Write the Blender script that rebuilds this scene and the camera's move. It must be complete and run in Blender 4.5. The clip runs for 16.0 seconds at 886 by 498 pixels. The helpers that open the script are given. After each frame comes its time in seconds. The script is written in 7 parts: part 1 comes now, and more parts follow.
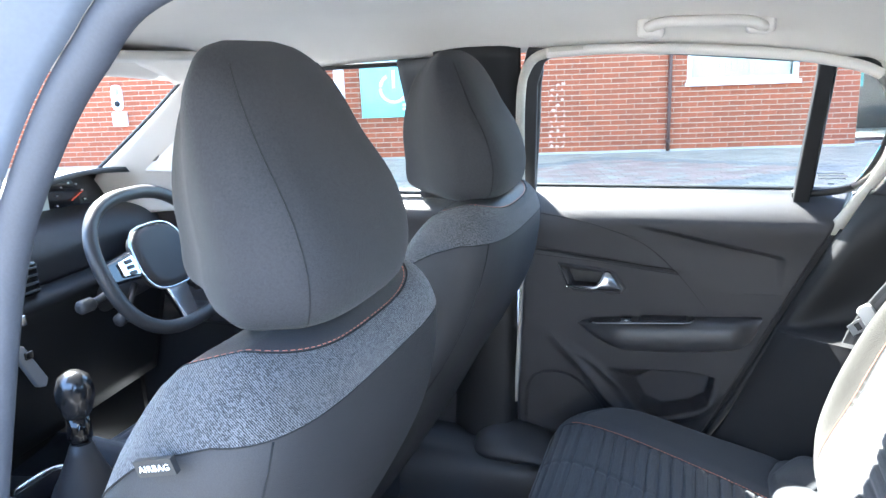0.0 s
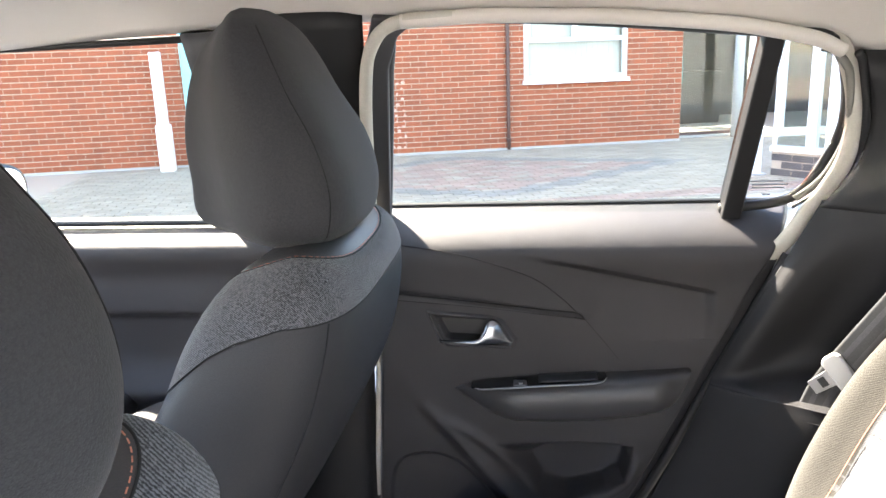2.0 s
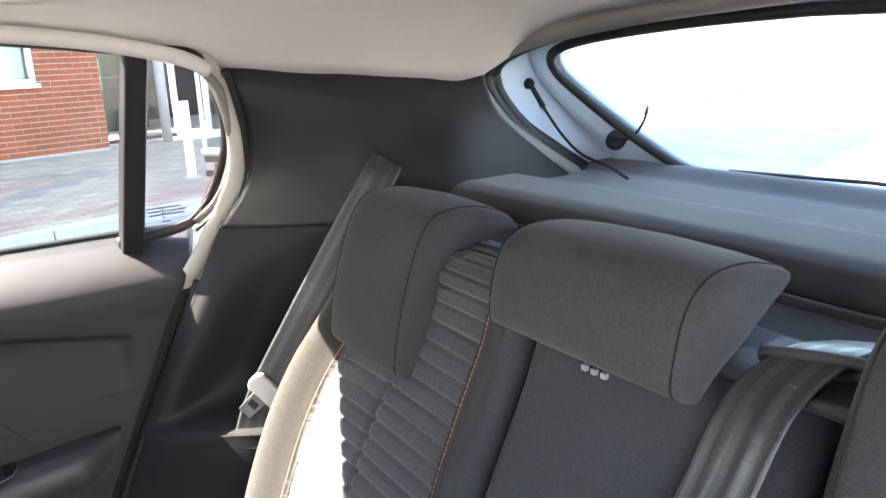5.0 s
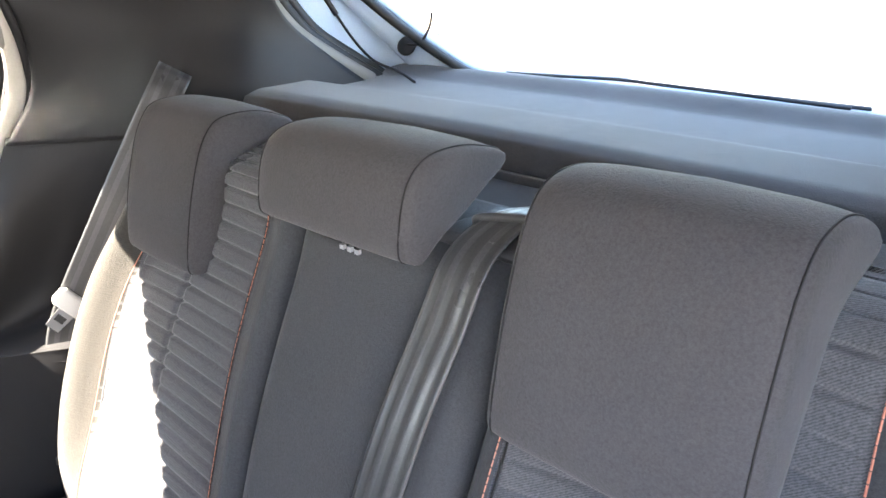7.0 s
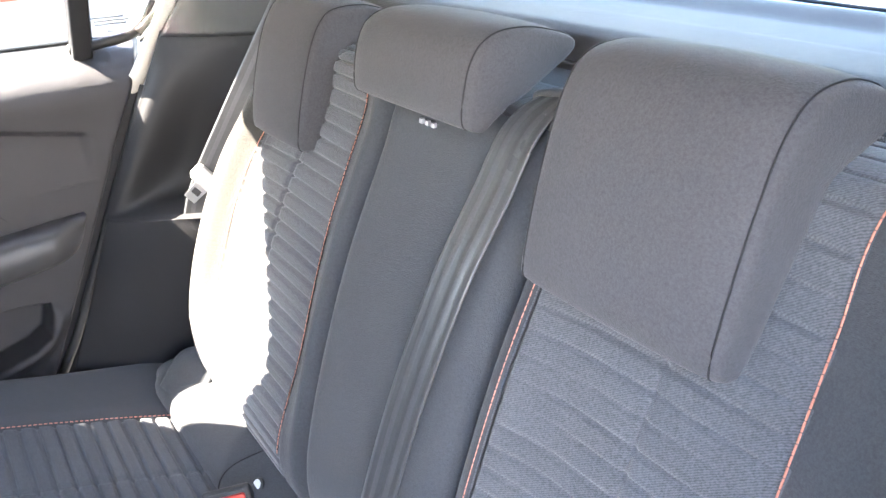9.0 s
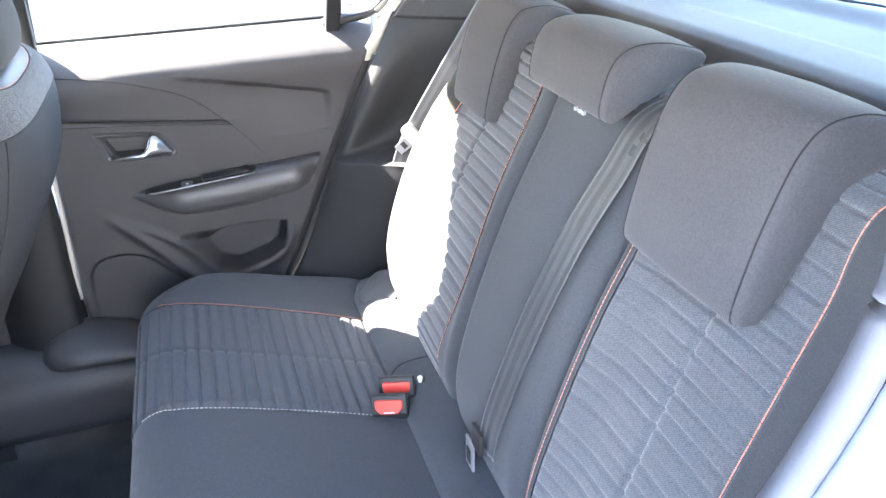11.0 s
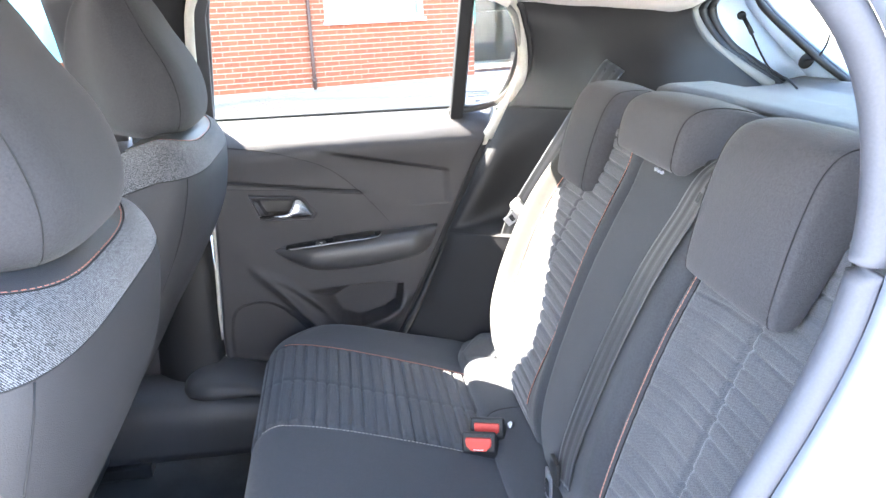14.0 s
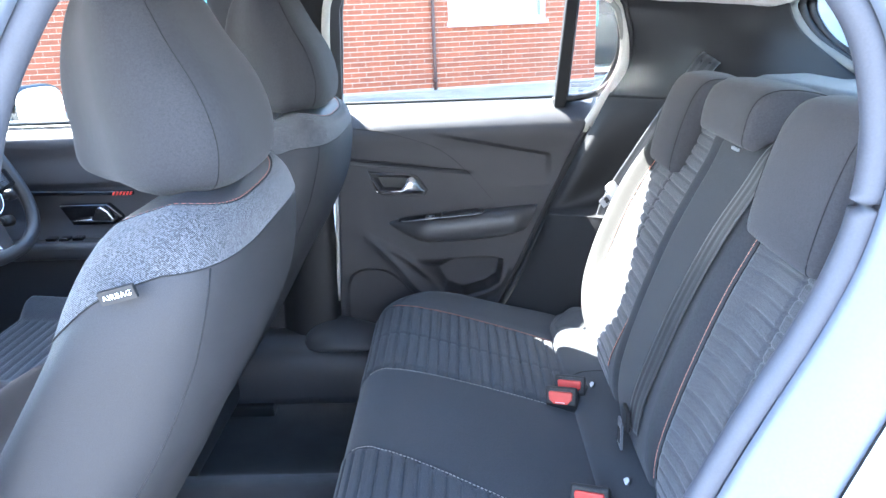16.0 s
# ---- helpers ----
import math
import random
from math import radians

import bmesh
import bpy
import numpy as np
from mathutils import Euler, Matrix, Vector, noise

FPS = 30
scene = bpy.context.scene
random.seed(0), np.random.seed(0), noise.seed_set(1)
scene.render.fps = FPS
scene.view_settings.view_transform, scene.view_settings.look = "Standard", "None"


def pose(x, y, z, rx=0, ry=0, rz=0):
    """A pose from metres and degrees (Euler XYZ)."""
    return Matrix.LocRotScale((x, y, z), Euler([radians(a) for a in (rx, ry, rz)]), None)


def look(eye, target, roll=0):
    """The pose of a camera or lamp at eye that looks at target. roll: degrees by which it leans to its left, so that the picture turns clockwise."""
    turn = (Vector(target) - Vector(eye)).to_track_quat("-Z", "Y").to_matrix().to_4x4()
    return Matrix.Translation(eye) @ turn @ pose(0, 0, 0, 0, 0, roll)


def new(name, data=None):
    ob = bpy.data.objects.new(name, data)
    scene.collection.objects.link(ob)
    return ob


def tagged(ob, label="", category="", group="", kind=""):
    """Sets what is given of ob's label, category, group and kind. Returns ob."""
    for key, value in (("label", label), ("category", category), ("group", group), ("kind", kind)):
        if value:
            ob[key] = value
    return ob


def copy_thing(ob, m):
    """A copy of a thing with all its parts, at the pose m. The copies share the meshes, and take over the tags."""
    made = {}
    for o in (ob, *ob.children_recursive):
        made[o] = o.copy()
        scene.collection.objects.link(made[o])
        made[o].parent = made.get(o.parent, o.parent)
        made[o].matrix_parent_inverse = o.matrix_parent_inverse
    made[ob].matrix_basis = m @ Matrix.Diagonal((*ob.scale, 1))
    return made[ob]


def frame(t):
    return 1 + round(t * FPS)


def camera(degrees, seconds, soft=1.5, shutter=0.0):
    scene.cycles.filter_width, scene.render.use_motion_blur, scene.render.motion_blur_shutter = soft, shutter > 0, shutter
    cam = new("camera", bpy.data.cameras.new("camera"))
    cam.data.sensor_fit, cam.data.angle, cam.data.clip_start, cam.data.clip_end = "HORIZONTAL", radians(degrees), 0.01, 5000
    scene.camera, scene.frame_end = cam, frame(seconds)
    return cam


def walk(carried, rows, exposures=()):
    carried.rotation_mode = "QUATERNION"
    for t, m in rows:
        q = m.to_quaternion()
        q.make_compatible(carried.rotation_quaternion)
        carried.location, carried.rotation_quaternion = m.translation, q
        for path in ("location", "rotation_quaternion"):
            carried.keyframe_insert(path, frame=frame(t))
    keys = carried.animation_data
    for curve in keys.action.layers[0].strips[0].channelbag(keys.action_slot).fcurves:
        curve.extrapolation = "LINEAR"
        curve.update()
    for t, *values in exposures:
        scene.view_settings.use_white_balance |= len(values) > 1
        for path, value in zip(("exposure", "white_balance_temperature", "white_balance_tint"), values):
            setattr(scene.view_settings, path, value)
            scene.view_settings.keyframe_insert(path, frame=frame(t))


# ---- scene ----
cam = camera(61.9, 16.0)
PATH = [
    (0, (0.187, -0.892, 1.278), (-0.448, 0.946, 0.807), -2.2),
    (0.5, (0.139, -0.8, 1.275), (-0.5, 1.035, 0.804), -2.2),
    (1, (0.093, -0.705, 1.274), (-0.488, 1.15, 0.804), -2.2),
    (1.5, (0.066, -0.565, 1.258), (-0.37, 1.328, 0.78), -2.2),
    (2, (0.076, -0.451, 1.244), (-0.153, 1.476, 0.76), -2.2),
    (2.5, (0.081, -0.386, 1.236), (0.098, 1.553, 0.746), -2.2),
    (3, (0.086, -0.363, 1.247), (0.347, 1.557, 0.749), -2.1),
    (3.5, (0.107, -0.354, 1.257), (0.591, 1.52, 0.753), -2.2),
    (4, (0.131, -0.347, 1.26), (0.834, 1.454, 0.748), -2.2),
    (4.5, (0.161, -0.348, 1.26), (1.061, 1.361, 0.743), -2.2),
    (5, (0.176, -0.361, 1.261), (1.274, 1.225, 0.733), -2.0),
    (5.2, (0.179, -0.37, 1.263), (1.347, 1.163, 0.728), -2.0),
    (7.3, (0.19, -0.489, 1.257), (1.526, 0.783, 0.484), -1.5),
    (7.5, (0.194, -0.5, 1.252), (1.516, 0.779, 0.468), -1.7),
    (8, (0.181, -0.528, 1.25), (1.493, 0.751, 0.45), -1.5),
    (8.5, (0.183, -0.536, 1.231), (1.406, 0.806, 0.393), -2.0),
    (9, (0.173, -0.582, 1.225), (1.196, 0.893, 0.342), -1.8),
    (9.5, (0.155, -0.642, 1.251), (0.962, 0.916, 0.292), -2.1),
    (10, (0.159, -0.689, 1.282), (0.828, 0.925, 0.309), -2.0),
    (10.2, (0.154, -0.708, 1.291), (0.788, 0.919, 0.316), -1.9),
    (12.3, (0.108, -0.886, 1.311), (0.549, 0.896, 0.519), -2.2),
    (12.5, (0.106, -0.892, 1.303), (0.537, 0.911, 0.552), -2.2),
    (13, (0.102, -0.906, 1.283), (0.482, 0.936, 0.602), -2.3),
    (13.5, (0.105, -0.933, 1.265), (0.421, 0.929, 0.608), -2.3),
    (14, (0.125, -0.965, 1.261), (0.375, 0.911, 0.613), -2.2),
    (14.5, (0.149, -0.999, 1.253), (0.288, 0.893, 0.62), -2.1),
    (15, (0.153, -1.043, 1.252), (0.158, 0.856, 0.623), -2.3),
    (15.5, (0.146, -1.092, 1.244), (0.105, 0.807, 0.617), -2.4),
    (16, (0.14, -1.133, 1.245), (0.088, 0.765, 0.617), -2.3),
]
EXPOSURES = [(0.0, 4.14, 5800, 5), (0.6, 4.19, 5600, 4), (1.2, 4.0, 6250, 10), (1.8, 4.0, 6900, 11), (3.0, 3.92, 7100, 12), (4.0, 3.62, 7150, 12), (5.0, 3.83, 6850, 12), (7.5, 4.54, 7050, 13), (9.0, 5.08, 6800, 12), (10.0, 5.55, 6500, 11), (12.5, 5.0, 6400, 10), (14.5, 4.94, 6500, 10), (16.0, 4.62, 5650, 7)]
walk(cam, [(t, look(eye, target, roll)) for t, eye, target, roll in PATH], EXPOSURES)

# ---- light ----
SUN_TO = Vector((-1.45, 1.0, 1.745)).normalized()
world = bpy.data.worlds.new("world")
scene.world = world
world.use_nodes = True
sky = world.node_tree.nodes.new("ShaderNodeTexSky")
sky.sky_type, sky.sun_disc = "NISHITA", False
sky.sun_elevation = math.asin(SUN_TO.z)
sky.sun_rotation = math.atan2(SUN_TO.x, SUN_TO.y)
back = world.node_tree.nodes["Background"]
back.inputs[1].default_value = 0.135
world.node_tree.links.new(sky.outputs[0], back.inputs[0])
sun = new("sun", bpy.data.lights.new("sun", "SUN"))
sun.data.energy, sun.data.angle, sun.data.color = 4.2, radians(0.5), (1.0, 0.93, 0.82)
sun.rotation_euler = (-SUN_TO).to_track_quat("-Z", "Y").to_euler()


# ---- materials ----
def mat(name, colour, rough=0.6, metal=0.0, vary=0.15, scale=8.0, fine=400.0, bump=0.05, sheen=0.0, spec=0.5, coat=0.0):
    """A surface with broad stains, fine grain and a little relief."""
    m = bpy.data.materials.new(name)
    m.use_nodes = True
    n, l = m.node_tree.nodes, m.node_tree.links
    b = n["Principled BSDF"]
    tc = n.new("ShaderNodeTexCoord")
    n1, n2 = n.new("ShaderNodeTexNoise"), n.new("ShaderNodeTexNoise")
    n1.inputs["Scale"].default_value, n1.inputs["Detail"].default_value = scale, 5
    n2.inputs["Scale"].default_value, n2.inputs["Detail"].default_value = fine, 2
    add = n.new("ShaderNodeMath")
    add.operation = "ADD"
    ramp = n.new("ShaderNodeValToRGB")
    lo = tuple(max(0, c * (1 - vary)) for c in colour)
    hi = tuple(min(1, c * (1 + vary)) for c in colour)
    ramp.color_ramp.elements[0].position, ramp.color_ramp.elements[1].position = 0.7, 1.3
    ramp.color_ramp.elements[0].color, ramp.color_ramp.elements[1].color = (*lo, 1), (*hi, 1)
    half = n.new("ShaderNodeMath")
    half.operation = "MULTIPLY"
    half.inputs[1].default_value = 1.0
    for t in (n1, n2):
        l.new(tc.outputs["Object"], t.inputs["Vector"])
    l.new(n1.outputs[0], add.inputs[0])
    l.new(n2.outputs[0], add.inputs[1])
    sub = n.new("ShaderNodeMapRange")
    sub.inputs["From Min"].default_value, sub.inputs["From Max"].default_value = 0.6, 1.4
    l.new(add.outputs[0], sub.inputs["Value"])
    ramp.color_ramp.elements[0].position, ramp.color_ramp.elements[1].position = 0.1, 0.9
    l.new(sub.outputs[0], ramp.inputs[0])
    l.new(ramp.outputs[0], b.inputs["Base Color"])
    rr = n.new("ShaderNodeMapRange")
    rr.inputs["To Min"].default_value, rr.inputs["To Max"].default_value = max(0.02, rough - 0.08), min(1, rough + 0.08)
    l.new(n1.outputs[0], rr.inputs["Value"])
    l.new(rr.outputs[0], b.inputs["Roughness"])
    b.inputs["Metallic"].default_value = metal
    b.inputs["Specular IOR Level"].default_value = spec
    b.inputs["Sheen Weight"].default_value = sheen
    b.inputs["Coat Weight"].default_value = coat
    if bump:
        bp = n.new("ShaderNodeBump")
        bp.inputs["Strength"].default_value, bp.inputs["Distance"].default_value = bump, 0.001
        l.new(n2.outputs[0], bp.inputs["Height"])
        l.new(bp.outputs[0], b.inputs["Normal"])
    return m


def weave(name, dark, light, pitch=0.0016, contrast=0.5, rough=0.9, bump=0.5, sheen=0.3, fleck=500.0, twill=False, crisp=False):
    """Woven cloth: two crossing sets of threads with flecks."""
    m = mat(name, dark, rough, 0, 0.2, 6, 300, 0, sheen, 0.25)
    n, l = m.node_tree.nodes, m.node_tree.links
    b = n["Principled BSDF"]
    tc = [x for x in n if x.bl_idname == "ShaderNodeTexCoord"][0]
    vo = n.new("ShaderNodeTexVoronoi")
    vo.inputs["Scale"].default_value = 1.0 / pitch
    mp = n.new("ShaderNodeMapping")
    mp.inputs["Rotation"].default_value = (0.5, 0.3, 0.6)
    mp.inputs["Scale"].default_value = (1.0, 0.55, 1.0)
    l.new(tc.outputs["Object"], mp.inputs[0])
    l.new(mp.outputs[0], vo.inputs["Vector"])
    mul = n.new("ShaderNodeMath")
    mul.operation = "SUBTRACT"
    mul.inputs[0].default_value = 1.0
    l.new(vo.outputs["Distance"], mul.inputs[1])
    if twill:
        # fine diagonal ridges of the weave
        wv = n.new("ShaderNodeTexWave")
        wv.bands_direction = "DIAGONAL"
        wv.inputs["Scale"].default_value, wv.inputs["Distortion"].default_value = 230.0, 3.0
        wv.inputs["Detail"].default_value, wv.inputs["Detail Scale"].default_value = 2.0, 3.0
        l.new(tc.outputs["Object"], wv.inputs["Vector"])
        l.new(wv.outputs["Fac"], mul.inputs[0])
        vs = n.new("ShaderNodeMath")
        vs.operation = "MULTIPLY"
        vs.inputs[1].default_value = 0.25
        l.new(vo.outputs["Distance"], vs.inputs[0])
        l.new(vs.outputs[0], mul.inputs[1])
    ns = n.new("ShaderNodeTexNoise")
    ns.inputs["Scale"].default_value = fleck
    l.new(tc.outputs["Object"], ns.inputs[0])
    mix2 = n.new("ShaderNodeMath")
    mix2.operation = "MULTIPLY"
    mr = n.new("ShaderNodeMapRange")
    mr.inputs["From Min"].default_value, mr.inputs["From Max"].default_value = 0.35, 0.65
    l.new(ns.outputs[0], mr.inputs[0])
    avg = n.new("ShaderNodeMath")
    avg.operation = "ADD"
    l.new(mul.outputs[0], mix2.inputs[0])
    mix2.inputs[1].default_value = 0.7
    l.new(mix2.outputs[0], avg.inputs[0])
    sc = n.new("ShaderNodeMath")
    sc.operation = "MULTIPLY"
    sc.inputs[1].default_value = 0.5
    l.new(mr.outputs[0], sc.inputs[0])
    l.new(sc.outputs[0], avg.inputs[1])
    fac = n.new("ShaderNodeMath")
    fac.operation = "MULTIPLY"
    fac.inputs[1].default_value = contrast
    fac.use_clamp = True
    l.new(avg.outputs[0], fac.inputs[0])
    if crisp:
        # light threads stand clear of dark ones
        cr = n.new("ShaderNodeMapRange")
        cr.inputs["From Min"].default_value, cr.inputs["From Max"].default_value = 0.30, 0.80
        l.new(avg.outputs[0], cr.inputs[0])
        l.new(cr.outputs[0], fac.inputs[0])
    mix = n.new("ShaderNodeMix")
    mix.data_type = "RGBA"
    old = b.inputs["Base Color"].links[0].from_socket
    l.new(fac.outputs[0], mix.inputs[0])
    l.new(old, mix.inputs[6])
    mix.inputs[7].default_value = (*light, 1)
    l.new(mix.outputs[2], b.inputs["Base Color"])
    bp = n.new("ShaderNodeBump")
    bp.inputs["Strength"].default_value, bp.inputs["Distance"].default_value = bump, 0.0006
    l.new(avg.outputs[0], bp.inputs["Height"])
    l.new(bp.outputs[0], b.inputs["Normal"])
    return m


def glass_mat(name, tint, rough=0.0, mix_gloss=0.06):
    """A thin pane: mostly clear, with a faint reflection."""
    m = bpy.data.materials.new(name)
    m.use_nodes = True
    n, l = m.node_tree.nodes, m.node_tree.links
    n.remove(n["Principled BSDF"])
    tr, gl, mx = n.new("ShaderNodeBsdfTransparent"), n.new("ShaderNodeBsdfGlossy"), n.new("ShaderNodeMixShader")
    tr.inputs[0].default_value = (*tint, 1)
    gl.inputs["Roughness"].default_value = rough
    mx.inputs[0].default_value = mix_gloss
    l.new(tr.outputs[0], mx.inputs[1])
    l.new(gl.outputs[0], mx.inputs[2])
    l.new(mx.outputs[0], n["Material Output"].inputs[0])
    return m


def glow(name, colour, strength):
    m = bpy.data.materials.new(name)
    m.use_nodes = True
    b = m.node_tree.nodes["Principled BSDF"]
    b.inputs["Base Color"].default_value = (*colour, 1)
    b.inputs["Emission Color"].default_value = (*colour, 1)
    b.inputs["Emission Strength"].default_value = strength
    return m


CLOTH = weave("charcoal cloth", (0.033, 0.035, 0.039), (0.062, 0.065, 0.071), 0.0008, 0.55, 0.9, 0.45, 0.12)
CLOTH_SIDE = weave("dark side cloth", (0.024, 0.024, 0.0265), (0.050, 0.050, 0.055), 0.0008, 0.5, 0.9, 0.4, 0.07)
GREY_CLOTH = weave("marled grey cloth", (0.014, 0.015, 0.018), (0.185, 0.187, 0.200), 0.0009, 0.78, 0.92, 0.6, 0.18, 450, True, True)
RIB_CLOTH = weave("ribbed cloth", (0.040, 0.042, 0.047), (0.135, 0.136, 0.146), 0.0012, 0.65, 0.9, 0.35, 0.3, 500, True)
CUSHION_RIB = weave("ribbed cushion cloth", (0.038, 0.040, 0.045), (0.094, 0.096, 0.104), 0.0010, 0.6, 0.9, 0.4, 0.12, 500, True)
# Darker beige copy of the bolster cloth: its look in sunlight, put into colour.
BOLSTER_SUN = weave("far bolster cloth with sun tint in colour", (0.022, 0.021, 0.019), (0.056, 0.052, 0.042), 0.0012, 0.55, 0.9, 0.6, 0.25, 420, True)
HEAD_CLOTH = weave("headrest cloth", (0.038, 0.037, 0.040), (0.076, 0.074, 0.080), 0.0007, 0.5, 0.9, 0.45, 0.12)
LEATHERETTE = mat("black leatherette", (0.040, 0.040, 0.043), 0.42, 0, 0.15, 10, 900, 0.25)
BACK_VINYL = mat("seat back vinyl", (0.027, 0.0265, 0.0285), 0.62, 0, 0.2, 5, 900, 0.35, spec=0.35)
PLASTIC = mat("black grained plastic", (0.043, 0.043, 0.047), 0.5, 0, 0.18, 7, 1400, 0.3)
PLASTIC_SOFT = mat("soft touch door plastic", (0.030, 0.0285, 0.031), 0.5, 0, 0.18, 6, 1500, 0.6, spec=0.5)
GLOSS_BLACK = mat("gloss black plastic", (0.008, 0.008, 0.009), 0.08, 0, 0.1, 5, 200, 0.0, coat=0.5)
TRIM_DARK = mat("dark pillar trim", (0.015, 0.015, 0.0165), 0.52, 0, 0.15, 5, 1600, 0.25, spec=0.3)
CARPET = mat("black carpet", (0.025, 0.025, 0.027), 0.97, 0, 0.5, 14, 700, 0.6, 0.2, 0.1)
SHELF_FELT = mat("parcel shelf felt", (0.062, 0.062, 0.065), 0.95, 0, 0.3, 10, 900, 0.5, 0.3, 0.15)
LINER = mat("beige headliner", (0.66, 0.61, 0.56), 0.95, 0, 0.06, 5, 1200, 0.3, 0.2, 0.15)
SEAL = mat("cream door seal", (0.50, 0.47, 0.41), 0.7, 0, 0.1, 20, 600, 0.2)
SATIN_SEAL = mat("grey-beige window lip", (0.20, 0.19, 0.17), 0.6, 0, 0.1, 20, 600, 0.1)
RUBBER = mat("black rubber", (0.015, 0.015, 0.016), 0.55, 0, 0.2, 10, 500, 0.1)
CHROME = mat("satin chrome", (0.72, 0.72, 0.73), 0.16, 1.0, 0.05, 10, 300, 0)
STEEL = mat("bright steel", (0.65, 0.65, 0.66), 0.3, 1.0, 0.08, 30, 600, 0.05)
PAINT = mat("white car paint", (0.72, 0.74, 0.77), 0.25, 0, 0.03, 3, 300, 0, coat=0.6)
PULL_METAL = mat("satin chrome pull", (0.46, 0.46, 0.47), 0.22, 1.0, 0.08, 20, 400, 0)
# White car paint darkened to grey-blue: the jamb's shade is in the colour.
PAINT_SHADED = mat("car paint with jamb shade in colour", (0.115, 0.13, 0.16), 0.45, 0, 0.06, 4, 300, 0)
# Body paint inside the tailgate; the sky's blue reflection is mixed into the colour.
PAINT_SKY = mat("inner car paint with sky tint in colour", (0.51, 0.62, 0.74), 0.4, 0, 0.05, 3, 300, 0)
BELT = weave("seat belt webbing", (0.017, 0.0175, 0.019), (0.042, 0.043, 0.046), 0.0008, 0.6, 0.40, 0.10, 0.1)
BELT_BAND = weave("paler bands of the webbing", (0.034, 0.035, 0.038), (0.078, 0.080, 0.084), 0.0008, 0.6, 0.28, 0.10, 0.1)
for m_ in (BELT, BELT_BAND):
    m_.node_tree.nodes["Principled BSDF"].inputs["Specular IOR Level"].default_value = 0.55
LATCH_GREY = mat("pale grey latch plastic", (0.45, 0.45, 0.44), 0.45, 0, 0.06, 20, 500, 0.05)
RED = mat("red buckle button", (0.62, 0.045, 0.03), 0.4, 0, 0.06, 40, 500, 0.02)
PINK_THREAD = mat("pale pink thread", (0.56, 0.24, 0.17), 0.85, 0, 0.15, 300, 900, 0)
ORANGE = mat("orange stitching", (0.60, 0.23, 0.16), 0.8, 0, 0.15, 300, 900, 0)
PALE_THREAD = mat("pale thread", (0.42, 0.38, 0.34), 0.85, 0, 0.15, 300, 900, 0)
DARK_SEAM = mat("dark seam", (0.010, 0.010, 0.011), 0.9, 0, 0.2, 200, 900, 0)
WHITE_INK = mat("white print", (0.75, 0.75, 0.75), 0.7, 0, 0.05, 60, 600, 0)
GREY_INK = mat("grey print", (0.35, 0.36, 0.38), 0.7, 0, 0.05, 60, 600, 0)
SEAL_GREY = mat("grey rubber seal", (0.050, 0.054, 0.068), 0.6, 0, 0.12, 12, 500, 0.1)
SATIN_GREY = mat("satin grey plastic", (0.25, 0.25, 0.26), 0.3, 0.4, 0.08, 12, 500, 0.0)
KNOB = mat("dark satin metal", (0.10, 0.10, 0.105), 0.22, 0.8, 0.08, 20, 400, 0)
COLLAR_GREY = mat("mid grey plastic", (0.16, 0.16, 0.165), 0.4, 0, 0.1, 12, 500, 0.05)
MIRROR = mat("mirror glass", (0.9, 0.9, 0.9), 0.02, 1.0, 0.0, 3, 100, 0)
ORANGE_LIT = glow("lit needle", (0.9, 0.10, 0.03), 0.05)
SCREEN = glow("lit screen", (0.30, 0.33, 0.32), 0.03)
PANE = glass_mat("window glass", (0.90, 0.92, 0.90), 0.0, 0.02)
CLEAR = bpy.data.materials.new("solid clear glass")
CLEAR.use_nodes = True
CLEAR.node_tree.nodes["Principled BSDF"].inputs["Transmission Weight"].default_value = 1.0
CLEAR.node_tree.nodes["Principled BSDF"].inputs["Roughness"].default_value = 0.0
CLEAR.node_tree.nodes["Principled BSDF"].inputs["IOR"].default_value = 1.2
PANE_DARK = glass_mat("reflecting shop glass", (0.80, 0.83, 0.81), 0.0, 0.035)
BRICK = mat("red brick", (0.30, 0.080, 0.034), 0.85, 0, 0.16, 9, 120, 0.5)
MORTAR = mat("pale mortar", (0.44, 0.345, 0.26), 0.95, 0, 0.12, 12, 200, 0.4)


def varied(m, source, amount=0.35):
    """The same surface, each piece a little lighter or darker."""
    c = m.copy()
    n, l = c.node_tree.nodes, c.node_tree.links
    b = n["Principled BSDF"]
    src = n.new("ShaderNodeObjectInfo" if source == "object" else "ShaderNodeNewGeometry")
    hsv = n.new("ShaderNodeHueSaturation")
    mr = n.new("ShaderNodeMapRange")
    mr.inputs["To Min"].default_value, mr.inputs["To Max"].default_value = 1 - amount, 1 + amount * 0.8
    l.new(src.outputs["Random" if source == "object" else "Random Per Island"], mr.inputs["Value"])
    l.new(mr.outputs[0], hsv.inputs["Value"])
    l.new(b.inputs["Base Color"].links[0].from_socket, hsv.inputs["Color"])
    l.new(hsv.outputs[0], b.inputs["Base Color"])
    return c


BRICK_VAR = varied(BRICK, "object", 0.16)
BRICK_ISLE = varied(BRICK, "island", 0.16)
LIME = mat("lime bloom", (0.60, 0.40, 0.32), 0.95, 0, 0.2, 30, 200, 0.3)
WHITE_UPVC = mat("white window frame", (0.80, 0.81, 0.82), 0.4, 0, 0.03, 5, 300, 0.02)
TEAL = mat("glossy teal sign board", (0.10, 0.45, 0.49), 0.2, 0, 0.04, 3, 200, 0, coat=1.0)
CAST_IRON = mat("dark drain pipe", (0.09, 0.045, 0.035), 0.6, 0, 0.2, 8, 200, 0.1)
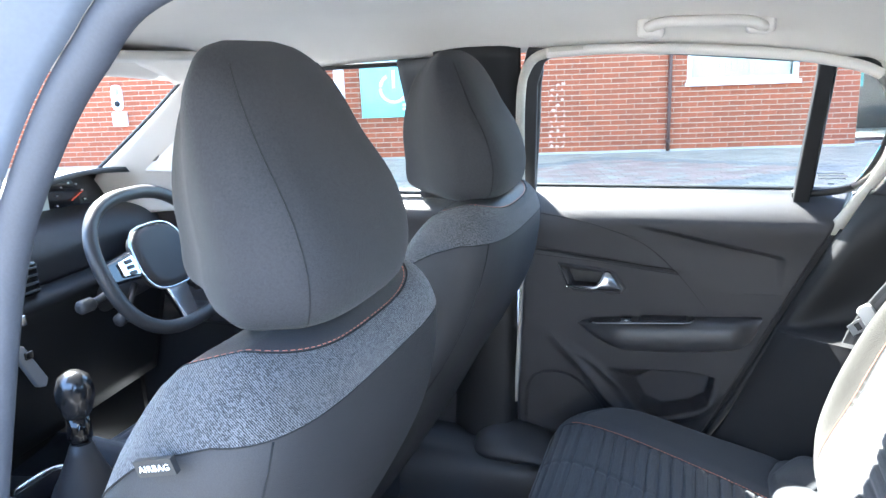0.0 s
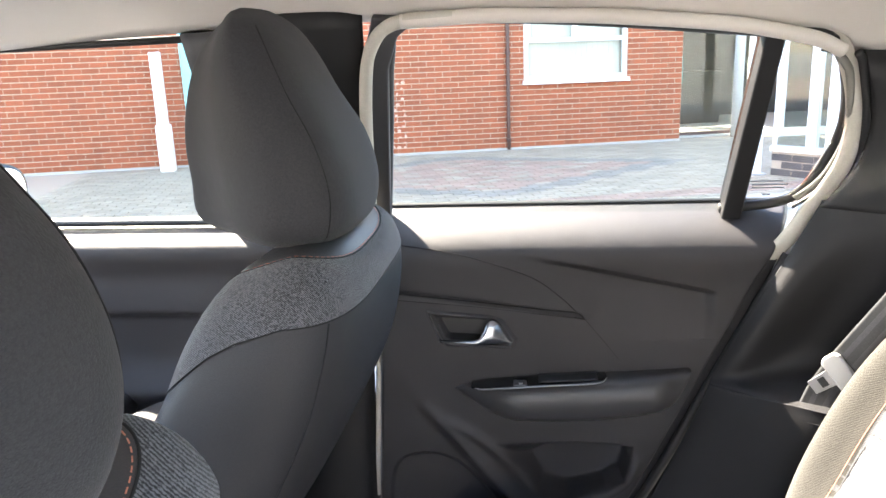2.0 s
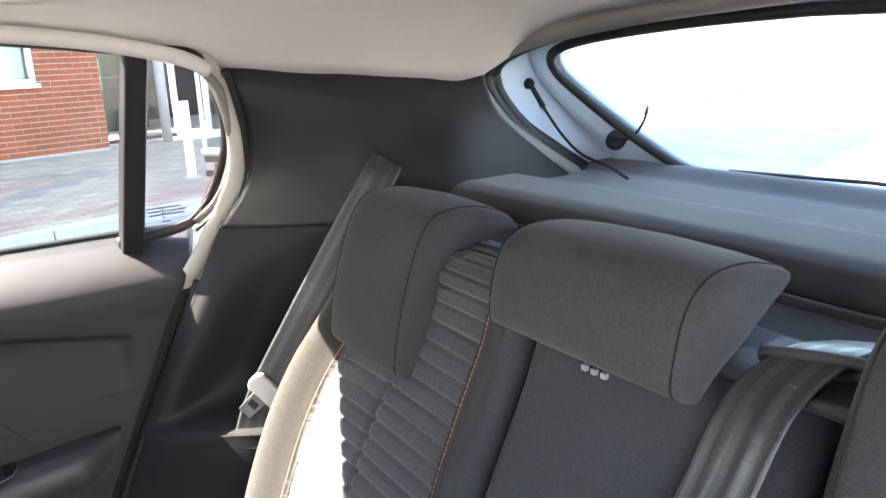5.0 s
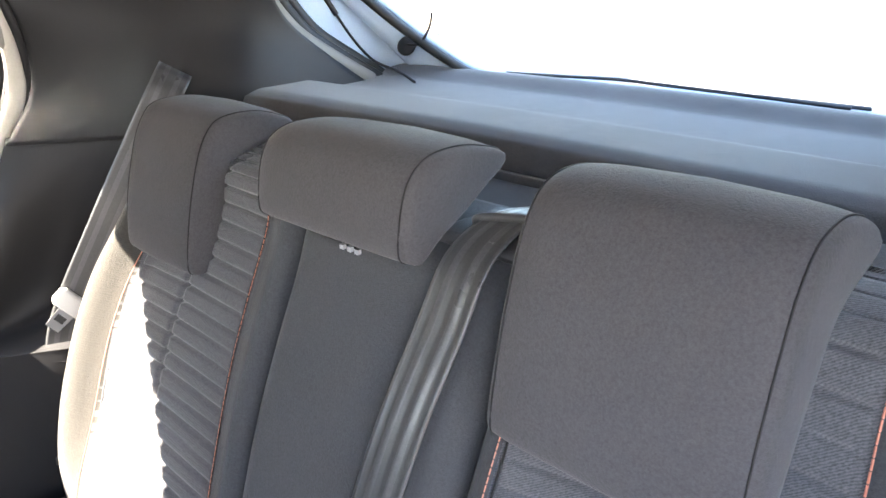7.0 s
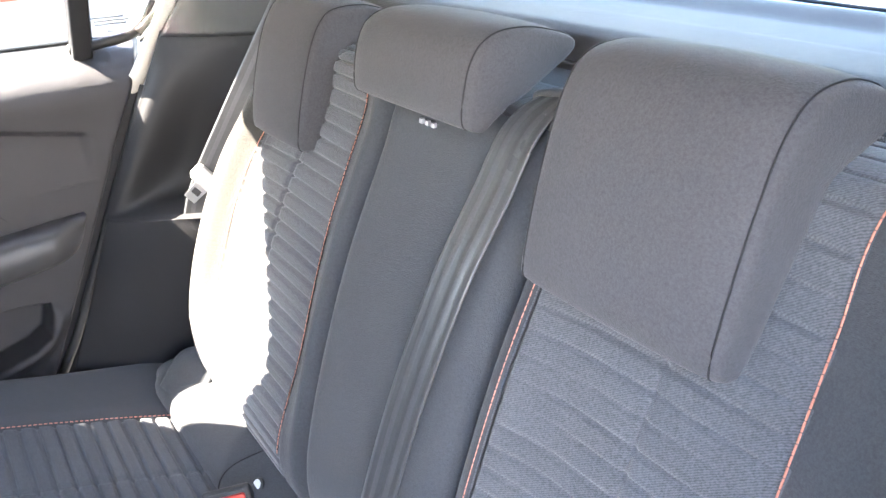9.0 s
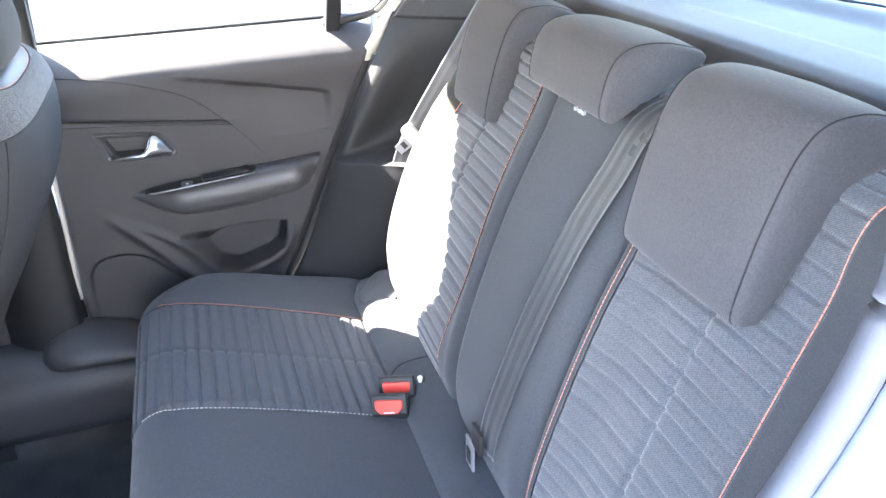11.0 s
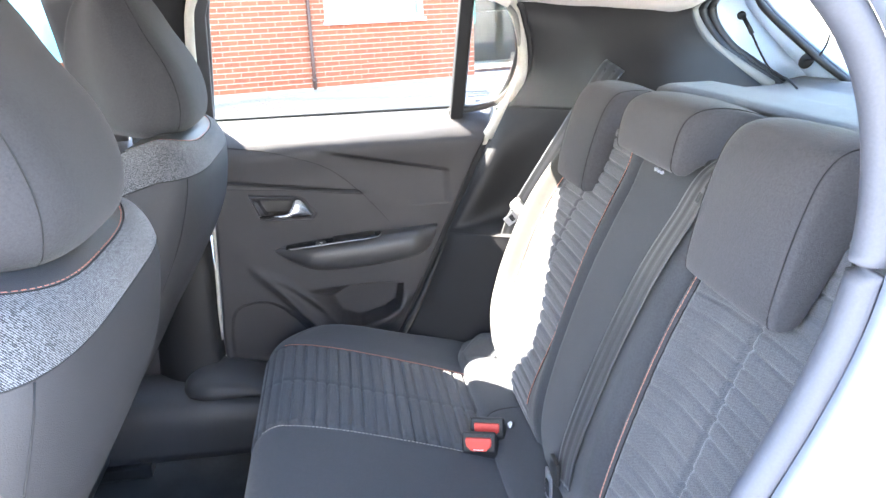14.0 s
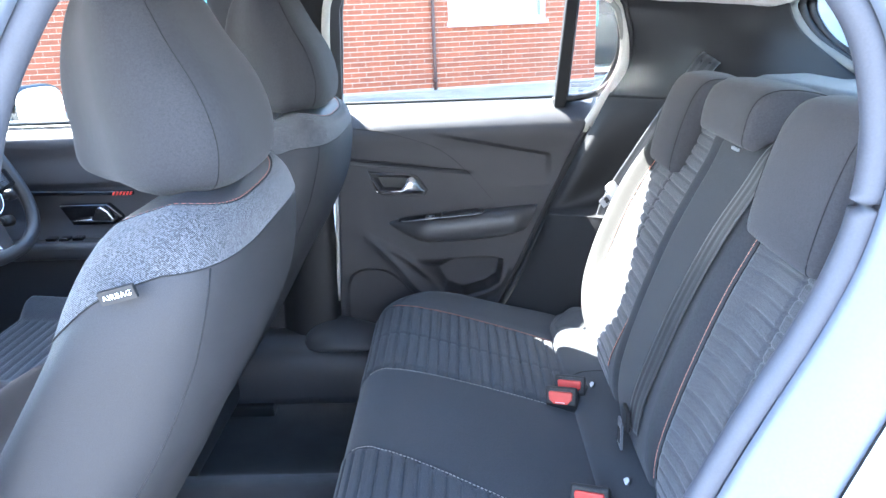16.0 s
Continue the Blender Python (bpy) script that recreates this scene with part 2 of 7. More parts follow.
ASPHALT = mat("worn pale asphalt", (0.26, 0.257, 0.25), 0.9, 0, 0.25, 1.5, 90, 0.6)
PAVER = mat("block paving", (0.34, 0.28, 0.205), 0.9, 0, 0.2, 4, 120, 0.4)
PAVER_RED = mat("red block paving", (0.33, 0.22, 0.165), 0.9, 0, 0.2, 4, 120, 0.4)
PAVER_DARK = mat("charcoal block paving", (0.25, 0.215, 0.178), 0.9, 0, 0.2, 4, 120, 0.4)
PAVER_ISLE, PAVER_RED_ISLE, PAVER_DARK_ISLE = (varied(m_, "island", 0.13) for m_ in (PAVER, PAVER_RED, PAVER_DARK))
PLINTH_BRICK = mat("dark plinth brick", (0.09, 0.075, 0.07), 0.85, 0, 0.2, 8, 120, 0.4)
KERB = mat("kerb concrete", (0.42, 0.41, 0.39), 0.9, 0, 0.15, 6, 150, 0.4)
PLAIN_WALL = mat("pale plain wall", (0.50, 0.50, 0.50), 0.9, 0, 0.08, 1.2, 60, 0.2)
RENDER_WALL = mat("pale render", (0.70, 0.68, 0.64), 0.9, 0, 0.08, 1.2, 60, 0.2)
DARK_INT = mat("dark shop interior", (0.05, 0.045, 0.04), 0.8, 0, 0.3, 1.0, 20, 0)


# ---- building helpers ----
def mesh_ob(name, verts, faces, material, parent=None, smooth=True, label=""):
    me = bpy.data.meshes.new(name)
    me.from_pydata([tuple(v) for v in verts], [], faces)
    me.validate()
    me.update()
    me.materials.append(material)
    if smooth:
        me.polygons.foreach_set("use_smooth", [True] * len(me.polygons))
    ob = new(name, me)
    if parent is not None:
        ob.parent = parent
    if label:
        tagged(ob, label)
    return ob


def part(name, bm, material, parent=None, label="", smooth=False):
    me = bpy.data.meshes.new(name)
    bm.normal_update()
    bm.to_mesh(me)
    bm.free()
    me.materials.append(material)
    if smooth:
        me.polygons.foreach_set("use_smooth", [True] * len(me.polygons))
    ob = new(name, me)
    if parent is not None:
        ob.parent = parent
    if label:
        tagged(ob, label)
    return ob


def thing(name, label, category, at=(0, 0, 0), group="", kind=""):
    e = new(name)
    e.empty_display_size = 0.05
    e.location = at
    return tagged(e, label, category, group, kind)


def solid(ob, t, bevel=0.0, offset=-1.0):
    s = ob.modifiers.new("thick", "SOLIDIFY")
    s.thickness, s.offset = t, offset
    if bevel:
        rounded(ob, bevel)
    return ob


def rounded(ob, r, seg=3, angle=40):
    b = ob.modifiers.new("round", "BEVEL")
    b.width, b.segments, b.limit_method, b.angle_limit = r, seg, "ANGLE", radians(angle)
    ob.data.polygons.foreach_set("use_smooth", [True] * len(ob.data.polygons))
    w = ob.modifiers.new("wn", "WEIGHTED_NORMAL")
    w.keep_sharp = False
    return ob


def surf(name, f, nu, nv, material, parent=None, thick=0.0, label="", close_u=False):
    """A surface f(u, v), u and v from 0 to 1."""
    verts = [f(i / nu, j / nv) for j in range(nv + 1) for i in range(nu + (0 if close_u else 1))]
    w = nu if close_u else nu + 1
    faces = []
    for j in range(nv):
        for i in range(nu):
            a, b = j * w + i, j * w + (i + 1) % w
            faces.append((a, b, b + w, a + w))
    ob = mesh_ob(name, verts, faces, material, parent, True, label)
    if thick:
        solid(ob, thick)
    return ob


def smooth01(a, b, x):
    if a == b:
        return 1.0 if x >= a else 0.0
    t = min(1.0, max(0.0, (x - a) / (b - a)))
    return t * t * (3 - 2 * t)


def lerp(a, b, t):
    return a + (b - a) * t


def table(rows, x):
    """Smooth interpolation in rows of (key, values...)."""
    if x <= rows[0][0]:
        return rows[0][1:]
    for k in range(len(rows) - 1):
        a, b = rows[k], rows[k + 1]
        if x <= b[0]:
            t = (x - a[0]) / (b[0] - a[0])
            p = rows[k - 1] if k > 0 else a
            q = rows[k + 2] if k + 2 < len(rows) else b
            out = []
            for i in range(1, len(a)):
                h = b[0] - a[0]
                m0 = (b[i] - p[i]) / (b[0] - p[0]) * h if b[0] != p[0] else 0
                m1 = (q[i] - a[i]) / (q[0] - a[0]) * h if q[0] != a[0] else 0
                t2, t3 = t * t, t * t * t
                out.append((2 * t3 - 3 * t2 + 1) * a[i] + (t3 - 2 * t2 + t) * m0 + (-2 * t3 + 3 * t2) * b[i] + (t3 - t2) * m1)
            return tuple(out)
    return rows[-1][1:]


def patch(name, grid, nu, nv, material, parent=None, thick=0.0, label=""):
    """A smooth surface through a small grid of control points."""
    rows = []
    for g in grid:
        k = [(i / (len(g) - 1), *p) for i, p in enumerate(g)]
        rows.append([table(k, u / nu) for u in range(nu + 1)])
    verts = []
    cols = []
    for u in range(nu + 1):
        k = [(j / (len(grid) - 1), *rows[j][u]) for j in range(len(grid))]
        cols.append([table(k, v / nv) for v in range(nv + 1)])
    for v in range(nv + 1):
        for u in range(nu + 1):
            verts.append(cols[u][v])
    w = nu + 1
    faces = [(j * w + i, j * w + i + 1, (j + 1) * w + i + 1, (j + 1) * w + i) for j in range(nv) for i in range(nu)]
    ob = mesh_ob(name, verts, faces, material, parent, True, label)
    if thick:
        solid(ob, thick)
    return ob


def tube(name, pts, r, material, parent=None, n=8, label="", closed=False):
    """A round bar along points."""
    pts = [Vector(p) for p in pts]
    verts, faces = [], []
    up = Vector((0.03, 0.05, 1)).normalized()
    for k, p in enumerate(pts):
        a = pts[(k - 1) % len(pts)] if closed else pts[max(k - 1, 0)]
        b = pts[(k + 1) % len(pts)] if closed else pts[min(k + 1, len(pts) - 1)]
        d = (b - a).normalized()
        s = d.cross(up)
        if s.length < 0.1:
            s = d.cross(Vector((1, 0, 0)))
        s.normalize()
        w = s.cross(d)
        for i in range(n):
            an = 2 * math.pi * i / n
            verts.append(p + (s * math.cos(an) + w * math.sin(an)) * r)
    m = len(pts)
    for k in range(m if closed else m - 1):
        for i in range(n):
            j = (k + 1) % m
            faces.append((k * n + i, k * n + (i + 1) % n, j * n + (i + 1) % n, j * n + i))
    if not closed:
        faces.append(tuple(range(n))[::-1])
        faces.append(tuple((m - 1) * n + i for i in range(n)))
    return mesh_ob(name, verts, faces, material, parent, True, label)


def spline(pts, n=8):
    """More points along a smooth line through pts."""
    k = [(i, *p) for i, p in enumerate(pts)]
    return [table(k, i / n) for i in range((len(pts) - 1) * n + 1)]


def strip(name, pts, width, bulge, material, label, parent=None, n=6):
    """A soft band along a line in the side of the car, lying outwards of it."""
    pts = [Vector(q) for q in spline(pts, 8)]
    rows = []
    for k, q in enumerate(pts):
        d = pts[min(k + 1, len(pts) - 1)] - pts[max(k - 1, 0)]
        o = Vector((-d.z, 0, d.x)).normalized()
        rows.append([q + o * width * (j / n) + Vector((0, -bulge * math.sin(math.pi * j / n), 0)) for j in range(n + 1)])
    verts = [v for r in rows for v in r]
    w = n + 1
    faces = [(i * w + j, i * w + j + 1, (i + 1) * w + j + 1, (i + 1) * w + j) for i in range(len(rows) - 1) for j in range(n)]
    ob = solid(mesh_ob(name, verts, faces, material, parent), 0.004, offset=0)
    return tagged(ob, label, "door seal", kind="structure")


def stitches(name, pts, material, parent, length=0.005, gap=0.0028, r=0.0009, label=""):
    """A row of short stitches along a line, in one mesh."""
    pts = [Vector(p) for p in pts]
    verts, faces = [], []
    pos, k, acc = 0.0, 0, 0.0
    seglen = [(pts[i + 1] - pts[i]).length for i in range(len(pts) - 1)]
    total = sum(seglen)

    def at(s):
        for i, sl in enumerate(seglen):
            if s <= sl or i == len(seglen) - 1:
                return pts[i] + (pts[i + 1] - pts[i]) * (s / sl if sl else 0)
            s -= sl
    while pos + length < total:
        a, b = at(pos), at(pos + length)
        d = (b - a).normalized()
        s = d.cross(Vector((0.1, 0.2, 1))).normalized()
        w = s.cross(d)
        base = len(verts)
        for q in (a, b):
            for an in (0.8, 2.4, 3.9, 5.5):
                verts.append(q + (s * math.cos(an) + w * math.sin(an)) * r)
        for i in range(4):
            j = (i + 1) % 4
            faces.append((base + i, base + j, base + 4 + j, base + 4 + i))
        faces.append((base + 3, base + 2, base + 1, base))
        faces.append((base + 4, base + 5, base + 6, base + 7))
        pos += length + gap
    return tagged(mesh_ob(name, verts, faces, material, parent, False, label), kind="stuff")


def slab(name, outline, axis, a, b, material, parent=None, bevel=0.0, label=""):
    """A flat outline pushed from a to b along an axis ('x', 'y', 'z')."""
    def put(p, d):
        return {"x": (d, p[0], p[1]), "y": (p[0], d, p[1]), "z": (p[0], p[1], d)}[axis]
    bm = bmesh.new()
    lo = [bm.verts.new(put(p, a)) for p in outline]
    hi = [bm.verts.new(put(p, b)) for p in outline]
    n = len(outline)
    bm.faces.new(lo[::-1])
    bm.faces.new(hi)
    for i in range(n):
        bm.faces.new((lo[i], lo[(i + 1) % n], hi[(i + 1) % n], hi[i]))
    bmesh.ops.recalc_face_normals(bm, faces=bm.faces)
    ob = part(name, bm, material, parent, label)
    if bevel:
        rounded(ob, bevel)
    return ob


def box(name, lo, hi, material, parent=None, bevel=0.0, label=""):
    return slab(name, [(lo[0], lo[1]), (hi[0], lo[1]), (hi[0], hi[1]), (lo[0], hi[1])], "z", lo[2], hi[2], material, parent, bevel, label)


def lathe(name, profile, centre, axis, material, parent=None, n=24, label=""):
    """A turned form: profile of (radius, height along the axis)."""
    ax = Vector(axis).normalized()
    s = ax.cross(Vector((0.3, 0.2, 1)))
    if s.length < 0.3:
        s = ax.cross(Vector((1, 0, 0)))
    s.normalize()
    w = ax.cross(s)
    verts, faces = [], []
    for r, h in profile:
        for i in range(n):
            a = 2 * math.pi * i / n
            verts.append(Vector(centre) + ax * h + (s * math.cos(a) + w * math.sin(a)) * max(r, 1e-4))
    for k in range(len(profile) - 1):
        for i in range(n):
            j = (i + 1) % n
            faces.append((k * n + i, k * n + j, (k + 1) * n + j, (k + 1) * n + i))
    faces.append(tuple(range(n))[::-1])
    faces.append(tuple((len(profile) - 1) * n + i for i in range(n)))
    return mesh_ob(name, verts, faces, material, parent, True, label)


def sup(a, p):
    """Rounded-square cosine and sine."""
    c, s = math.cos(a), math.sin(a)
    return math.copysign(abs(c) ** (2 / p), c), math.copysign(abs(s) ** (2 / p), s)


def loft(name, rows, nz, n, material, parent=None, label="", taper=0.0):
    """A padded form: rows of (z, front x, rear x, y centre, half width, squareness), closed at both ends."""
    verts, faces = [], []
    z0, z1 = rows[0][0], rows[-1][0]
    for k in range(nz + 1):
        t = k / nz
        t = 0.5 - 0.5 * math.cos(math.pi * t) if nz > 8 else t
        z = lerp(z0, z1, t)
        fx, rx, yc, hw, p = table(rows, z)
        for i in range(n):
            c, s = sup(2 * math.pi * (i + 0.5) / n, p)
            verts.append(((fx + rx) / 2 + c * (rx - fx) / 2, yc + s * hw * (1 - taper * smooth01(0.3, -1.0, c)), z))
    for k in range(nz):
        for i in range(n):
            j = (i + 1) % n
            faces.append((k * n + i, k * n + j, (k + 1) * n + j, (k + 1) * n + i))
    faces.append(tuple(range(n))[::-1])
    faces.append(tuple(nz * n + i for i in range(n)))
    return mesh_ob(name, verts, faces, material, parent, True, label)


def letters(name, text, size, m, material, parent=None, depth=0.0006):
    c = bpy.data.curves.new(name, "FONT")
    c.body, c.size, c.extrude, c.align_x, c.align_y, c.space_character = text, size, depth, "CENTER", "CENTER", 1.12
    tmp = new(name + "_tmp", c)
    dg = bpy.context.evaluated_depsgraph_get()
    me = bpy.data.meshes.new_from_object(tmp.evaluated_get(dg))
    bpy.data.objects.remove(tmp)
    me.transform(m)
    me.materials.clear()
    me.materials.append(material)
    ob = new(name, me)
    if parent is not None:
        ob.parent = parent
    return ob


# ---- street ----
PHI = radians(14.6)
WALL_AT = Vector((-0.2, 10.51, 0.0))
WALL = Matrix.Translation(WALL_AT) @ Matrix.Rotation(PHI, 4, "Z")


def along(s, d, z):
    """A place s metres along the brick wall, d in front of it."""
    return WALL @ Vector((s, -d, z))


ground = slab("ground", [(-400, -400), (400, -400), (400, 400), (-400, 400)], "z", -0.4, -0.10, ASPHALT)
tagged(ground, "grey asphalt street running past the parked car", "road", kind="structure")
KERB_A, KERB_B = (-30.0, 5.62 - 30 * 0.30), (30.0, 5.62 + 30 * 0.30)
pavement = slab("pavement", [(KERB_A[0], KERB_A[1] + 0.14), (KERB_B[0], KERB_B[1] + 0.14), (30, 60), (-30, 60)], "z", -0.3, -0.012, MORTAR)
tagged(pavement, "block-paved pavement in front of the brick building", "pavement", kind="structure")
kerb = thing("kerb", "pale concrete kerb stones along the street edge", "kerb", kind="structure")


def kerb_stones():
    n = 30
    d = Vector((1, 0.30, 0)).normalized()
    nrm = Vector((-d.y, d.x, 0))
    for k in range(-9, 16):
        a = Vector((0, 5.62, 0)) + d * (k * 0.92)
        pts = [a, a + d * 0.912, a + d * 0.912 + nrm * 0.135, a + nrm * 0.135]
        slab("kerb_stone", [(p.x, p.y) for p in pts], "z", -0.3, 0.004, KERB, kerb, 0.012)


kerb_stones()

building = thing("building", "red brick shop building with pale mortar and white windows", "building", WALL_AT)
building.rotation_euler = (0, 0, PHI)
WIN = (0.25, 1.80, 0.97, 1.86)


def wall_core():
    """The wall behind the bricks, with its window opening."""
    s0, s1, top = -14.0, 2.66, 11.0
    w0, w1, z0, z1 = WIN
    for a, b, c, d in ((s0, w0, 0, top), (w1, s1, 0, top), (w0, w1, 0, z0), (w0, w1, z1, top)):
        box("wall", (a, -0.005, c), (b, 0.30, d), MORTAR, building)
    box("wall", (s1 - 0.3, 0.30, 0), (s1, 1.5, top), BRICK, building)
    box("coping", (s0, -0.06, top), (s1 + 0.05, 0.4, top + 0.15), RENDER_WALL, building, 0.01)
    box("plinth_course", (s0, -0.03, -0.012), (s1, -0.004, 0.018), KERB, building)


wall_core()


def shop_window():
    w0, w1, z0, z1 = WIN
    g = part("window_frame", bmesh.new(), WHITE_UPVC, building, "white plastic window frame")
    bm = bmesh.new()

    def bar(a, b, y0, y1):
        m = bmesh.ops.create_cube(bm, size=1)
        for v in m["verts"]:
            v.co = Vector((lerp(a[0], b[0], v.co.x + 0.5), lerp(y0, y1, v.co.y + 0.5), lerp(a[1], b[1], v.co.z + 0.5)))
    f = 0.06
    bar((w0, z0), (w1, z0 + f), 0.0, 0.08)
    bar((w0, z1 - f), (w1, z1), 0.0, 0.08)
    bar((w0, z0 + f), (w0 + f, z1 - f), 0.0, 0.08)
    bar((w1 - f, z0 + f), (w1, z1 - f), 0.0, 0.08)
    bar((w0 + f, 1.50), (w1 - f, 1.56), 0.002, 0.078)
    bar((w0 + 0.72, 1.56), (w0 + 0.80, z1 - f), 0.004, 0.076)
    bar((w0 + 0.06, 1.56), (w0 + 0.10, z1 - f), -0.006, 0.06)
    bm.to_mesh(g.data)
    bm.free()
    rounded(g, 0.006)
    box("pane", (w0 + f, 0.045, z0 + f), (w1 - f, 0.053, 1.50), PANE, g)
    box("pane", (w0 + f, 0.045, 1.56), (w1 - f, 0.053, z1 - f), PANE, g)
    box("window_sill", (w0 - 0.03, -0.07, z0 - 0.055), (w1 + 0.03, 0.05, z0), WHITE_UPVC, g, 0.008, "white projecting window sill")
    # closed pale blind behind the glass, in narrow vertical slats
    for k in range(17):
        x = w0 + 0.07 + k * 0.083
        box("blind_slat", (x, 0.13, z0 + f), (x + 0.079, 0.134, z1 - f), RENDER_WALL, g)
    box("blind_backing", (w0, 0.22, z0), (w1, 0.26, z1), RENDER_WALL, g)


shop_window()


def drain_pipe():
    p = thing("drain_pipe", "thin dark rainwater pipe clipped to the brick wall", "pipe", along(0, 0.05, 0))
    p.rotation_euler = (0, 0, PHI)
    tube("pipe", [(0, 0, z * 0.46) for z in range(11)], 0.027, CAST_IRON, p, 12)
    for z in (0.12, 1.35, 2.8):
        lathe("clip", [(0.034, 0), (0.036, 0.01), (0.036, 0.035), (0.034, 0.045)], (0, 0, z), (0, 0, 1), CAST_IRON, p, 14)


drain_pipe()


def teal_sign():
    p = thing("sign_board", "teal sign board with a white power symbol on the brick wall", "sign", along(-4.5, 0.03, 0.62))
    p.rotation_euler = (0, 0, PHI)
    box("board", (0, -0.02, 0), (1.7, 0.03, 1.5), TEAL, p, 0.004)
    ring = [(0.50 + 0.20 * math.sin(a), -0.026, 0.42 + 0.20 * math.cos(a)) for a in [radians(30 + k * 10) for k in range(31)]]
    tube("ring", ring, 0.024, WHITE_INK, p, 8, "white power symbol ring")
    tube("stroke", [(0.50, -0.026, 0.42), (0.50, -0.026, 0.68)], 0.024, WHITE_INK, p, 8)
    for k, w in enumerate((0.30, 0.22)):
        box("lettering", (0.62, -0.024, 0.10 + 0.06 * k), (0.62 + w, -0.019, 0.135 + 0.06 * k), WHITE_INK, p)
    q = thing("sign_post", "white square post beside the sign board", "post", along(-4.75, 0.35, -0.01))
    q.rotation_euler = (0, 0, PHI)
    box("shaft", (-0.09, -0.09, 0), (0.09, 0.09, 0.62), WHITE_UPVC, q, 0.012)
    box("upper_shaft", (-0.065, -0.065, 0.62), (0.065, 0.065, 1.55), WHITE_UPVC, q, 0.012)


teal_sign()


def wall_plate():
    p = thing("wall_plate", "white rounded charging sign plate on the brick wall", "sign", along(-8.25, 0.02, 0.78))
    p.rotation_euler = (0, 0, PHI)
    o = [(0.085 * sup(a, 3.5)[0], 0.27 + 0.19 * sup(a, 3.5)[1]) for a in [2 * math.pi * k / 40 for k in range(40)]]
    slab("plate", o, "y", -0.03, 0.01, WHITE_UPVC, p, 0.006)
    lathe("disc", [(0.055, 0), (0.055, 0.004)], (0, -0.030, 0.36), (0, -1, 0), GREY_INK, p, 28)
    lathe("disc", [(0.046, 0), (0.046, 0.004)], (0, -0.030, 0.18), (0, -1, 0), DARK_SEAM, p, 28)
    slab("socket_box", [(-0.10, -0.16), (0.12, -0.16), (0.12, 0.05), (-0.10, 0.05)], "y", -0.05, 0.01, WHITE_UPVC, p, 0.01)
    tube("bolt_mark", [(0.013, -0.036, 0.393), (-0.013, -0.036, 0.36), (0.013, -0.036, 0.36), (-0.013, -0.036, 0.327)], 0.006, WHITE_INK, p, 6)


wall_plate()


def shop_frame(p, a, b, z0, z1):
    """One glazed unit with its white frame."""
    f = part("bay_frame", bmesh.new(), WHITE_UPVC, p, "white shop window frame")
    bm = bmesh.new()
    for lo, hi in (((a, z0), (a + 0.06, z1)), ((b - 0.06, z0), (b - 0.001, z1)), ((a + 0.06, z1 - 0.07), (b - 0.06, z1)), ((a + 0.06, z0), (b - 0.06, z0 + 0.12)), ((a + 0.06, 1.95), (b - 0.06, 2.01))):
        m = bmesh.ops.create_cube(bm, size=1)
        for v in m["verts"]:
            v.co = Vector((lerp(lo[0], hi[0], v.co.x + 0.5), lerp(-0.35, -0.28, v.co.y + 0.5), lerp(lo[1], hi[1], v.co.z + 0.5)))
    bm.to_mesh(f.data)
    bm.free()
    box("pane", (a + 0.06, -0.32, z0 + 0.12), (b - 0.06, -0.312, 1.95), PANE_DARK, f)
    box("pane", (a + 0.06, -0.32, 2.01), (b - 0.06, -0.312, z1 - 0.07), PANE_DARK, f)
    return f


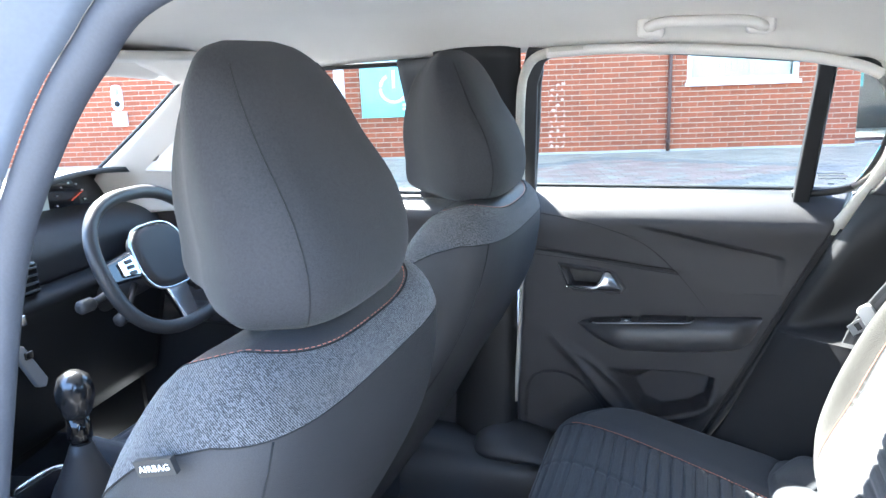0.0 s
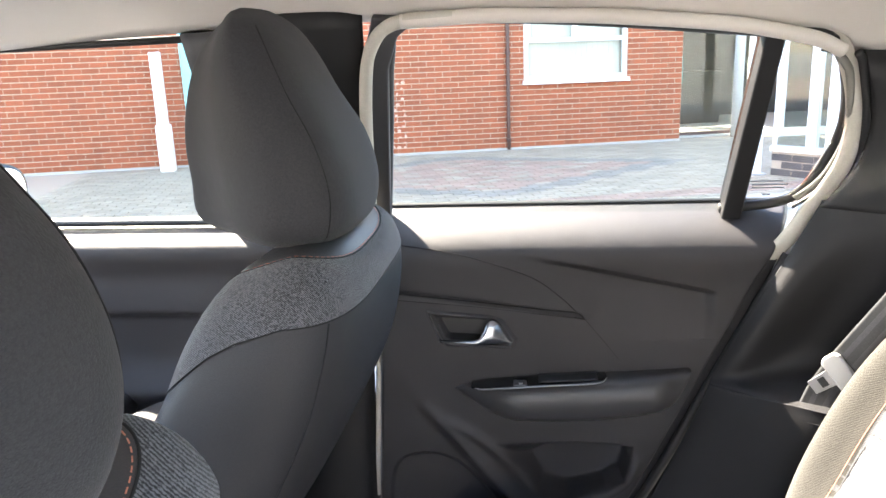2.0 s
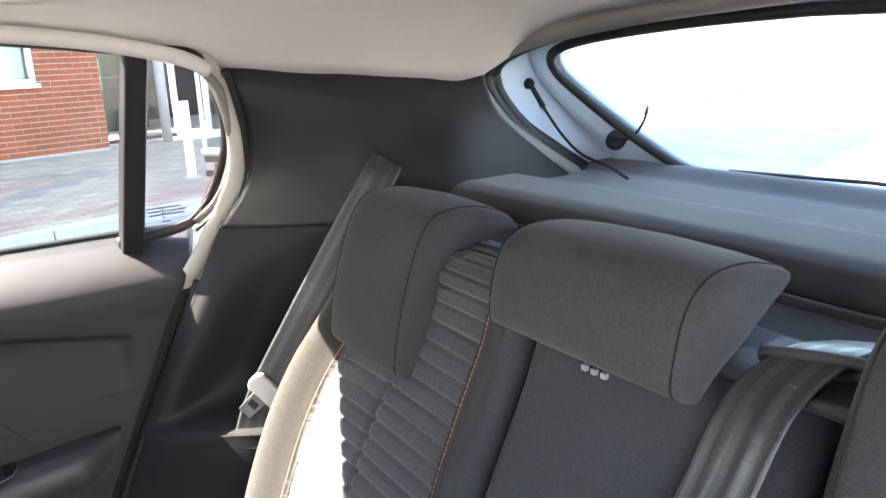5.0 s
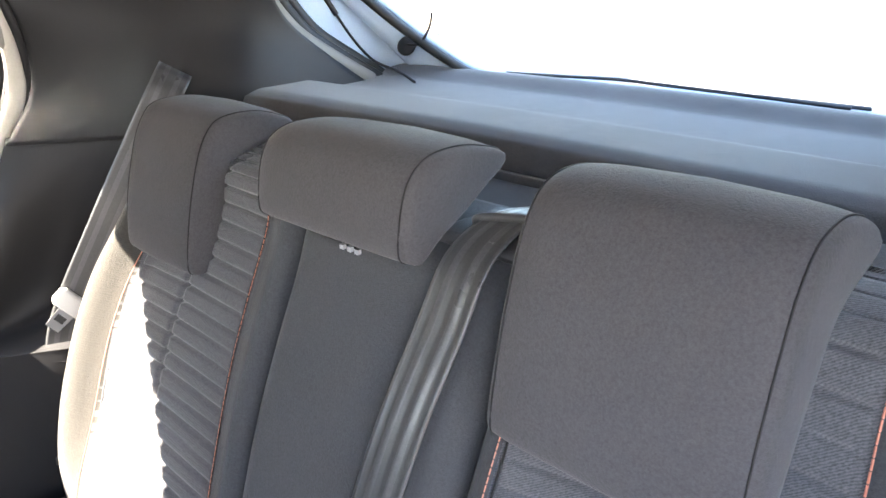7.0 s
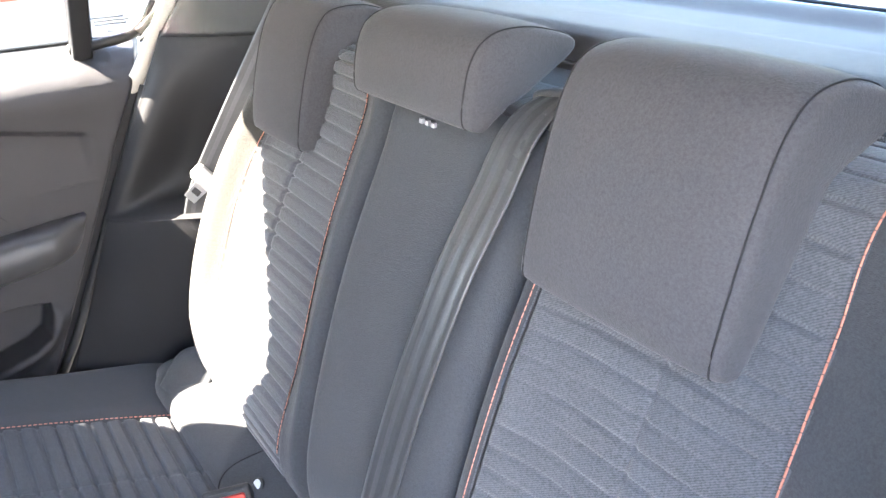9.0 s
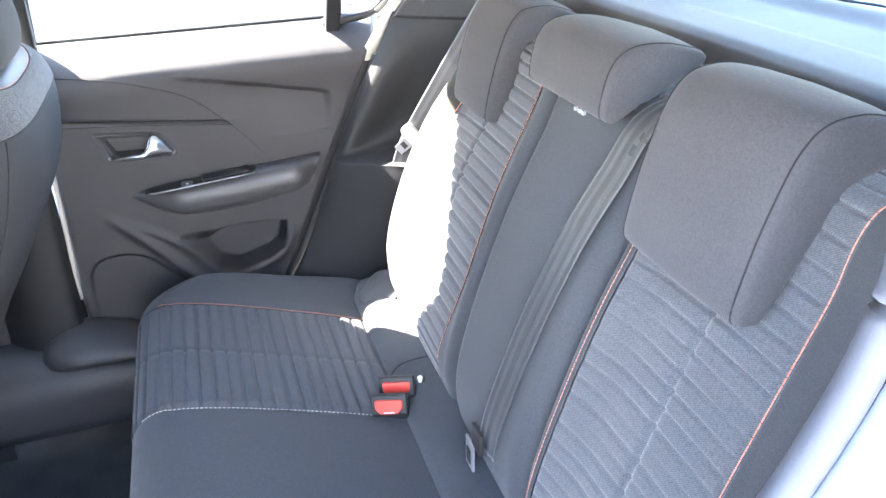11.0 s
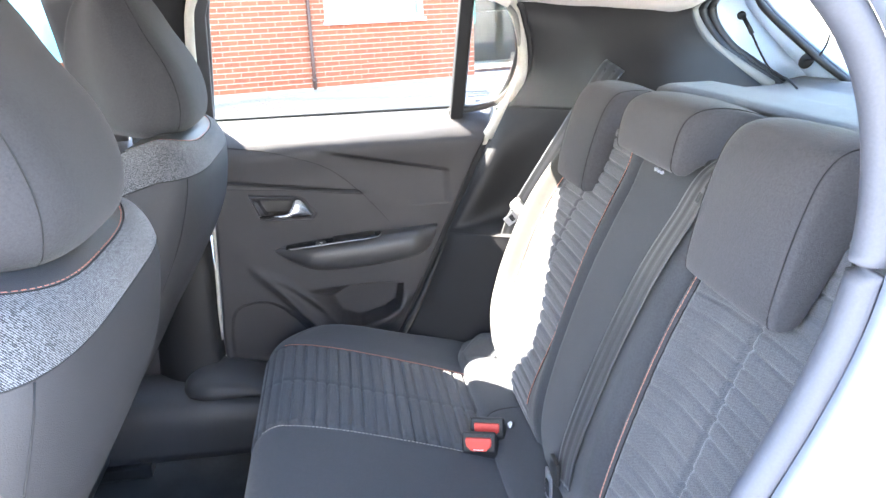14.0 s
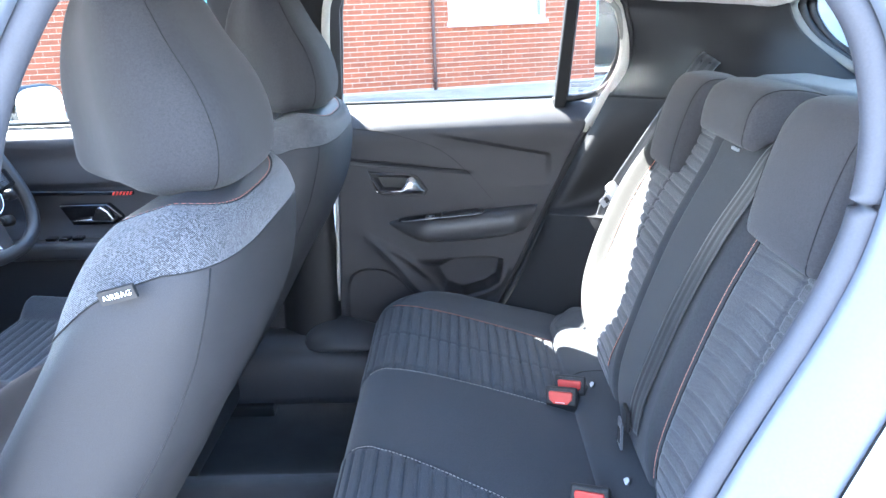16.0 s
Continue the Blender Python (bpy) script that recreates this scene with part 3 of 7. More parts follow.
def shopfront():
    p = thing("shopfront", "glazed shop entrance with white frames over a dark brick plinth", "shopfront", WALL_AT)
    p.rotation_euler = (0, 0, PHI)
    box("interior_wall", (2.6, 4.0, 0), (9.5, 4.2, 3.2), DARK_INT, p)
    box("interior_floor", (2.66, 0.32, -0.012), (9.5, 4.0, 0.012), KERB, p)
    box("side_wall", (9.4, 0.0, 0), (9.6, 4.0, 3.4), RENDER_WALL, p)
    box("roof_slab", (2.66, 0.0, 3.2), (9.6, 4.2, 3.5), RENDER_WALL, p)
    box("fascia", (2.66, -0.25, 2.5), (9.6, 0.3, 3.2), RENDER_WALL, p, 0.01)
    lathe("column", [(0.075, 0), (0.075, 2.5)], (3.60, 0.05, 0), (0, 0, 1), KERB, p, 20, "grey steel column")
    box("entrance_pane", (2.72, 0.50, 0.06), (4.02, 0.512, 2.4), PANE_DARK, p)
    box("entrance_frame", (2.66, 0.47, 0), (2.72, 0.53, 2.5), CAST_IRON, p)
    box("entrance_frame", (4.02, 0.47, 0), (4.10, 0.53, 2.5), WHITE_UPVC, p)
    box("entrance_sill", (2.72, 0.47, -0.012), (4.02, 0.53, 0.06), CAST_IRON, p)
    # tall glazing beside the entrance
    for k, (a, b) in enumerate(((4.15, 4.75), (4.75, 5.5), (5.5, 6.6))):
        f = shop_frame(p, a, b, 0.0, 2.4)
        f.location.y = 0.10
    # window front that turns out to the street, on a low brick plinth
    bay = part("street_front", bmesh.new(), WHITE_UPVC, p, "white shop window front on a dark brick plinth")
    bay.location, bay.rotation_euler = (1.988, -3.528, -0.012), (0, 0, -1.1402)
    sill = 0.31
    bm = bmesh.new()
    for lo, hi in (((-0.01, -0.03, sill - 0.05), (1.9, 0.12, sill)), ((0.0, 0.0, 2.35), (1.9, 0.10, 2.5)), ((0.0, 0.0, sill), (0.03, 0.03, 2.35)), ((0.36, 0.0, sill), (0.44, 0.10, 2.35)), ((0.56, 0.0, sill), (0.66, 0.10, 2.35)), ((1.2, 0.0, sill), (1.28, 0.10, 2.35)), ((1.82, 0.0, sill), (1.9, 0.10, 2.35))):
        m = bmesh.ops.create_cube(bm, size=1)
        for v in m["verts"]:
            v.co = Vector([lerp(lo[q], hi[q], v.co[q] + 0.5) for q in range(3)])
    bm.to_mesh(bay.data)
    bm.free()
    for a, b in ((0.03, 0.36), (0.44, 0.56), (0.66, 1.2), (1.28, 1.82)):
        box("pane", (a, 0.035, sill), (b, 0.043, 2.35), PANE_DARK, bay)
    pl = box("plinth", (0.0, 0.008, 0), (1.9, 0.12, sill - 0.05), MORTAR, bay)
    shared = None
    rows = max(3, int((sill - 0.05) / 0.077))
    for c in range(rows):
        for k in range(8):
            x = k * 0.232 + (0.116 if c % 2 else 0)
            if shared is None:
                b = box("brick", (0, 0.0, 0), (0.222, 0.010, 0.067), PLINTH_BRICK, bay)
                shared = b.data
            else:
                b = new("brick", shared)
                b.parent = bay
            b.location = (x, 0.0, 0.008 + c * 0.077)
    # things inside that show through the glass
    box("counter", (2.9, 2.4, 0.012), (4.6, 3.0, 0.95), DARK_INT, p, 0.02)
    box("display", (3.0, 1.9, 0.75), (3.6, 2.2, 1.25), TEAL, p, 0.02)


shopfront()


def bollard(at, h):
    b = thing("bollard", "white square bollard standing on the pavement", "bollard", at)
    b.rotation_euler = (0, 0, PHI)
    box("shaft", (-0.038, -0.038, 0), (0.038, 0.038, h), WHITE_UPVC, b, 0.012)
    box("base", (-0.075, -0.075, 0), (0.075, 0.075, 0.03), KERB, b, 0.006)


bollard((2.47, 7.62, -0.012), 0.82)

# Unseen wall, added to bounce sunlight into the car's near side.
bounce_wall = slab("wall_street", [(-60, -15.4), (60, -15.4), (60, -15.0), (-60, -15.0)], "z", -0.2, 6.0, PLAIN_WALL)
tagged(bounce_wall, "plain unseen wall added to bounce light into the car", "wall", kind="structure")

# ---- car shell ----
CL = 0.065
floor_car = patch("floor", [[(x, y, z + (0.13 if abs(y - CL) < 0.05 else 0)) for y, z in ((-0.56, 0.25), (-0.45, 0.235), (-0.2, 0.23), (CL, 0.25), (0.32, 0.23), (0.57, 0.235), (0.66, 0.26))]
                            for x in (-1.7, -1.2, -0.8, -0.4, -0.1, 0.3)], 60, 40, CARPET, None, -0.03)
tagged(floor_car, "black carpeted car floor with a raised centre tunnel", "carpet", kind="structure")

LINER_ROWS = [(-0.98, 1.265, 0.60, 1.335), (-0.59, 1.295, 0.612, 1.37), (-0.19, 1.306, 0.618, 1.392), (0.13, 1.296, 0.620, 1.40),
              (0.40, 1.266, 0.632, 1.39), (0.53, 1.236, 0.655, 1.375), (0.66, 1.228, 0.580, 1.35), (0.80, 1.216, 0.468, 1.325), (0.875, 1.250, 0.452, 1.30)]


def liner(u, v):
    x = lerp(-0.98, 0.875, v)
    ze, ye, zc = table(LINER_ROWS, x)
    t = u * 2 - 1
    yn = -0.545 if x < 0.5 else lerp(-0.545, -0.36, smooth01(0.5, 0.875, x))
    y = CL + (ye - CL) * t if t >= 0 else CL + (CL - yn) * t
    edge = ze if t >= 0 else ze + 0.05
    z = edge + (zc - edge) * (1 - abs(t) ** 4.5)
    return (x, y, z)


ceiling = surf("ceiling", liner, 60, 70, LINER, None, 0.025)
tagged(ceiling, "beige cloth headliner under the car roof", "ceiling", kind="structure")
roof = surf("roof_panel", lambda u, v: (lambda p: (p[0] * 1.02, CL + (p[1] - CL) * 1.05, p[2] + 0.05))(liner(u, v)), 40, 40, PAINT, None, 0.01)
tagged(roof, "white painted car roof panel", "car roof", kind="structure")


def seal_line(pts, r, material, name, label, parent=None, n=8):
    o = tube(name, spline(pts, 6), r, material, parent, n)
    return tagged(o, label, "door seal", kind="structure") if parent is None else o


def lean(x, z, inset=0.0):
    """A place on the far side window, which leans in towards the roof."""
    k = 0.9915 / (1.115 + 0.46 * (z - 1.265))
    return (0.1 + k * (x - 0.1), -0.36 + k * 1.115 - inset, 1.265 + k * (z - 1.265))


FAR_SEAL = [(-0.196, 0.712, 0.50), (-0.178, 0.712, 0.80), (-0.176, 0.714, 0.985)] + [lean(x, z, 0.035) for x, z in
            ((-0.180, 1.05), (-0.180, 1.20), (-0.166, 1.275), (-0.12, 1.308), (0.0, 1.311), (0.1, 1.308))]
TOP_SEAL = [lean(x, z, 0.034) for x, z in ((0.2, 1.302), (0.36, 1.286), (0.44, 1.272), (0.50, 1.257), (0.535, 1.240))]
seal_line(FAR_SEAL[2:8], 0.0095, SEAL, "trim", "cream rubber door seal round the rear door opening")
seal_line(FAR_SEAL[6:] + TOP_SEAL, 0.010, LINER, "trim", "rolled beige edge of the headliner over the window")
QUARTER = [lean(x, z, 0.02) for x, z in ((0.538, 1.238), (0.550, 1.224), (0.558, 1.205), (0.563, 1.15), (0.556, 1.10), (0.530, 1.05), (0.492, 1.018))]
strip("trim", QUARTER, -0.009, 0.004, SATIN_SEAL, "cream inner lip beside the quarter window")
seal_line([(x + 0.016 * (1 if z < 1.2 else 0.6), y - 0.006, z + (0.012 if z > 1.2 else -0.004)) for x, y, z in QUARTER[1:]], 0.006, RUBBER, "trim", "black rubber seal beside the quarter window")
OUTER = [(0.486, 0.640, 1.285), (0.512, 0.638, 1.250), (0.534, 0.648, 1.205), (0.548, 0.664, 1.15), (0.545, 0.678, 1.085), (0.522, 0.690, 1.03), (0.506, 0.694, 1.005), (0.484, 0.697, 0.968), (0.467, 0.709, 0.938), (0.455, 0.735, 0.905)]
strip("trim", OUTER, -0.024, 0.007, SEAL, "broad cream seal beside the quarter window")
EDGE_XZ = [(0.515, 1.240), (0.548, 1.232), (0.572, 1.214), (0.575, 1.15), (0.568, 1.09), (0.540, 1.04), (0.49, 1.005)]
quarter_edge = patch("trim", [[lean(x, z, 0.004) for x, z in EDGE_XZ], [tuple(Vector(lean(x, z)) + Vector((0.020, 0.035, 0.004))) for x, z in EDGE_XZ],
                              [(x + 0.045, 0.735, z + 0.02 * (z > 1.2)) for x, z in EDGE_XZ]], 40, 6, RUBBER, None, -0.004)
tagged(quarter_edge, "black outer edge round the quarter window", "door seal", kind="structure")
seal_line([(0.470, 0.692, 0.943), (0.363, 0.692, 0.725), (0.274, 0.692, 0.541), (0.20, 0.692, 0.42)], 0.008, RUBBER, "trim", "black rubber seal down the rear door edge")
seal_line([(x, y - 0.004, z) for x, y, z in FAR_SEAL[:3]], 0.0045, SEAL, "trim", "thin pale seal edge down the door pillar")

# far door pillar
b_far = patch("pillar", [[(-0.335, 0.60, 1.315), (-0.27, 0.585, 1.318), (-0.19, 0.588, 1.318), (-0.150, 0.605, 1.315)],
                         [(-0.325, 0.675, 1.15), (-0.27, 0.645, 1.15), (-0.20, 0.645, 1.15), (-0.165, 0.668, 1.15)],
                         [(-0.325, 0.72, 0.98), (-0.275, 0.690, 0.98), (-0.21, 0.690, 0.98), (-0.186, 0.715, 0.98)],
                         [(-0.34, 0.72, 0.70), (-0.28, 0.690, 0.70), (-0.21, 0.690, 0.70), (-0.190, 0.715, 0.70)],
                         [(-0.36, 0.72, 0.36), (-0.30, 0.660, 0.36), (-0.21, 0.660, 0.36), (-0.195, 0.715, 0.36)]], 16, 30, TRIM_DARK, None, -0.03)
tagged(b_far, "black plastic pillar trim between the far doors", "pillar trim", kind="structure")
sill_far = patch("sill_trim", [[(-1.2, 0.60, 0.26), (-0.35, 0.60, 0.26), (-0.1, 0.60, 0.26), (0.25, 0.58, 0.28)],
                               [(-1.2, 0.62, 0.36), (-0.35, 0.61, 0.37), (-0.1, 0.61, 0.36), (0.25, 0.60, 0.38)],
                               [(-1.2, 0.66, 0.385), (-0.35, 0.66, 0.40), (-0.1, 0.66, 0.385), (0.25, 0.65, 0.41)],
                               [(-1.2, 0.72, 0.385), (-0.35, 0.72, 0.40), (-0.1, 0.72, 0.385), (0.25, 0.72, 0.41)]], 40, 16, PLASTIC, None, -0.02)
tagged(sill_far, "black plastic door sill trim beside the footwell", "sill trim", kind="structure")


# ---- far rear door ----
def rear_door():
    d = thing("rear_door", "closed rear car door with black moulded trim panel", "car door", (0.15, 0.74, 0.42))
    P = (-0.15, -0.74, -0.42)

    def keep(o):
        o.location = P
        return o
    front = [(0.408, -0.140), (0.413, -0.164), (0.424, -0.182), (0.44, -0.192), (0.46, -0.196), (0.48, -0.196), (0.81, -0.178), (1.0, -0.172), (1.02, -0.172)]
    rear = [(0.40, 0.195), (0.541, 0.266), (0.727, 0.355), (0.961, 0.468), (1.02, 0.505)]
    RIDGE = spline([(-0.113, 0.686), (-0.045, 0.617), (0.026, 0.527), (0.067, 0.494), (0.14, 0.499), (0.21, 0.521), (0.243, 0.55), (0.260, 0.60)], 4)
    RIB = spline([(-0.076, 0.660), (-0.023, 0.627), (0.027, 0.588), (0.073, 0.545)], 3)
    POCKET = [(-0.005, 0.615), (0.20, 0.615), (0.248, 0.608), (0.247, 0.585), (0.236, 0.545), (0.205, 0.525), (0.14, 0.506), (0.085, 0.510)]
    DISH = [(-0.083, 0.842), (0.010, 0.835), (0.022, 0.828), (0.044, 0.800), (0.038, 0.794), (-0.056, 0.798), (-0.064, 0.803)]
    SPEAKER = spline([(-0.172, 0.44), (-0.168, 0.53), (-0.150, 0.576), (-0.105, 0.590), (-0.060, 0.582), (-0.020, 0.550), (0.028, 0.485), (0.04, 0.42)], 4)

    def off_line(x, z, pts):
        """Distance from a line of points, and how far along it the nearest place is."""
        best, where = 9.0, 0.0
        for k in range(len(pts) - 1):
            ax, az, bx, bz = *pts[k], *pts[k + 1]
            ux, uz = bx - ax, bz - az
            q = min(1.0, max(0.0, ((x - ax) * ux + (z - az) * uz) / (ux * ux + uz * uz)))
            e = math.hypot(x - ax - q * ux, z - az - q * uz)
            if e < best:
                best, where = e, (k + q) / (len(pts) - 1)
        return best, where

    def within(x, z, poly):
        """Distance inside a closed outline, negative outside it."""
        best, _ = off_line(x, z, poly + poly[:1])
        hit = False
        for k in range(len(poly)):
            (ax, az), (bx, bz) = poly[k], poly[k - 1]
            if (az > z) != (bz > z) and x < (bx - ax) * (z - az) / (bz - az) + ax:
                hit = not hit
        return best if hit else -best

    def ydepth(x, z):
        y = 0.700
        # window ledge rolls outwards at the top
        y += 0.080 * max(0.0, (z - 0.938) / 0.074) ** 2.4
        y -= 0.008 * math.exp(-((z - 0.935) / 0.03) ** 2)
        if z > 0.80:
            # sewn insert above the handle, a little proud
            cz = 0.882 - (x + 0.165) * 0.137
            fade = 1 - smooth01(0.12, 0.20, x)
            y -= 0.007 * smooth01(cz - 0.002, cz + 0.012, z) * fade * (1 - smooth01(cz + 0.02, cz + 0.10, z))
            # soft moulded hollow behind it
            hz = 0.941 - 0.2135 * (x - 0.079)
            y += 0.011 * smooth01(0.04, 0.17, x) * (1 - smooth01(0.352, 0.374, x)) * (1 - smooth01(hz - 0.007, hz + 0.005, z)) * smooth01(hz - 0.11, hz - 0.015, z)
        if 0.77 < z < 0.87 and x < 0.08:
            y += 0.020 * smooth01(0.0, 0.010, within(x, z, DISH))
        if z < 0.71:
            e, q = off_line(x, z, RIDGE)
            y -= 0.011 * math.exp(-(e / 0.0115) ** 2) * smooth01(-0.02, 0.12, q) * (1 - smooth01(0.86, 1.0, q))
            e, q = off_line(x, z, RIB)
            y -= 0.007 * math.exp(-(e / 0.009) ** 2) * smooth01(-0.02, 0.2, q) * (1 - smooth01(0.8, 1.0, q))
            w = within(x, z, POCKET)
            y += (0.052 if x > 0.17 else lerp(0.030, 0.052, smooth01(0.0, 0.17, x))) * smooth01(0.0, lerp(0.06, 0.010, smooth01(0.02, 0.16, x)), w)
            # loudspeaker field, slightly sunk inside its line
            w = within(x, z, SPEAKER)
            y += 0.006 * smooth01(-0.002, 0.006, w)
        return y

    def f(u, v):
        z = lerp(0.408, 1.012, v)
        a, = table(front, z)
        b, = table(rear, z)
        x = lerp(a, b, u)
        y = ydepth(x, z)
        e = min(u, 1 - u)
        y += 0.02 * (1 - smooth01(0, 0.02, min(e, v * 1.2)))
        y -= 0.005 * math.exp(-((min(e * 0.6, v * 0.6) - 0.022) / 0.010) ** 2) * (1 - smooth01(0.46, 0.52, z))
        return (x, y, z)
    panel = keep(surf("trim_panel", f, 180, 330, PLASTIC_SOFT, d, 0.0, "black soft moulded door trim panel"))
    solid(panel, 0.02, offset=-1.0)
    def line(pts, r=0.0012):
        keep(tube("seam", [(x, ydepth(x, z) - 0.0004, z) for x, z in spline(pts, 8)], r, DARK_SEAM, d, 6))
    line([(-0.165, 0.8815), (0.0, 0.8655), (0.10, 0.8535), (0.150, 0.8475), (0.165, 0.8365)])
    line([(-0.165, 0.8705), (0.0, 0.8555), (0.10, 0.8435), (0.165, 0.8355)])
    line([(-0.165, 0.966), (-0.05, 0.950), (0.03, 0.928), (0.083, 0.906), (0.124, 0.876), (0.152, 0.849)], 0.0009)
    line([(0.166, 0.835), (0.195, 0.800), (0.222, 0.765)], 0.0005)
    keep(surf("trim_strip", lambda u, v: (lambda x: (x, ydepth(x, lerp(0.8715, 0.8805, v) - (x + 0.165) * lerp(0.1075, 0.1000, v)) - 0.0012, lerp(0.8715, 0.8805, v) - (x + 0.165) * lerp(0.1075, 0.1000, v)))(lerp(-0.168, 0.148, u)), 40, 3, LEATHERETTE, d, 0.0, "narrow trim strip above the handle"))
    # upper ledge meeting the glass
    keep(surf("window_ledge", lambda u, v: (lerp(-0.172, 0.505, u), lerp(0.774, 0.79, v), 1.0125 + 0.004 * math.sin(v * 3.14)), 40, 3, RUBBER, d, 0.006))
    # window frame with rounded openings
    rim = [(-0.160, 1.00), (-0.152, 1.15), (-0.146, 1.26), (-0.118, 1.308), (0.10, 1.306), (0.43, 1.274), (0.525, 1.262), (0.555, 1.215), (0.556, 1.12), (0.50, 1.026), (0.41, 1.006), (0.38, 1.004)]
    keep(tube("window_frame", spline([lean(x, z) for x, z in rim], 6), 0.0085, RUBBER, d, 10, "black rubber window frame"))

    def sheet(name, outline, inset, thick, material, label="", bevel=0.0):
        bm = bmesh.new()
        bm.faces.new([bm.verts.new(lean(x, z, inset)) for x, z in outline])
        bmesh.ops.recalc_face_normals(bm, faces=bm.faces)
        o = keep(solid(part(name, bm, material, d, label), thick, offset=0))
        if bevel:
            rounded(o, bevel)
        return o
    sheet("frame_front", [(-0.186, 0.98), (-0.152, 0.98), (-0.146, 1.24), (-0.130, 1.29), (-0.10, 1.312), (-0.17, 1.322), (-0.186, 1.26)], 0.008, 0.02, PLASTIC, "black window frame post", 0.003)
    sheet("divider", [(0.379, 0.99), (0.409, 0.99), (0.461, 1.275), (0.431, 1.275)], 0.008, 0.028, TRIM_DARK, "black upright bar between the two panes", 0.004)
    sheet("divider_outer", [(0.388, 0.99), (0.416, 0.99), (0.470, 1.275), (0.440, 1.275)], -0.026, 0.04, GLOSS_BLACK, "outer half of the upright bar", 0.004)
    pane = sheet("pane", [(-0.16, 1.0), (0.385, 1.0), (0.436, 1.272), (0.1, 1.305), (-0.145, 1.308)], -0.002, 0.004, PANE)
    pane.visible_shadow = False
    sheet("quarter_pane", [(0.405, 1.0), (0.49, 1.015), (0.552, 1.12), (0.552, 1.21), (0.52, 1.258), (0.455, 1.272)], 0.0, 0.004, CLEAR)
    bars = [(0.425, 1.045, 0.05), (0.428, 1.040, 0.055), (0.428, 1.035, 0.05), (0.445, 1.024, 0.012)]
    for bx, bz, bw in bars:
        sheet("glass_mark", [(bx, bz), (bx + bw, bz), (bx + bw, bz + 0.0025), (bx, bz + 0.0025)], 0.003, 0.0004, GREY_INK)
    # pull handle in its dish
    RIM = [(-0.094, 0.852), (0.014, 0.843), (0.034, 0.835), (0.058, 0.800), (0.050, 0.784), (-0.058, 0.787), (-0.072, 0.795)]
    bez = keep(surf("handle_bezel", lambda u, v: (lambda k, q: (lerp(lerp(RIM[k][0], RIM[(k + 1) % 7][0], q), lerp(DISH[k][0], DISH[(k + 1) % 7][0], q), v),
                                                                0.7005 - 0.006 * math.sin(v * math.pi) + 0.010 * smooth01(0.75, 1.0, v),
                                                                lerp(lerp(RIM[k][1], RIM[(k + 1) % 7][1], q), lerp(DISH[k][1], DISH[(k + 1) % 7][1], q), v)))(int(u * 70 + 1e-6) // 10 % 7, (u * 70 + 1e-6) % 10 / 10),
                    70, 8, PLASTIC, d, 0.0, "black handle surround", True))
    keep(slab("handle_dish", DISH, "y", 0.7165, 0.7185, RUBBER, d, 0.0, "dark hollow behind the handle"))
    LEV_TOP = [(-0.072, 0.8025), (-0.03, 0.805), (-0.006, 0.808), (0.002, 0.820), (0.008, 0.834), (0.019, 0.838), (0.030, 0.829), (0.040, 0.814), (0.049, 0.799)]
    LEV_LOW = [(-0.072, 0.8000), (-0.03, 0.7985), (0.0, 0.7965), (0.03, 0.7955), (0.049, 0.7965)]

    def lever(u, v):
        x = lerp(-0.072, 0.049, u)
        hi, lo = table(LEV_TOP, x)[0], table(LEV_LOW, x)[0]
        out = 0.020 * math.sin(math.pi * min(1.0, 0.12 + 0.80 * u)) ** 0.7
        return (x, 0.701 - out - 0.006 * math.sin(v * math.pi) ** 0.6 + 0.008 * v * smooth01(-0.01, 0.01, x), lerp(lo, hi, v))
    keep(solid(surf("handle", lever, 60, 12, PULL_METAL, d, 0.0, "satin chrome pull handle"), 0.003))
    # boat-shaped armrest
    ARM_TOP = [(-0.050, 0.7135), (-0.03, 0.7215), (0.0, 0.728), (0.058, 0.7335), (0.195, 0.743), (0.30, 0.7505), (0.334, 0.7525)]
    ARM_LOW = [(-0.050, 0.7130), (-0.03, 0.700), (0.0, 0.683), (0.03, 0.671), (0.055, 0.6655), (0.12, 0.6645), (0.195, 0.670), (0.26, 0.679), (0.298, 0.688), (0.314, 0.700), (0.326, 0.722), (0.334, 0.750)]

    def arm(u, v):
        x = lerp(-0.050, 0.334, u)
        hi, lo = table(ARM_TOP, x)[0], table(ARM_LOW, x)[0]
        dp = 0.052 * smooth01(-0.075, 0.06, x) ** 0.8 * (1 - 0.55 * smooth01(0.27, 0.334, x))
        a = v * math.pi
        return (x, 0.706 - dp * math.sin(a) ** 0.42, lerp(hi, lo, 0.5 - 0.5 * math.cos(a)))
    keep(surf("armrest", arm, 120, 32, LEATHERETTE, d, 0.0, "black padded door armrest"))
    def on_arm(x, y, up):
        return (x, y, table(ARM_TOP, x)[0] + up)
    keep(surf("switch_plate", lambda u, v: on_arm(lerp(-0.02, 0.20, u), lerp(0.656 + 0.018 * (2 * u - 1) ** 8, 0.700, v), 0.0012), 24, 6, GLOSS_BLACK, d, 0.002, "gloss black window switch plate"))
    keep(tube("switch_edge", spline([on_arm(x, 0.6555 + e, 0.0005) for x, e in ((-0.012, 0.012), (0.0, 0.004), (0.03, 0.0), (0.10, 0.0), (0.17, 0.0), (0.192, 0.006), (0.20, 0.02))], 6), 0.0012, SATIN_GREY, d, 6, "thin satin edge of the switch plate"))
    keep(surf("pull_recess", lambda u, v: on_arm(lerp(0.090, 0.185, u), lerp(0.664, 0.6995, v), 0.0036), 16, 4, RUBBER, d, 0.001, "dark pull recess"))
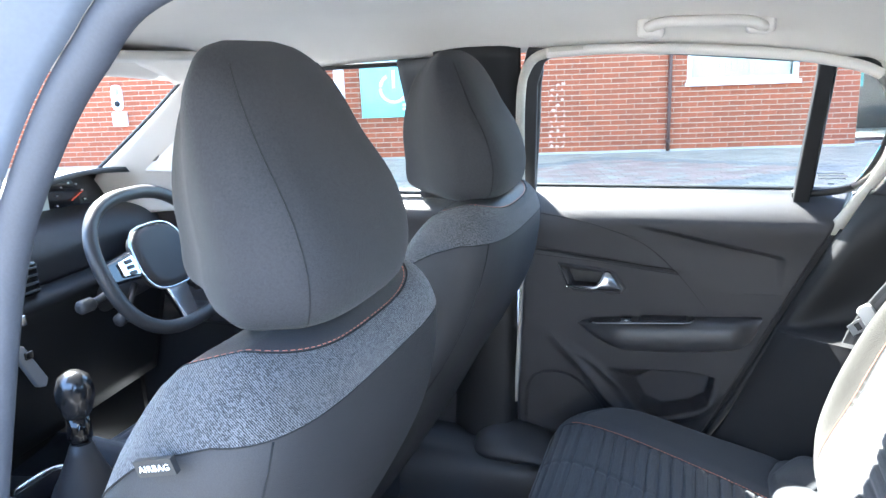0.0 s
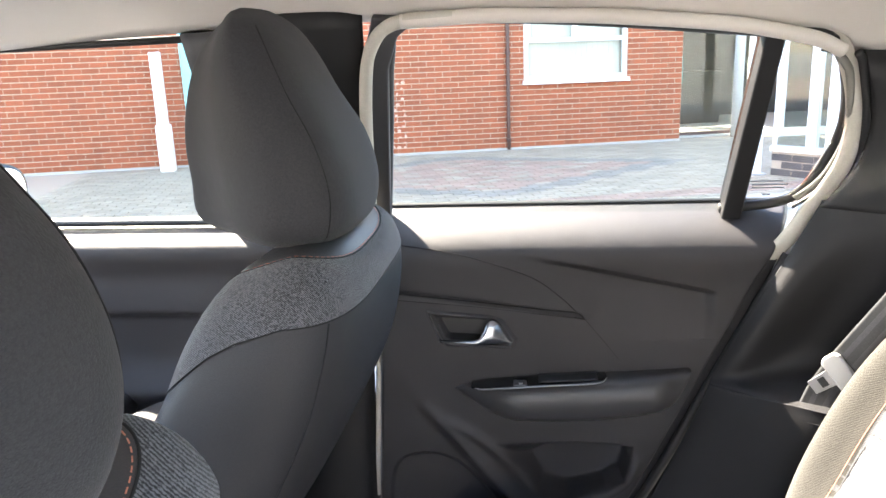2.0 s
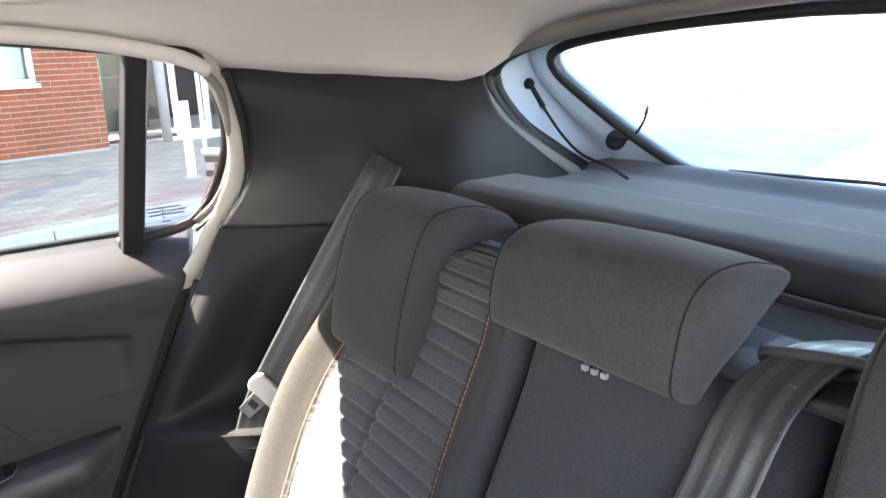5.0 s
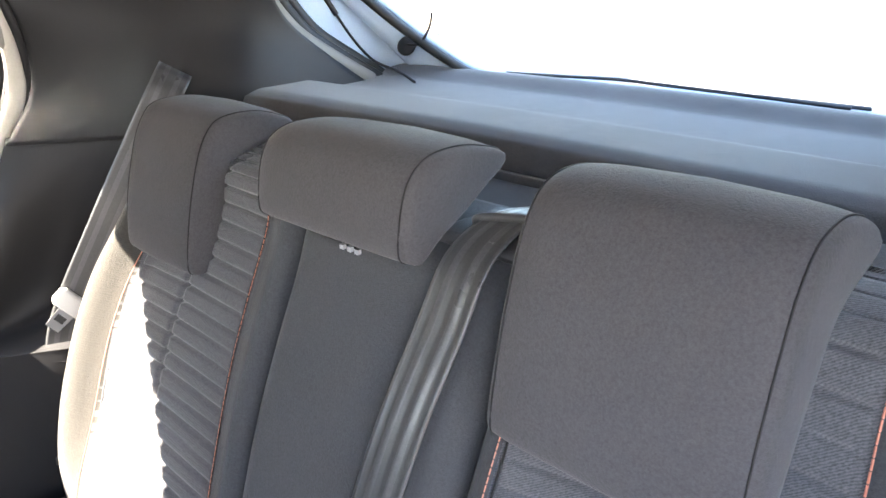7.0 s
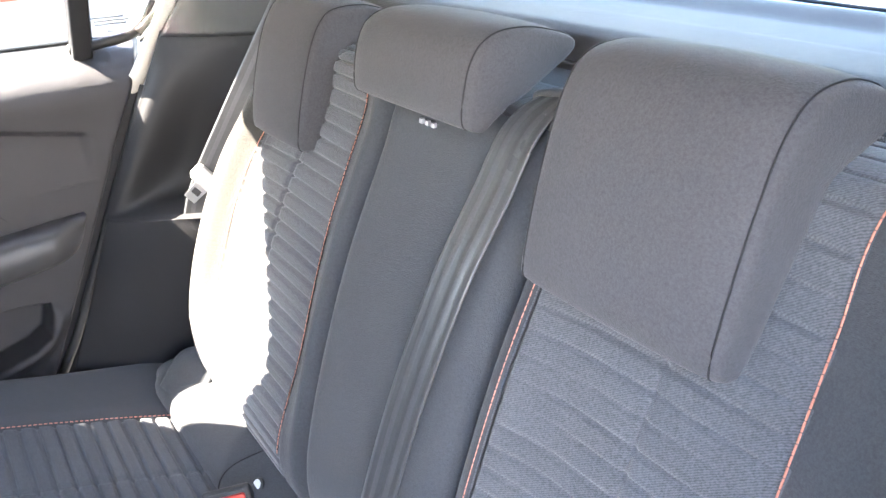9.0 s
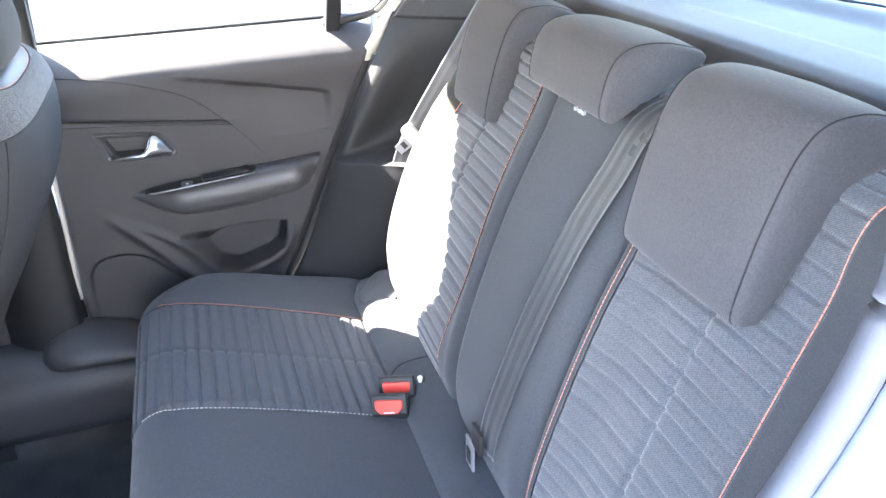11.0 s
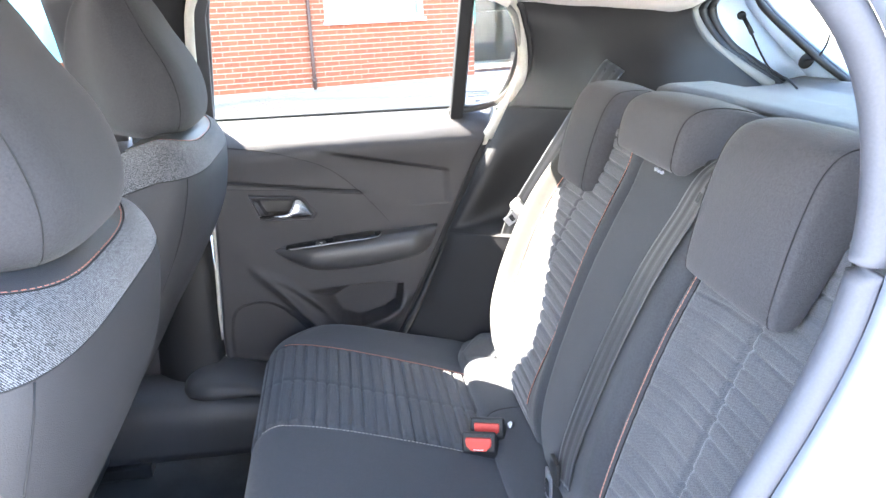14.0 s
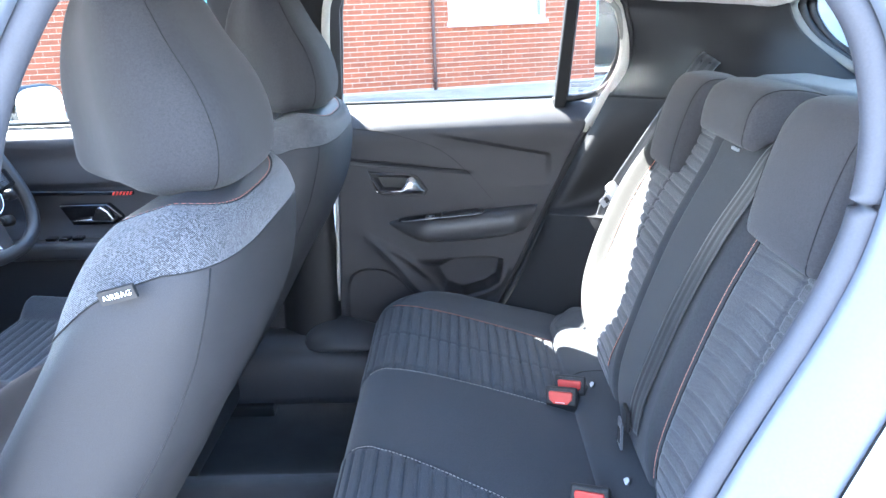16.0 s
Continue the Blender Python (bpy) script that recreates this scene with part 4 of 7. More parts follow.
    keep(box("window_switch", (0.050, 0.660, 0.730), (0.072, 0.680, 0.738), PLASTIC, d, 0.003))
    keep(box("switch_mark", (0.059, 0.6605, 0.7382), (0.065, 0.664, 0.7390), WHITE_INK, d))
    # outer skin
    keep(slab("outer_skin", [(-0.2, 0.32), (0.20, 0.32), (0.36, 0.66), (0.52, 1.0), (-0.17, 1.0)], "y", 0.79, 0.83, PAINT, d, 0.01, "white painted outer door skin"))


rear_door()
jamb = slab("trim", [(0.16, 0.40), (0.235, 0.52), (0.32, 0.725), (0.43, 0.955), (0.448, 0.965), (0.462, 0.935), (0.38, 0.725), (0.31, 0.53), (0.26, 0.40)], "y", 0.708, 0.725, TRIM_DARK)
tagged(jamb, "black jamb trim behind the rear door edge", "side trim", kind="structure")

# ---- rear quarter trim ----
q_up = patch("trim", [[(0.525, 0.672, 1.27), (0.61, 0.64, 1.27), (0.69, 0.58, 1.265), (0.76, 0.52, 1.26), (0.835, 0.49, 1.26)],
                      [(0.531, 0.638, 1.222), (0.61, 0.605, 1.22), (0.69, 0.548, 1.215), (0.76, 0.49, 1.21), (0.825, 0.462, 1.215)],
                      [(0.550, 0.646, 1.16), (0.63, 0.585, 1.16), (0.69, 0.525, 1.16), (0.77, 0.475, 1.155), (0.855, 0.465, 1.165)],
                      [(0.547, 0.660, 1.09), (0.625, 0.580, 1.09), (0.68, 0.508, 1.09), (0.77, 0.455, 1.10), (0.92, 0.458, 1.11)],
                      [(0.502, 0.670, 1.02), (0.61, 0.585, 1.02), (0.675, 0.510, 1.03), (0.772, 0.448, 1.055), (1.00, 0.445, 1.05)]], 50, 40, TRIM_DARK, None, -0.004)
tagged(q_up, "black plastic trim covering the rear corner pillar", "pillar trim", kind="structure")
q_low = patch("trim", [[(0.506, 0.674, 1.030), (0.54, 0.652, 1.032), (0.613, 0.591, 1.034), (0.68, 0.516, 1.042), (0.782, 0.452, 1.065)],
                       [(0.496, 0.671, 1.012), (0.530, 0.648, 1.013), (0.605, 0.592, 1.015), (0.672, 0.517, 1.025), (0.780, 0.450, 1.045)],
                       [(0.455, 0.674, 0.930), (0.482, 0.652, 0.93), (0.56, 0.636, 0.925), (0.64, 0.575, 0.925), (0.77, 0.48, 0.93)],
                       [(0.410, 0.681, 0.840), (0.436, 0.660, 0.84), (0.52, 0.662, 0.84), (0.61, 0.612, 0.84), (0.75, 0.52, 0.84)],
                       [(0.380, 0.685, 0.778), (0.405, 0.667, 0.779), (0.49, 0.668, 0.785), (0.585, 0.628, 0.79), (0.74, 0.55, 0.80)],
                       [(0.366, 0.684, 0.748), (0.390, 0.668, 0.750), (0.472, 0.650, 0.758), (0.562, 0.61, 0.765), (0.72, 0.56, 0.77)],
                       [(0.360, 0.674, 0.738), (0.380, 0.652, 0.740), (0.445, 0.588, 0.750), (0.53, 0.53, 0.756), (0.70, 0.50, 0.76)],
                       [(0.354, 0.668, 0.724), (0.374, 0.642, 0.726), (0.439, 0.580, 0.735), (0.525, 0.525, 0.74), (0.70, 0.50, 0.745)],
                       [(0.310, 0.664, 0.620), (0.340, 0.640, 0.62), (0.42, 0.590, 0.62), (0.51, 0.545, 0.62), (0.70, 0.52, 0.62)],
                       [(0.220, 0.660, 0.420), (0.270, 0.645, 0.42), (0.37, 0.61, 0.42), (0.50, 0.57, 0.42), (0.70, 0.55, 0.42)]], 60, 120, TRIM_DARK, None, -0.02)
tagged(q_low, "black plastic trim beside the rear seat with a moulded ledge", "side trim", kind="structure")

# ---- parcel shelf ----
shelf = thing("parcel_shelf", "dark felt parcel shelf behind the rear seats", "parcel shelf", (0.9, CL, 1.06))


def shelf_top(u, v):
    x = lerp(0.745, 1.14, v)
    y = lerp(-0.42, 0.55, u)
    z = 1.070 + 0.010 * smooth01(0.0, 0.1, v) - 0.016 * smooth01(0.30, 0.42, v) * (1 - smooth01(0.72, 0.85, v)) + 0.004 * math.sin(u * 3.14)
    z -= 0.02 * (1 - smooth01(0, 0.035, v)) + 0.010 * smooth01(0.80, 1.0, v)
    return (x - 0.9, y - CL, z - 1.06)


surf("top_board", shelf_top, 40, 60, SHELF_FELT, shelf, -0.016)
surf("front_lip", lambda u, v: (0.745 - 0.9 + 0.02 * v * v, lerp(-0.42, 0.55, u) - CL, lerp(1.052, 0.93, v) - 1.06), 30, 8, SHELF_FELT, shelf, -0.01)

# ---- tailgate ----
tail = thing("tailgate", "white tailgate with a wide rear window", "tailgate", (1.05, CL, 1.0))


def tail_x(z):
    return 0.972 + (1.245 - z) * 0.70


GLASS_YZ = [(CL, 1.285), (0.22, 1.279), (0.38, 1.266), (0.465, 1.250), (0.488, 1.228), (0.470, 1.195), (0.40, 1.128), (0.345, 1.088), (0.31, 1.073), (0.25, 1.070), (CL, 1.072)]
GLASS_YZ = GLASS_YZ + [(-0.06 - y, z) for y, z in GLASS_YZ[-2:0:-1]]
OUT_YZ = [(CL, 1.36), (0.25, 1.352), (0.44, 1.33), (0.56, 1.295), (0.61, 1.24), (0.62, 1.17), (0.625, 1.08), (0.63, 1.0), (0.56, 0.90), (0.34, 0.86), (CL, 0.86)]
OUT_YZ = OUT_YZ + [(-0.02 - y, z) for y, z in OUT_YZ[-2:0:-1]]


def ring_surface(name, inner, outer, n, material, parent, off, steps=6, depth=None):
    ki = [(i, *p) for i, p in enumerate(inner + inner[:1])]
    ko = [(i, *p) for i, p in enumerate(outer + outer[:1])]

    def f(u, v):
        s = u * len(inner)
        a, b = table(ki, s), table(ko, s)
        y, z = lerp(a[0], b[0], v), lerp(a[1], b[1], v)
        d = depth(v) if depth else 0
        return (tail_x(z) + d - off[0], y - off[1], z - off[2])
    return surf(name, f, n, steps, material, parent, 0, close_u=True)


OFF = (1.05, CL, 1.0)
inner_panel = ring_surface("inner_panel", GLASS_YZ, OUT_YZ, 96, PAINT_SKY, tail, OFF, 14, lambda v: 0.012 - 0.03 * math.exp(-((v - 0.28) / 0.10) ** 2) + 0.05 * smooth01(0.6, 1, v))
solid(inner_panel, 0.012, offset=1)
WIDE_YZ = [(y + (0.09 if y > CL else -0.09) * (abs(y - CL) > 0.01), z + (0.05 if z > 1.2 else -0.02)) for y, z in OUT_YZ]
EDGE_YZ = [(CL + (y - CL) * 1.07, z + 0.022 if z > 1.2 else z - 0.012) for y, z in GLASS_YZ]
outer_panel = ring_surface("outer_panel", EDGE_YZ, WIDE_YZ, 96, PAINT, tail, OFF, 8, lambda v: 0.022 + 0.083 * v)
solid(outer_panel, 0.006, offset=1)
ring = [(tail_x(z) - 0.006 - 1.05, y - CL, z - 1.0) for _, y, z in [(0, *table([(i, *p) for i, p in enumerate(GLASS_YZ + GLASS_YZ[:1])], k * len(GLASS_YZ) / 80)) for k in range(80)]]
tube("window_seal", ring, 0.0075, RUBBER, tail, 8, "black rubber window seal", True)
gm = [(y, z) for _, y, z in [(0, *table([(i, *p) for i, p in enumerate(GLASS_YZ + GLASS_YZ[:1])], k * len(GLASS_YZ) / 60)) for k in range(60)]]
bm = bmesh.new()
bm.faces.new([bm.verts.new((tail_x(z) + 0.008 - 1.05, y - CL, z - 1.0)) for y, z in gm])
rear_pane = solid(part("rear_pane", bm, PANE, tail), 0.004)
rear_pane.visible_shadow = False
# wiper outside the glass
tube("wiper_arm", [(tail_x(1.072) + 0.03 - 1.05, -0.02, 0.070), (tail_x(1.080) + 0.035 - 1.05, -0.2, 0.078), (tail_x(1.080) + 0.03 - 1.05, -0.32, 0.078)], 0.003, SEAL_GREY, tail, 8)
tube("wiper_blade", [(tail_x(1.074) + 0.022 - 1.05, 0.20, 0.075), (tail_x(1.082) + 0.022 - 1.05, 0.0, 0.084), (tail_x(1.076) + 0.022 - 1.05, -0.30, 0.078)], 0.0028, SEAL_GREY, tail, 6)
# seals and pale edge of the tailgate opening
HATCH = [(CL, 0.895, 1.305), (0.25, 0.888, 1.292), (0.42, 0.872, 1.268), (0.495, 0.850, 1.238), (0.505, 0.850, 1.20), (0.490, 0.885, 1.145), (0.475, 0.945, 1.10), (0.468, 1.01, 1.06)]
HATCH = [(x, y, z) for y, x, z in HATCH]
seal_line([(x - 0.004, y, z) for x, y, z in HATCH], 0.015, SATIN_SEAL, "trim", "cream edge of the tailgate opening")
seal_line([(x + 0.022, y + 0.008, z) for x, y, z in HATCH], 0.0115, RUBBER, "trim", "black rubber seal of the tailgate opening")
seal_line([(x + 0.046, y + 0.018, z) for x, y, z in HATCH], 0.0105, RUBBER, "trim", "black outer seal of the tailgate opening")
GUT_OUT = [(CL, 1.02, 1.375), (0.25, 1.01, 1.367), (0.44, 1.00, 1.345), (0.61, 1.03, 1.305), (0.665, 1.08, 1.235), (0.675, 1.13, 1.16), (0.68, 1.18, 1.08), (0.68, 1.22, 1.0)]
for way, label_ in ((1, "far"), (-1, "near")):
    gut = patch("door_frame", [[(x + 0.012, CL + way * (y + 0.002 - CL), z + 0.002) for x, y, z in HATCH], [(x + 0.035, CL + way * (y + 0.035 - CL), z + 0.012) for x, y, z in HATCH],
                               [(x, CL + way * (y - CL), z) for y, x, z in GUT_OUT]], 50, 10, PAINT_SKY, None, 0.004)
    tagged(gut, "painted channel round the tailgate, sky tint in its colour, " + label_ + " half", "tailgate frame", kind="structure")
# pressed inner frame of the tailgate, from its crease out to the seal
crease = []
kg, ko_ = [(i, *p) for i, p in enumerate(GLASS_YZ)], [(i, *p) for i, p in enumerate(OUT_YZ)]
for s_ in (0.0, 1.0, 2.0, 3.0, 3.8, 4.8, 5.8, 7.2):
    g_, o_ = table(kg, s_), table(ko_, s_)
    y, z = lerp(g_[0], o_[0], 0.33), lerp(g_[1], o_[1], 0.33)
    crease.append(Vector((tail_x(z) - 0.004, y, z)))
lip = [Vector((x + 0.060, y + 0.022, z)) for x, y, z in HATCH]
flange = [[c_ + Vector((0.012, 0, 0)) for c_ in crease], [c_.lerp(l_, 0.08) + Vector((0.010, 0.004, 0)) for c_, l_ in zip(crease, lip)], [c_.lerp(l_, 0.22) for c_, l_ in zip(crease, lip)], [c_.lerp(l_, 0.65) + Vector((-0.004, 0.004, 0)) for c_, l_ in zip(crease, lip)], lip]
frame_flange = patch("frame_flange", [[tuple(q - Vector(OFF)) for q in row] for row in flange], 60, 20, PAINT_SKY, tail, 0.003, "pressed frame inside the tailgate, sky tint in its colour")
NEARH = [(x, 2 * CL - y, z + 0.02) for x, y, z in HATCH]
seal_line(NEARH, 0.006, SATIN_SEAL, "trim", "cream edge of the tailgate opening")
# shelf cord with its button
cord = thing("shelf_cord", "black parcel shelf cord hooked on the tailgate", "cord", (0.964, 0.524, 1.2))
lathe("hook", [(0.004, -0.004), (0.008, 0.0), (0.009, 0.006), (0.006, 0.012), (0.002, 0.014)], (0, 0, 0), (-0.8, -0.5, 0.2), RUBBER, cord, 14)
tube("clip", [(0, 0, 0), (0.012, -0.006, -0.022), (0.018, -0.012, -0.036)], 0.0045, RUBBER, cord, 8)
tube("string", spline([(0.016, -0.010, -0.032), (0.02, -0.05, -0.075), (0.015, -0.10, -0.102), (0.02, -0.15, -0.115), (0.018, -0.187, -0.128)], 5), 0.0022, RUBBER, cord, 6)
button = thing("tailgate_button", "round black rubber stop on the tailgate panel", "rubber stop", (tail_x(1.11) - 0.012, 0.425, 1.112))
lathe("disc", [(0.0165, 0), (0.0165, 0.005), (0.012, 0.009), (0.004, 0.011)], (0, 0, 0), (-0.9, -0.2, 0.5), RUBBER, button, 22)
tube("cable", spline([(-0.008, 0, 0.004), (-0.004, -0.03, 0.006), (0.0, -0.05, 0.03), (0.004, -0.055, 0.055)], 5), 0.0022, RUBBER, button, 6)


def sill_bump(u, v):
    r = math.sqrt(max(0.0, 1 - (1 - min(1.0, u / 0.3)) ** 2))
    a = v * math.pi / 2
    tall = 0.056 * (1 - 0.75 * smooth01(0.2, 1.0, u))
    return (lerp(-0.285, -0.02, u), 0.70 - (0.045 + 0.060 * r) * math.sin(a), 0.402 + tall * r * math.cos(a) ** 0.7)


bump = surf("sill_trim", sill_bump, 40, 16, PLASTIC, None, 0.004)
tagged(bump, "moulded black plastic end of the sill trim", "sill trim", kind="structure")

# ---- front seats ----
HEAD = [(1.054, -0.262, -0.150, 0, 0.070, 3.0), (1.062, -0.288, -0.122, 0, 0.105, 3.2), (1.078, -0.312, -0.106, 0, 0.122, 3.4), (1.12, -0.314, -0.104, 0, 0.127, 4.4), (1.17, -0.316, -0.118, 0, 0.125, 4.6),
        (1.22, -0.308, -0.145, 0, 0.117, 3.8), (1.262, -0.292, -0.166, 0, 0.110, 3.4), (1.290, -0.270, -0.184, 0, 0.095, 3.0), (1.305, -0.250, -0.200, 0, 0.074, 2.6), (1.311, -0.236, -0.210, 0, 0.045, 2.2)]
BACK = [(0.38, -0.66, -0.43, 0, 0.21, 4.0), (0.47, -0.64, -0.36, 0, 0.225, 4.0), (0.62, -0.60, -0.262, 0, 0.238, 4.0), (0.72, -0.57, -0.205, 0, 0.242, 4.0), (0.81, -0.51, -0.148, 0, 0.240, 4.0),
        (0.895, -0.44, -0.104, 0, 0.234, 3.8), (0.96, -0.37, -0.090, 0, 0.226, 4.0), (1.00, -0.312, -0.088, 0, 0.215, 4.0), (1.035, -0.287, -0.093, 0, 0.196, 3.8), (1.062, -0.262, -0.103, 0, 0.168, 3.4), (1.080, -0.244, -0.118, 0, 0.13, 3.0), (1.088, -0.222, -0.130, 0, 0.10, 2.6)]
TILT_BACK = 0.48
HEAD_TAPER = 0.8


def shell(rows, z, a, grow=0.0, taper=0.0):
    """A point on a padded form at height z and angle a round it."""
    fx, rx, yc, hw, p = table(rows, z)
    c, s = sup(a, p)
    slim = 1 - taper * smooth01(0.3, -1.0, c)
    return (fx + rx) / 2 + c * ((rx - fx) / 2 + grow), yc + s * (hw + grow) * slim, z


def seat_ring(z, a, grow=0.0, tilt=TILT_BACK):
    x, y, zz = shell(BACK, z, a, grow)
    drop = 0.30 * max(0.0, -0.15 - x) + 1.0 * max(0.0, -0.205 - x) ** 1.3
    saddle = 0.026 * smooth01(1.02, 1.08, z) * (1 - min(1.0, abs(y) / 0.165) ** 3)
    return (x, y, zz - drop * smooth01(0.70, 1.0, z) - saddle)


def ring_part(name, z0, z1, nz, n, material, parent, grow=0.0, cap=False, label=""):
    verts, faces = [], []
    for k in range(nz + 1):
        for i in range(n):
            verts.append(seat_ring(lerp(z0, z1, k / nz), 2 * math.pi * (i + 0.5) / n, grow))
    for k in range(nz):
        for i in range(n):
            j = (i + 1) % n
            faces.append((k * n + i, k * n + j, (k + 1) * n + j, (k + 1) * n + i))
    if cap:
        faces.append(tuple(nz * n + i for i in range(n)))
    return mesh_ob(name, verts, faces, material, parent, True, label)


def front_seat(at, tagged_flank=True):
    s = thing("front_seat", "black and marled grey cloth front car seat with tall headrest", "car seat", at, "front seats")
    head = loft("headrest", HEAD, 44, 72, CLOTH_SIDE, s, "tall black wedge-shaped headrest", HEAD_TAPER)
    for sgn in (-1, 1):
        a = sgn * radians(47)
        seam = [shell(HEAD, z, a, 0.0004, HEAD_TAPER) for z in [lerp(1.063, 1.290, k / 30) for k in range(31)]]
        tube("headrest_seam", seam, 0.0007, DARK_SEAM, head, 6)
    # rear panel of lighter cloth
    for sgn in (-1, 1):
        p = tube("post", [(-0.124, sgn * 0.072, 1.02), (-0.150, sgn * 0.072, 1.09)], 0.006, CHROME, s, 12, "chrome headrest post")
        lathe("post_collar", [(0.013, 0), (0.013, 0.005), (0.010, 0.008), (0.005, 0.009)], (-0.132, sgn * 0.072, 1.048), (0.35, 0, 1), COLLAR_GREY, s, 18, "grey post collar")
    body = ring_part("backrest", 0.38, 1.008, 50, 96, BACK_VINYL, s, 0, False, "smooth dark grey backrest cover")
    ring_part("shoulder_band", 1.008, 1.068, 8, 96, GREY_CLOTH, s, 0.0015, False, "marled grey cloth shoulder band")
    ring_part("top_cap", 1.068, 1.088, 8, 96, LEATHERETTE, s, 0.0005, True, "black top of the backrest")
    for z, r in ((1.008, 0.0009), (1.068, 0.0010)):
        tube("piping", [seat_ring(z, 2 * math.pi * k / 96, 0.001) for k in range(96)], r, DARK_SEAM, s, 6, "", True)
    stitches("stitching", [seat_ring(1.0700, 2 * math.pi * k / 120, 0.0006) for k in range(121)], ORANGE, s, 0.0045, 0.003, 0.00055, "orange stitching")
    for sgn in (-1, 1):
        seam = [seat_ring(z, sgn * radians(50), 0.0005) for z in [lerp(0.45, 1.006, k / 24) for k in range(25)]]
        tube("seam", seam, 0.0010, DARK_SEAM, body, 6)
    # airbag tag on the outer flank
    if tagged_flank:
        tag = part("airbag_tag", bmesh.new(), RUBBER, s, "black airbag tag with white letters")
        ax = Vector((1, 0.0, 0.24)).normalized()
        up = Vector((-0.24, -0.12, 1)).normalized()
        nrm = ax.cross(up).normalized()
        up = nrm.cross(ax)
        c = Vector((-0.186, -0.2275, 0.997))
        bm = bmesh.new()
        bmesh.ops.create_cube(bm, size=1)
        m = Matrix((ax, up, nrm)).transposed().to_4x4()
        m.translation = c
        for v in bm.verts:
            v.co = m @ Vector((v.co.x * 0.036, v.co.y * 0.014, v.co.z * 0.005))
        bm.to_mesh(tag.data)
        bm.free()
        mt = Matrix((ax, up, nrm)).transposed().to_4x4()
        mt.translation = c + nrm * 0.0030
        letters("lettering", "AIRBAG", 0.0078, mt, WHITE_INK, tag, 0.0003)
    # cushion with ribbed centre
    def cush(u, v):
        t = v
        x = lerp(-1.02, -0.42, t)
        y = lerp(-0.25, 0.25, u)
        e = abs(u - 0.5) * 2
        z = 0.545 - 0.05 * t + 0.035 * smooth01(0.62, 0.86, e) - 0.16 * smooth01(0.90, 1.0, e) ** 2 - 0.14 * (1 - smooth01(0, 0.12, t)) ** 2
        if e < 0.6:
            z -= 0.004 * math.exp(-(((x / 0.022) % 1 - 0.5) / 0.13) ** 2)
        return (x, y, z)
    surf("cushion", cush, 60, 200, RIB_CLOTH, s, 0.0, "ribbed dark cloth seat cushion")
    box("base_cover", (-0.98, -0.235, 0.26), (-0.45, 0.235, 0.42), PLASTIC, s, 0.03)
    for sgn in (-1, 1):
        box("rail", (-1.0, sgn * 0.19 - 0.02, 0.235), (-0.36, sgn * 0.19 + 0.02, 0.265), RUBBER, s, 0.004)
    lathe("recline_cover", [(0.05, 0), (0.05, 0.012), (0.042, 0.018)], (-0.47, -0.235, 0.47), (0, -1, 0), PLASTIC, s, 24)
    return s


seat_near = front_seat((0.0, -0.262, 0.0))
near_head = [o for o in seat_near.children if o.name.startswith("headrest")][0]
near_head.scale.x, near_head.location.x = 1.045, 0.0141
tagged(seat_near, "black and marled grey passenger seat with tall headrest")
seat_far = front_seat((-0.006, 0.392, 0.0), False)
tagged(seat_far, "black and marled grey driver seat with tall headrest")

# ---- rear bench ----
MID = 0.061
bench = thing("rear_bench", "dark cloth rear bench with ribbed seat panels and orange stitching", "rear seat", (0.2, MID, 0.26))
BO = Vector((0.2, MID, 0.26))
CUSH = [(0.0, -0.01, 0.27), (0.10, -0.055, 0.37), (0.20, -0.078, 0.455), (0.28, -0.076, 0.505), (0.34, -0.055, 0.541), (0.40, -0.015, 0.559), (0.50, 0.07, 0.553), (0.62, 0.17, 0.534), (0.75, 0.275, 0.510), (0.88, 0.38, 0.483), (1.0, 0.46, 0.468)]


def panel_edges(x, sgn=1):
    """Inner and outer seam of a ribbed seat panel; the near seat's seams run outwards to the back."""
    a = max(-0.08, min(0.40, x))
    inner = lerp(0.196, 0.125, (a + 0.024) / 0.37)
    outer = lerp(0.505, 0.424, (a - 0.0) / 0.38)
    if sgn < 0:
        return lerp(0.145, 0.300, (a + 0.024) / 0.35), outer - MID + 0.08
    return inner - MID, outer - MID


def groove(d, w):
    return math.exp(-(d / w) ** 2)


CARC = [0.0]
for _k in range(400):
    _a, _b = table(CUSH, _k / 400), table(CUSH, (_k + 1) / 400)
    CARC.append(CARC[-1] + math.hypot(_b[0] - _a[0], _b[1] - _a[1]))


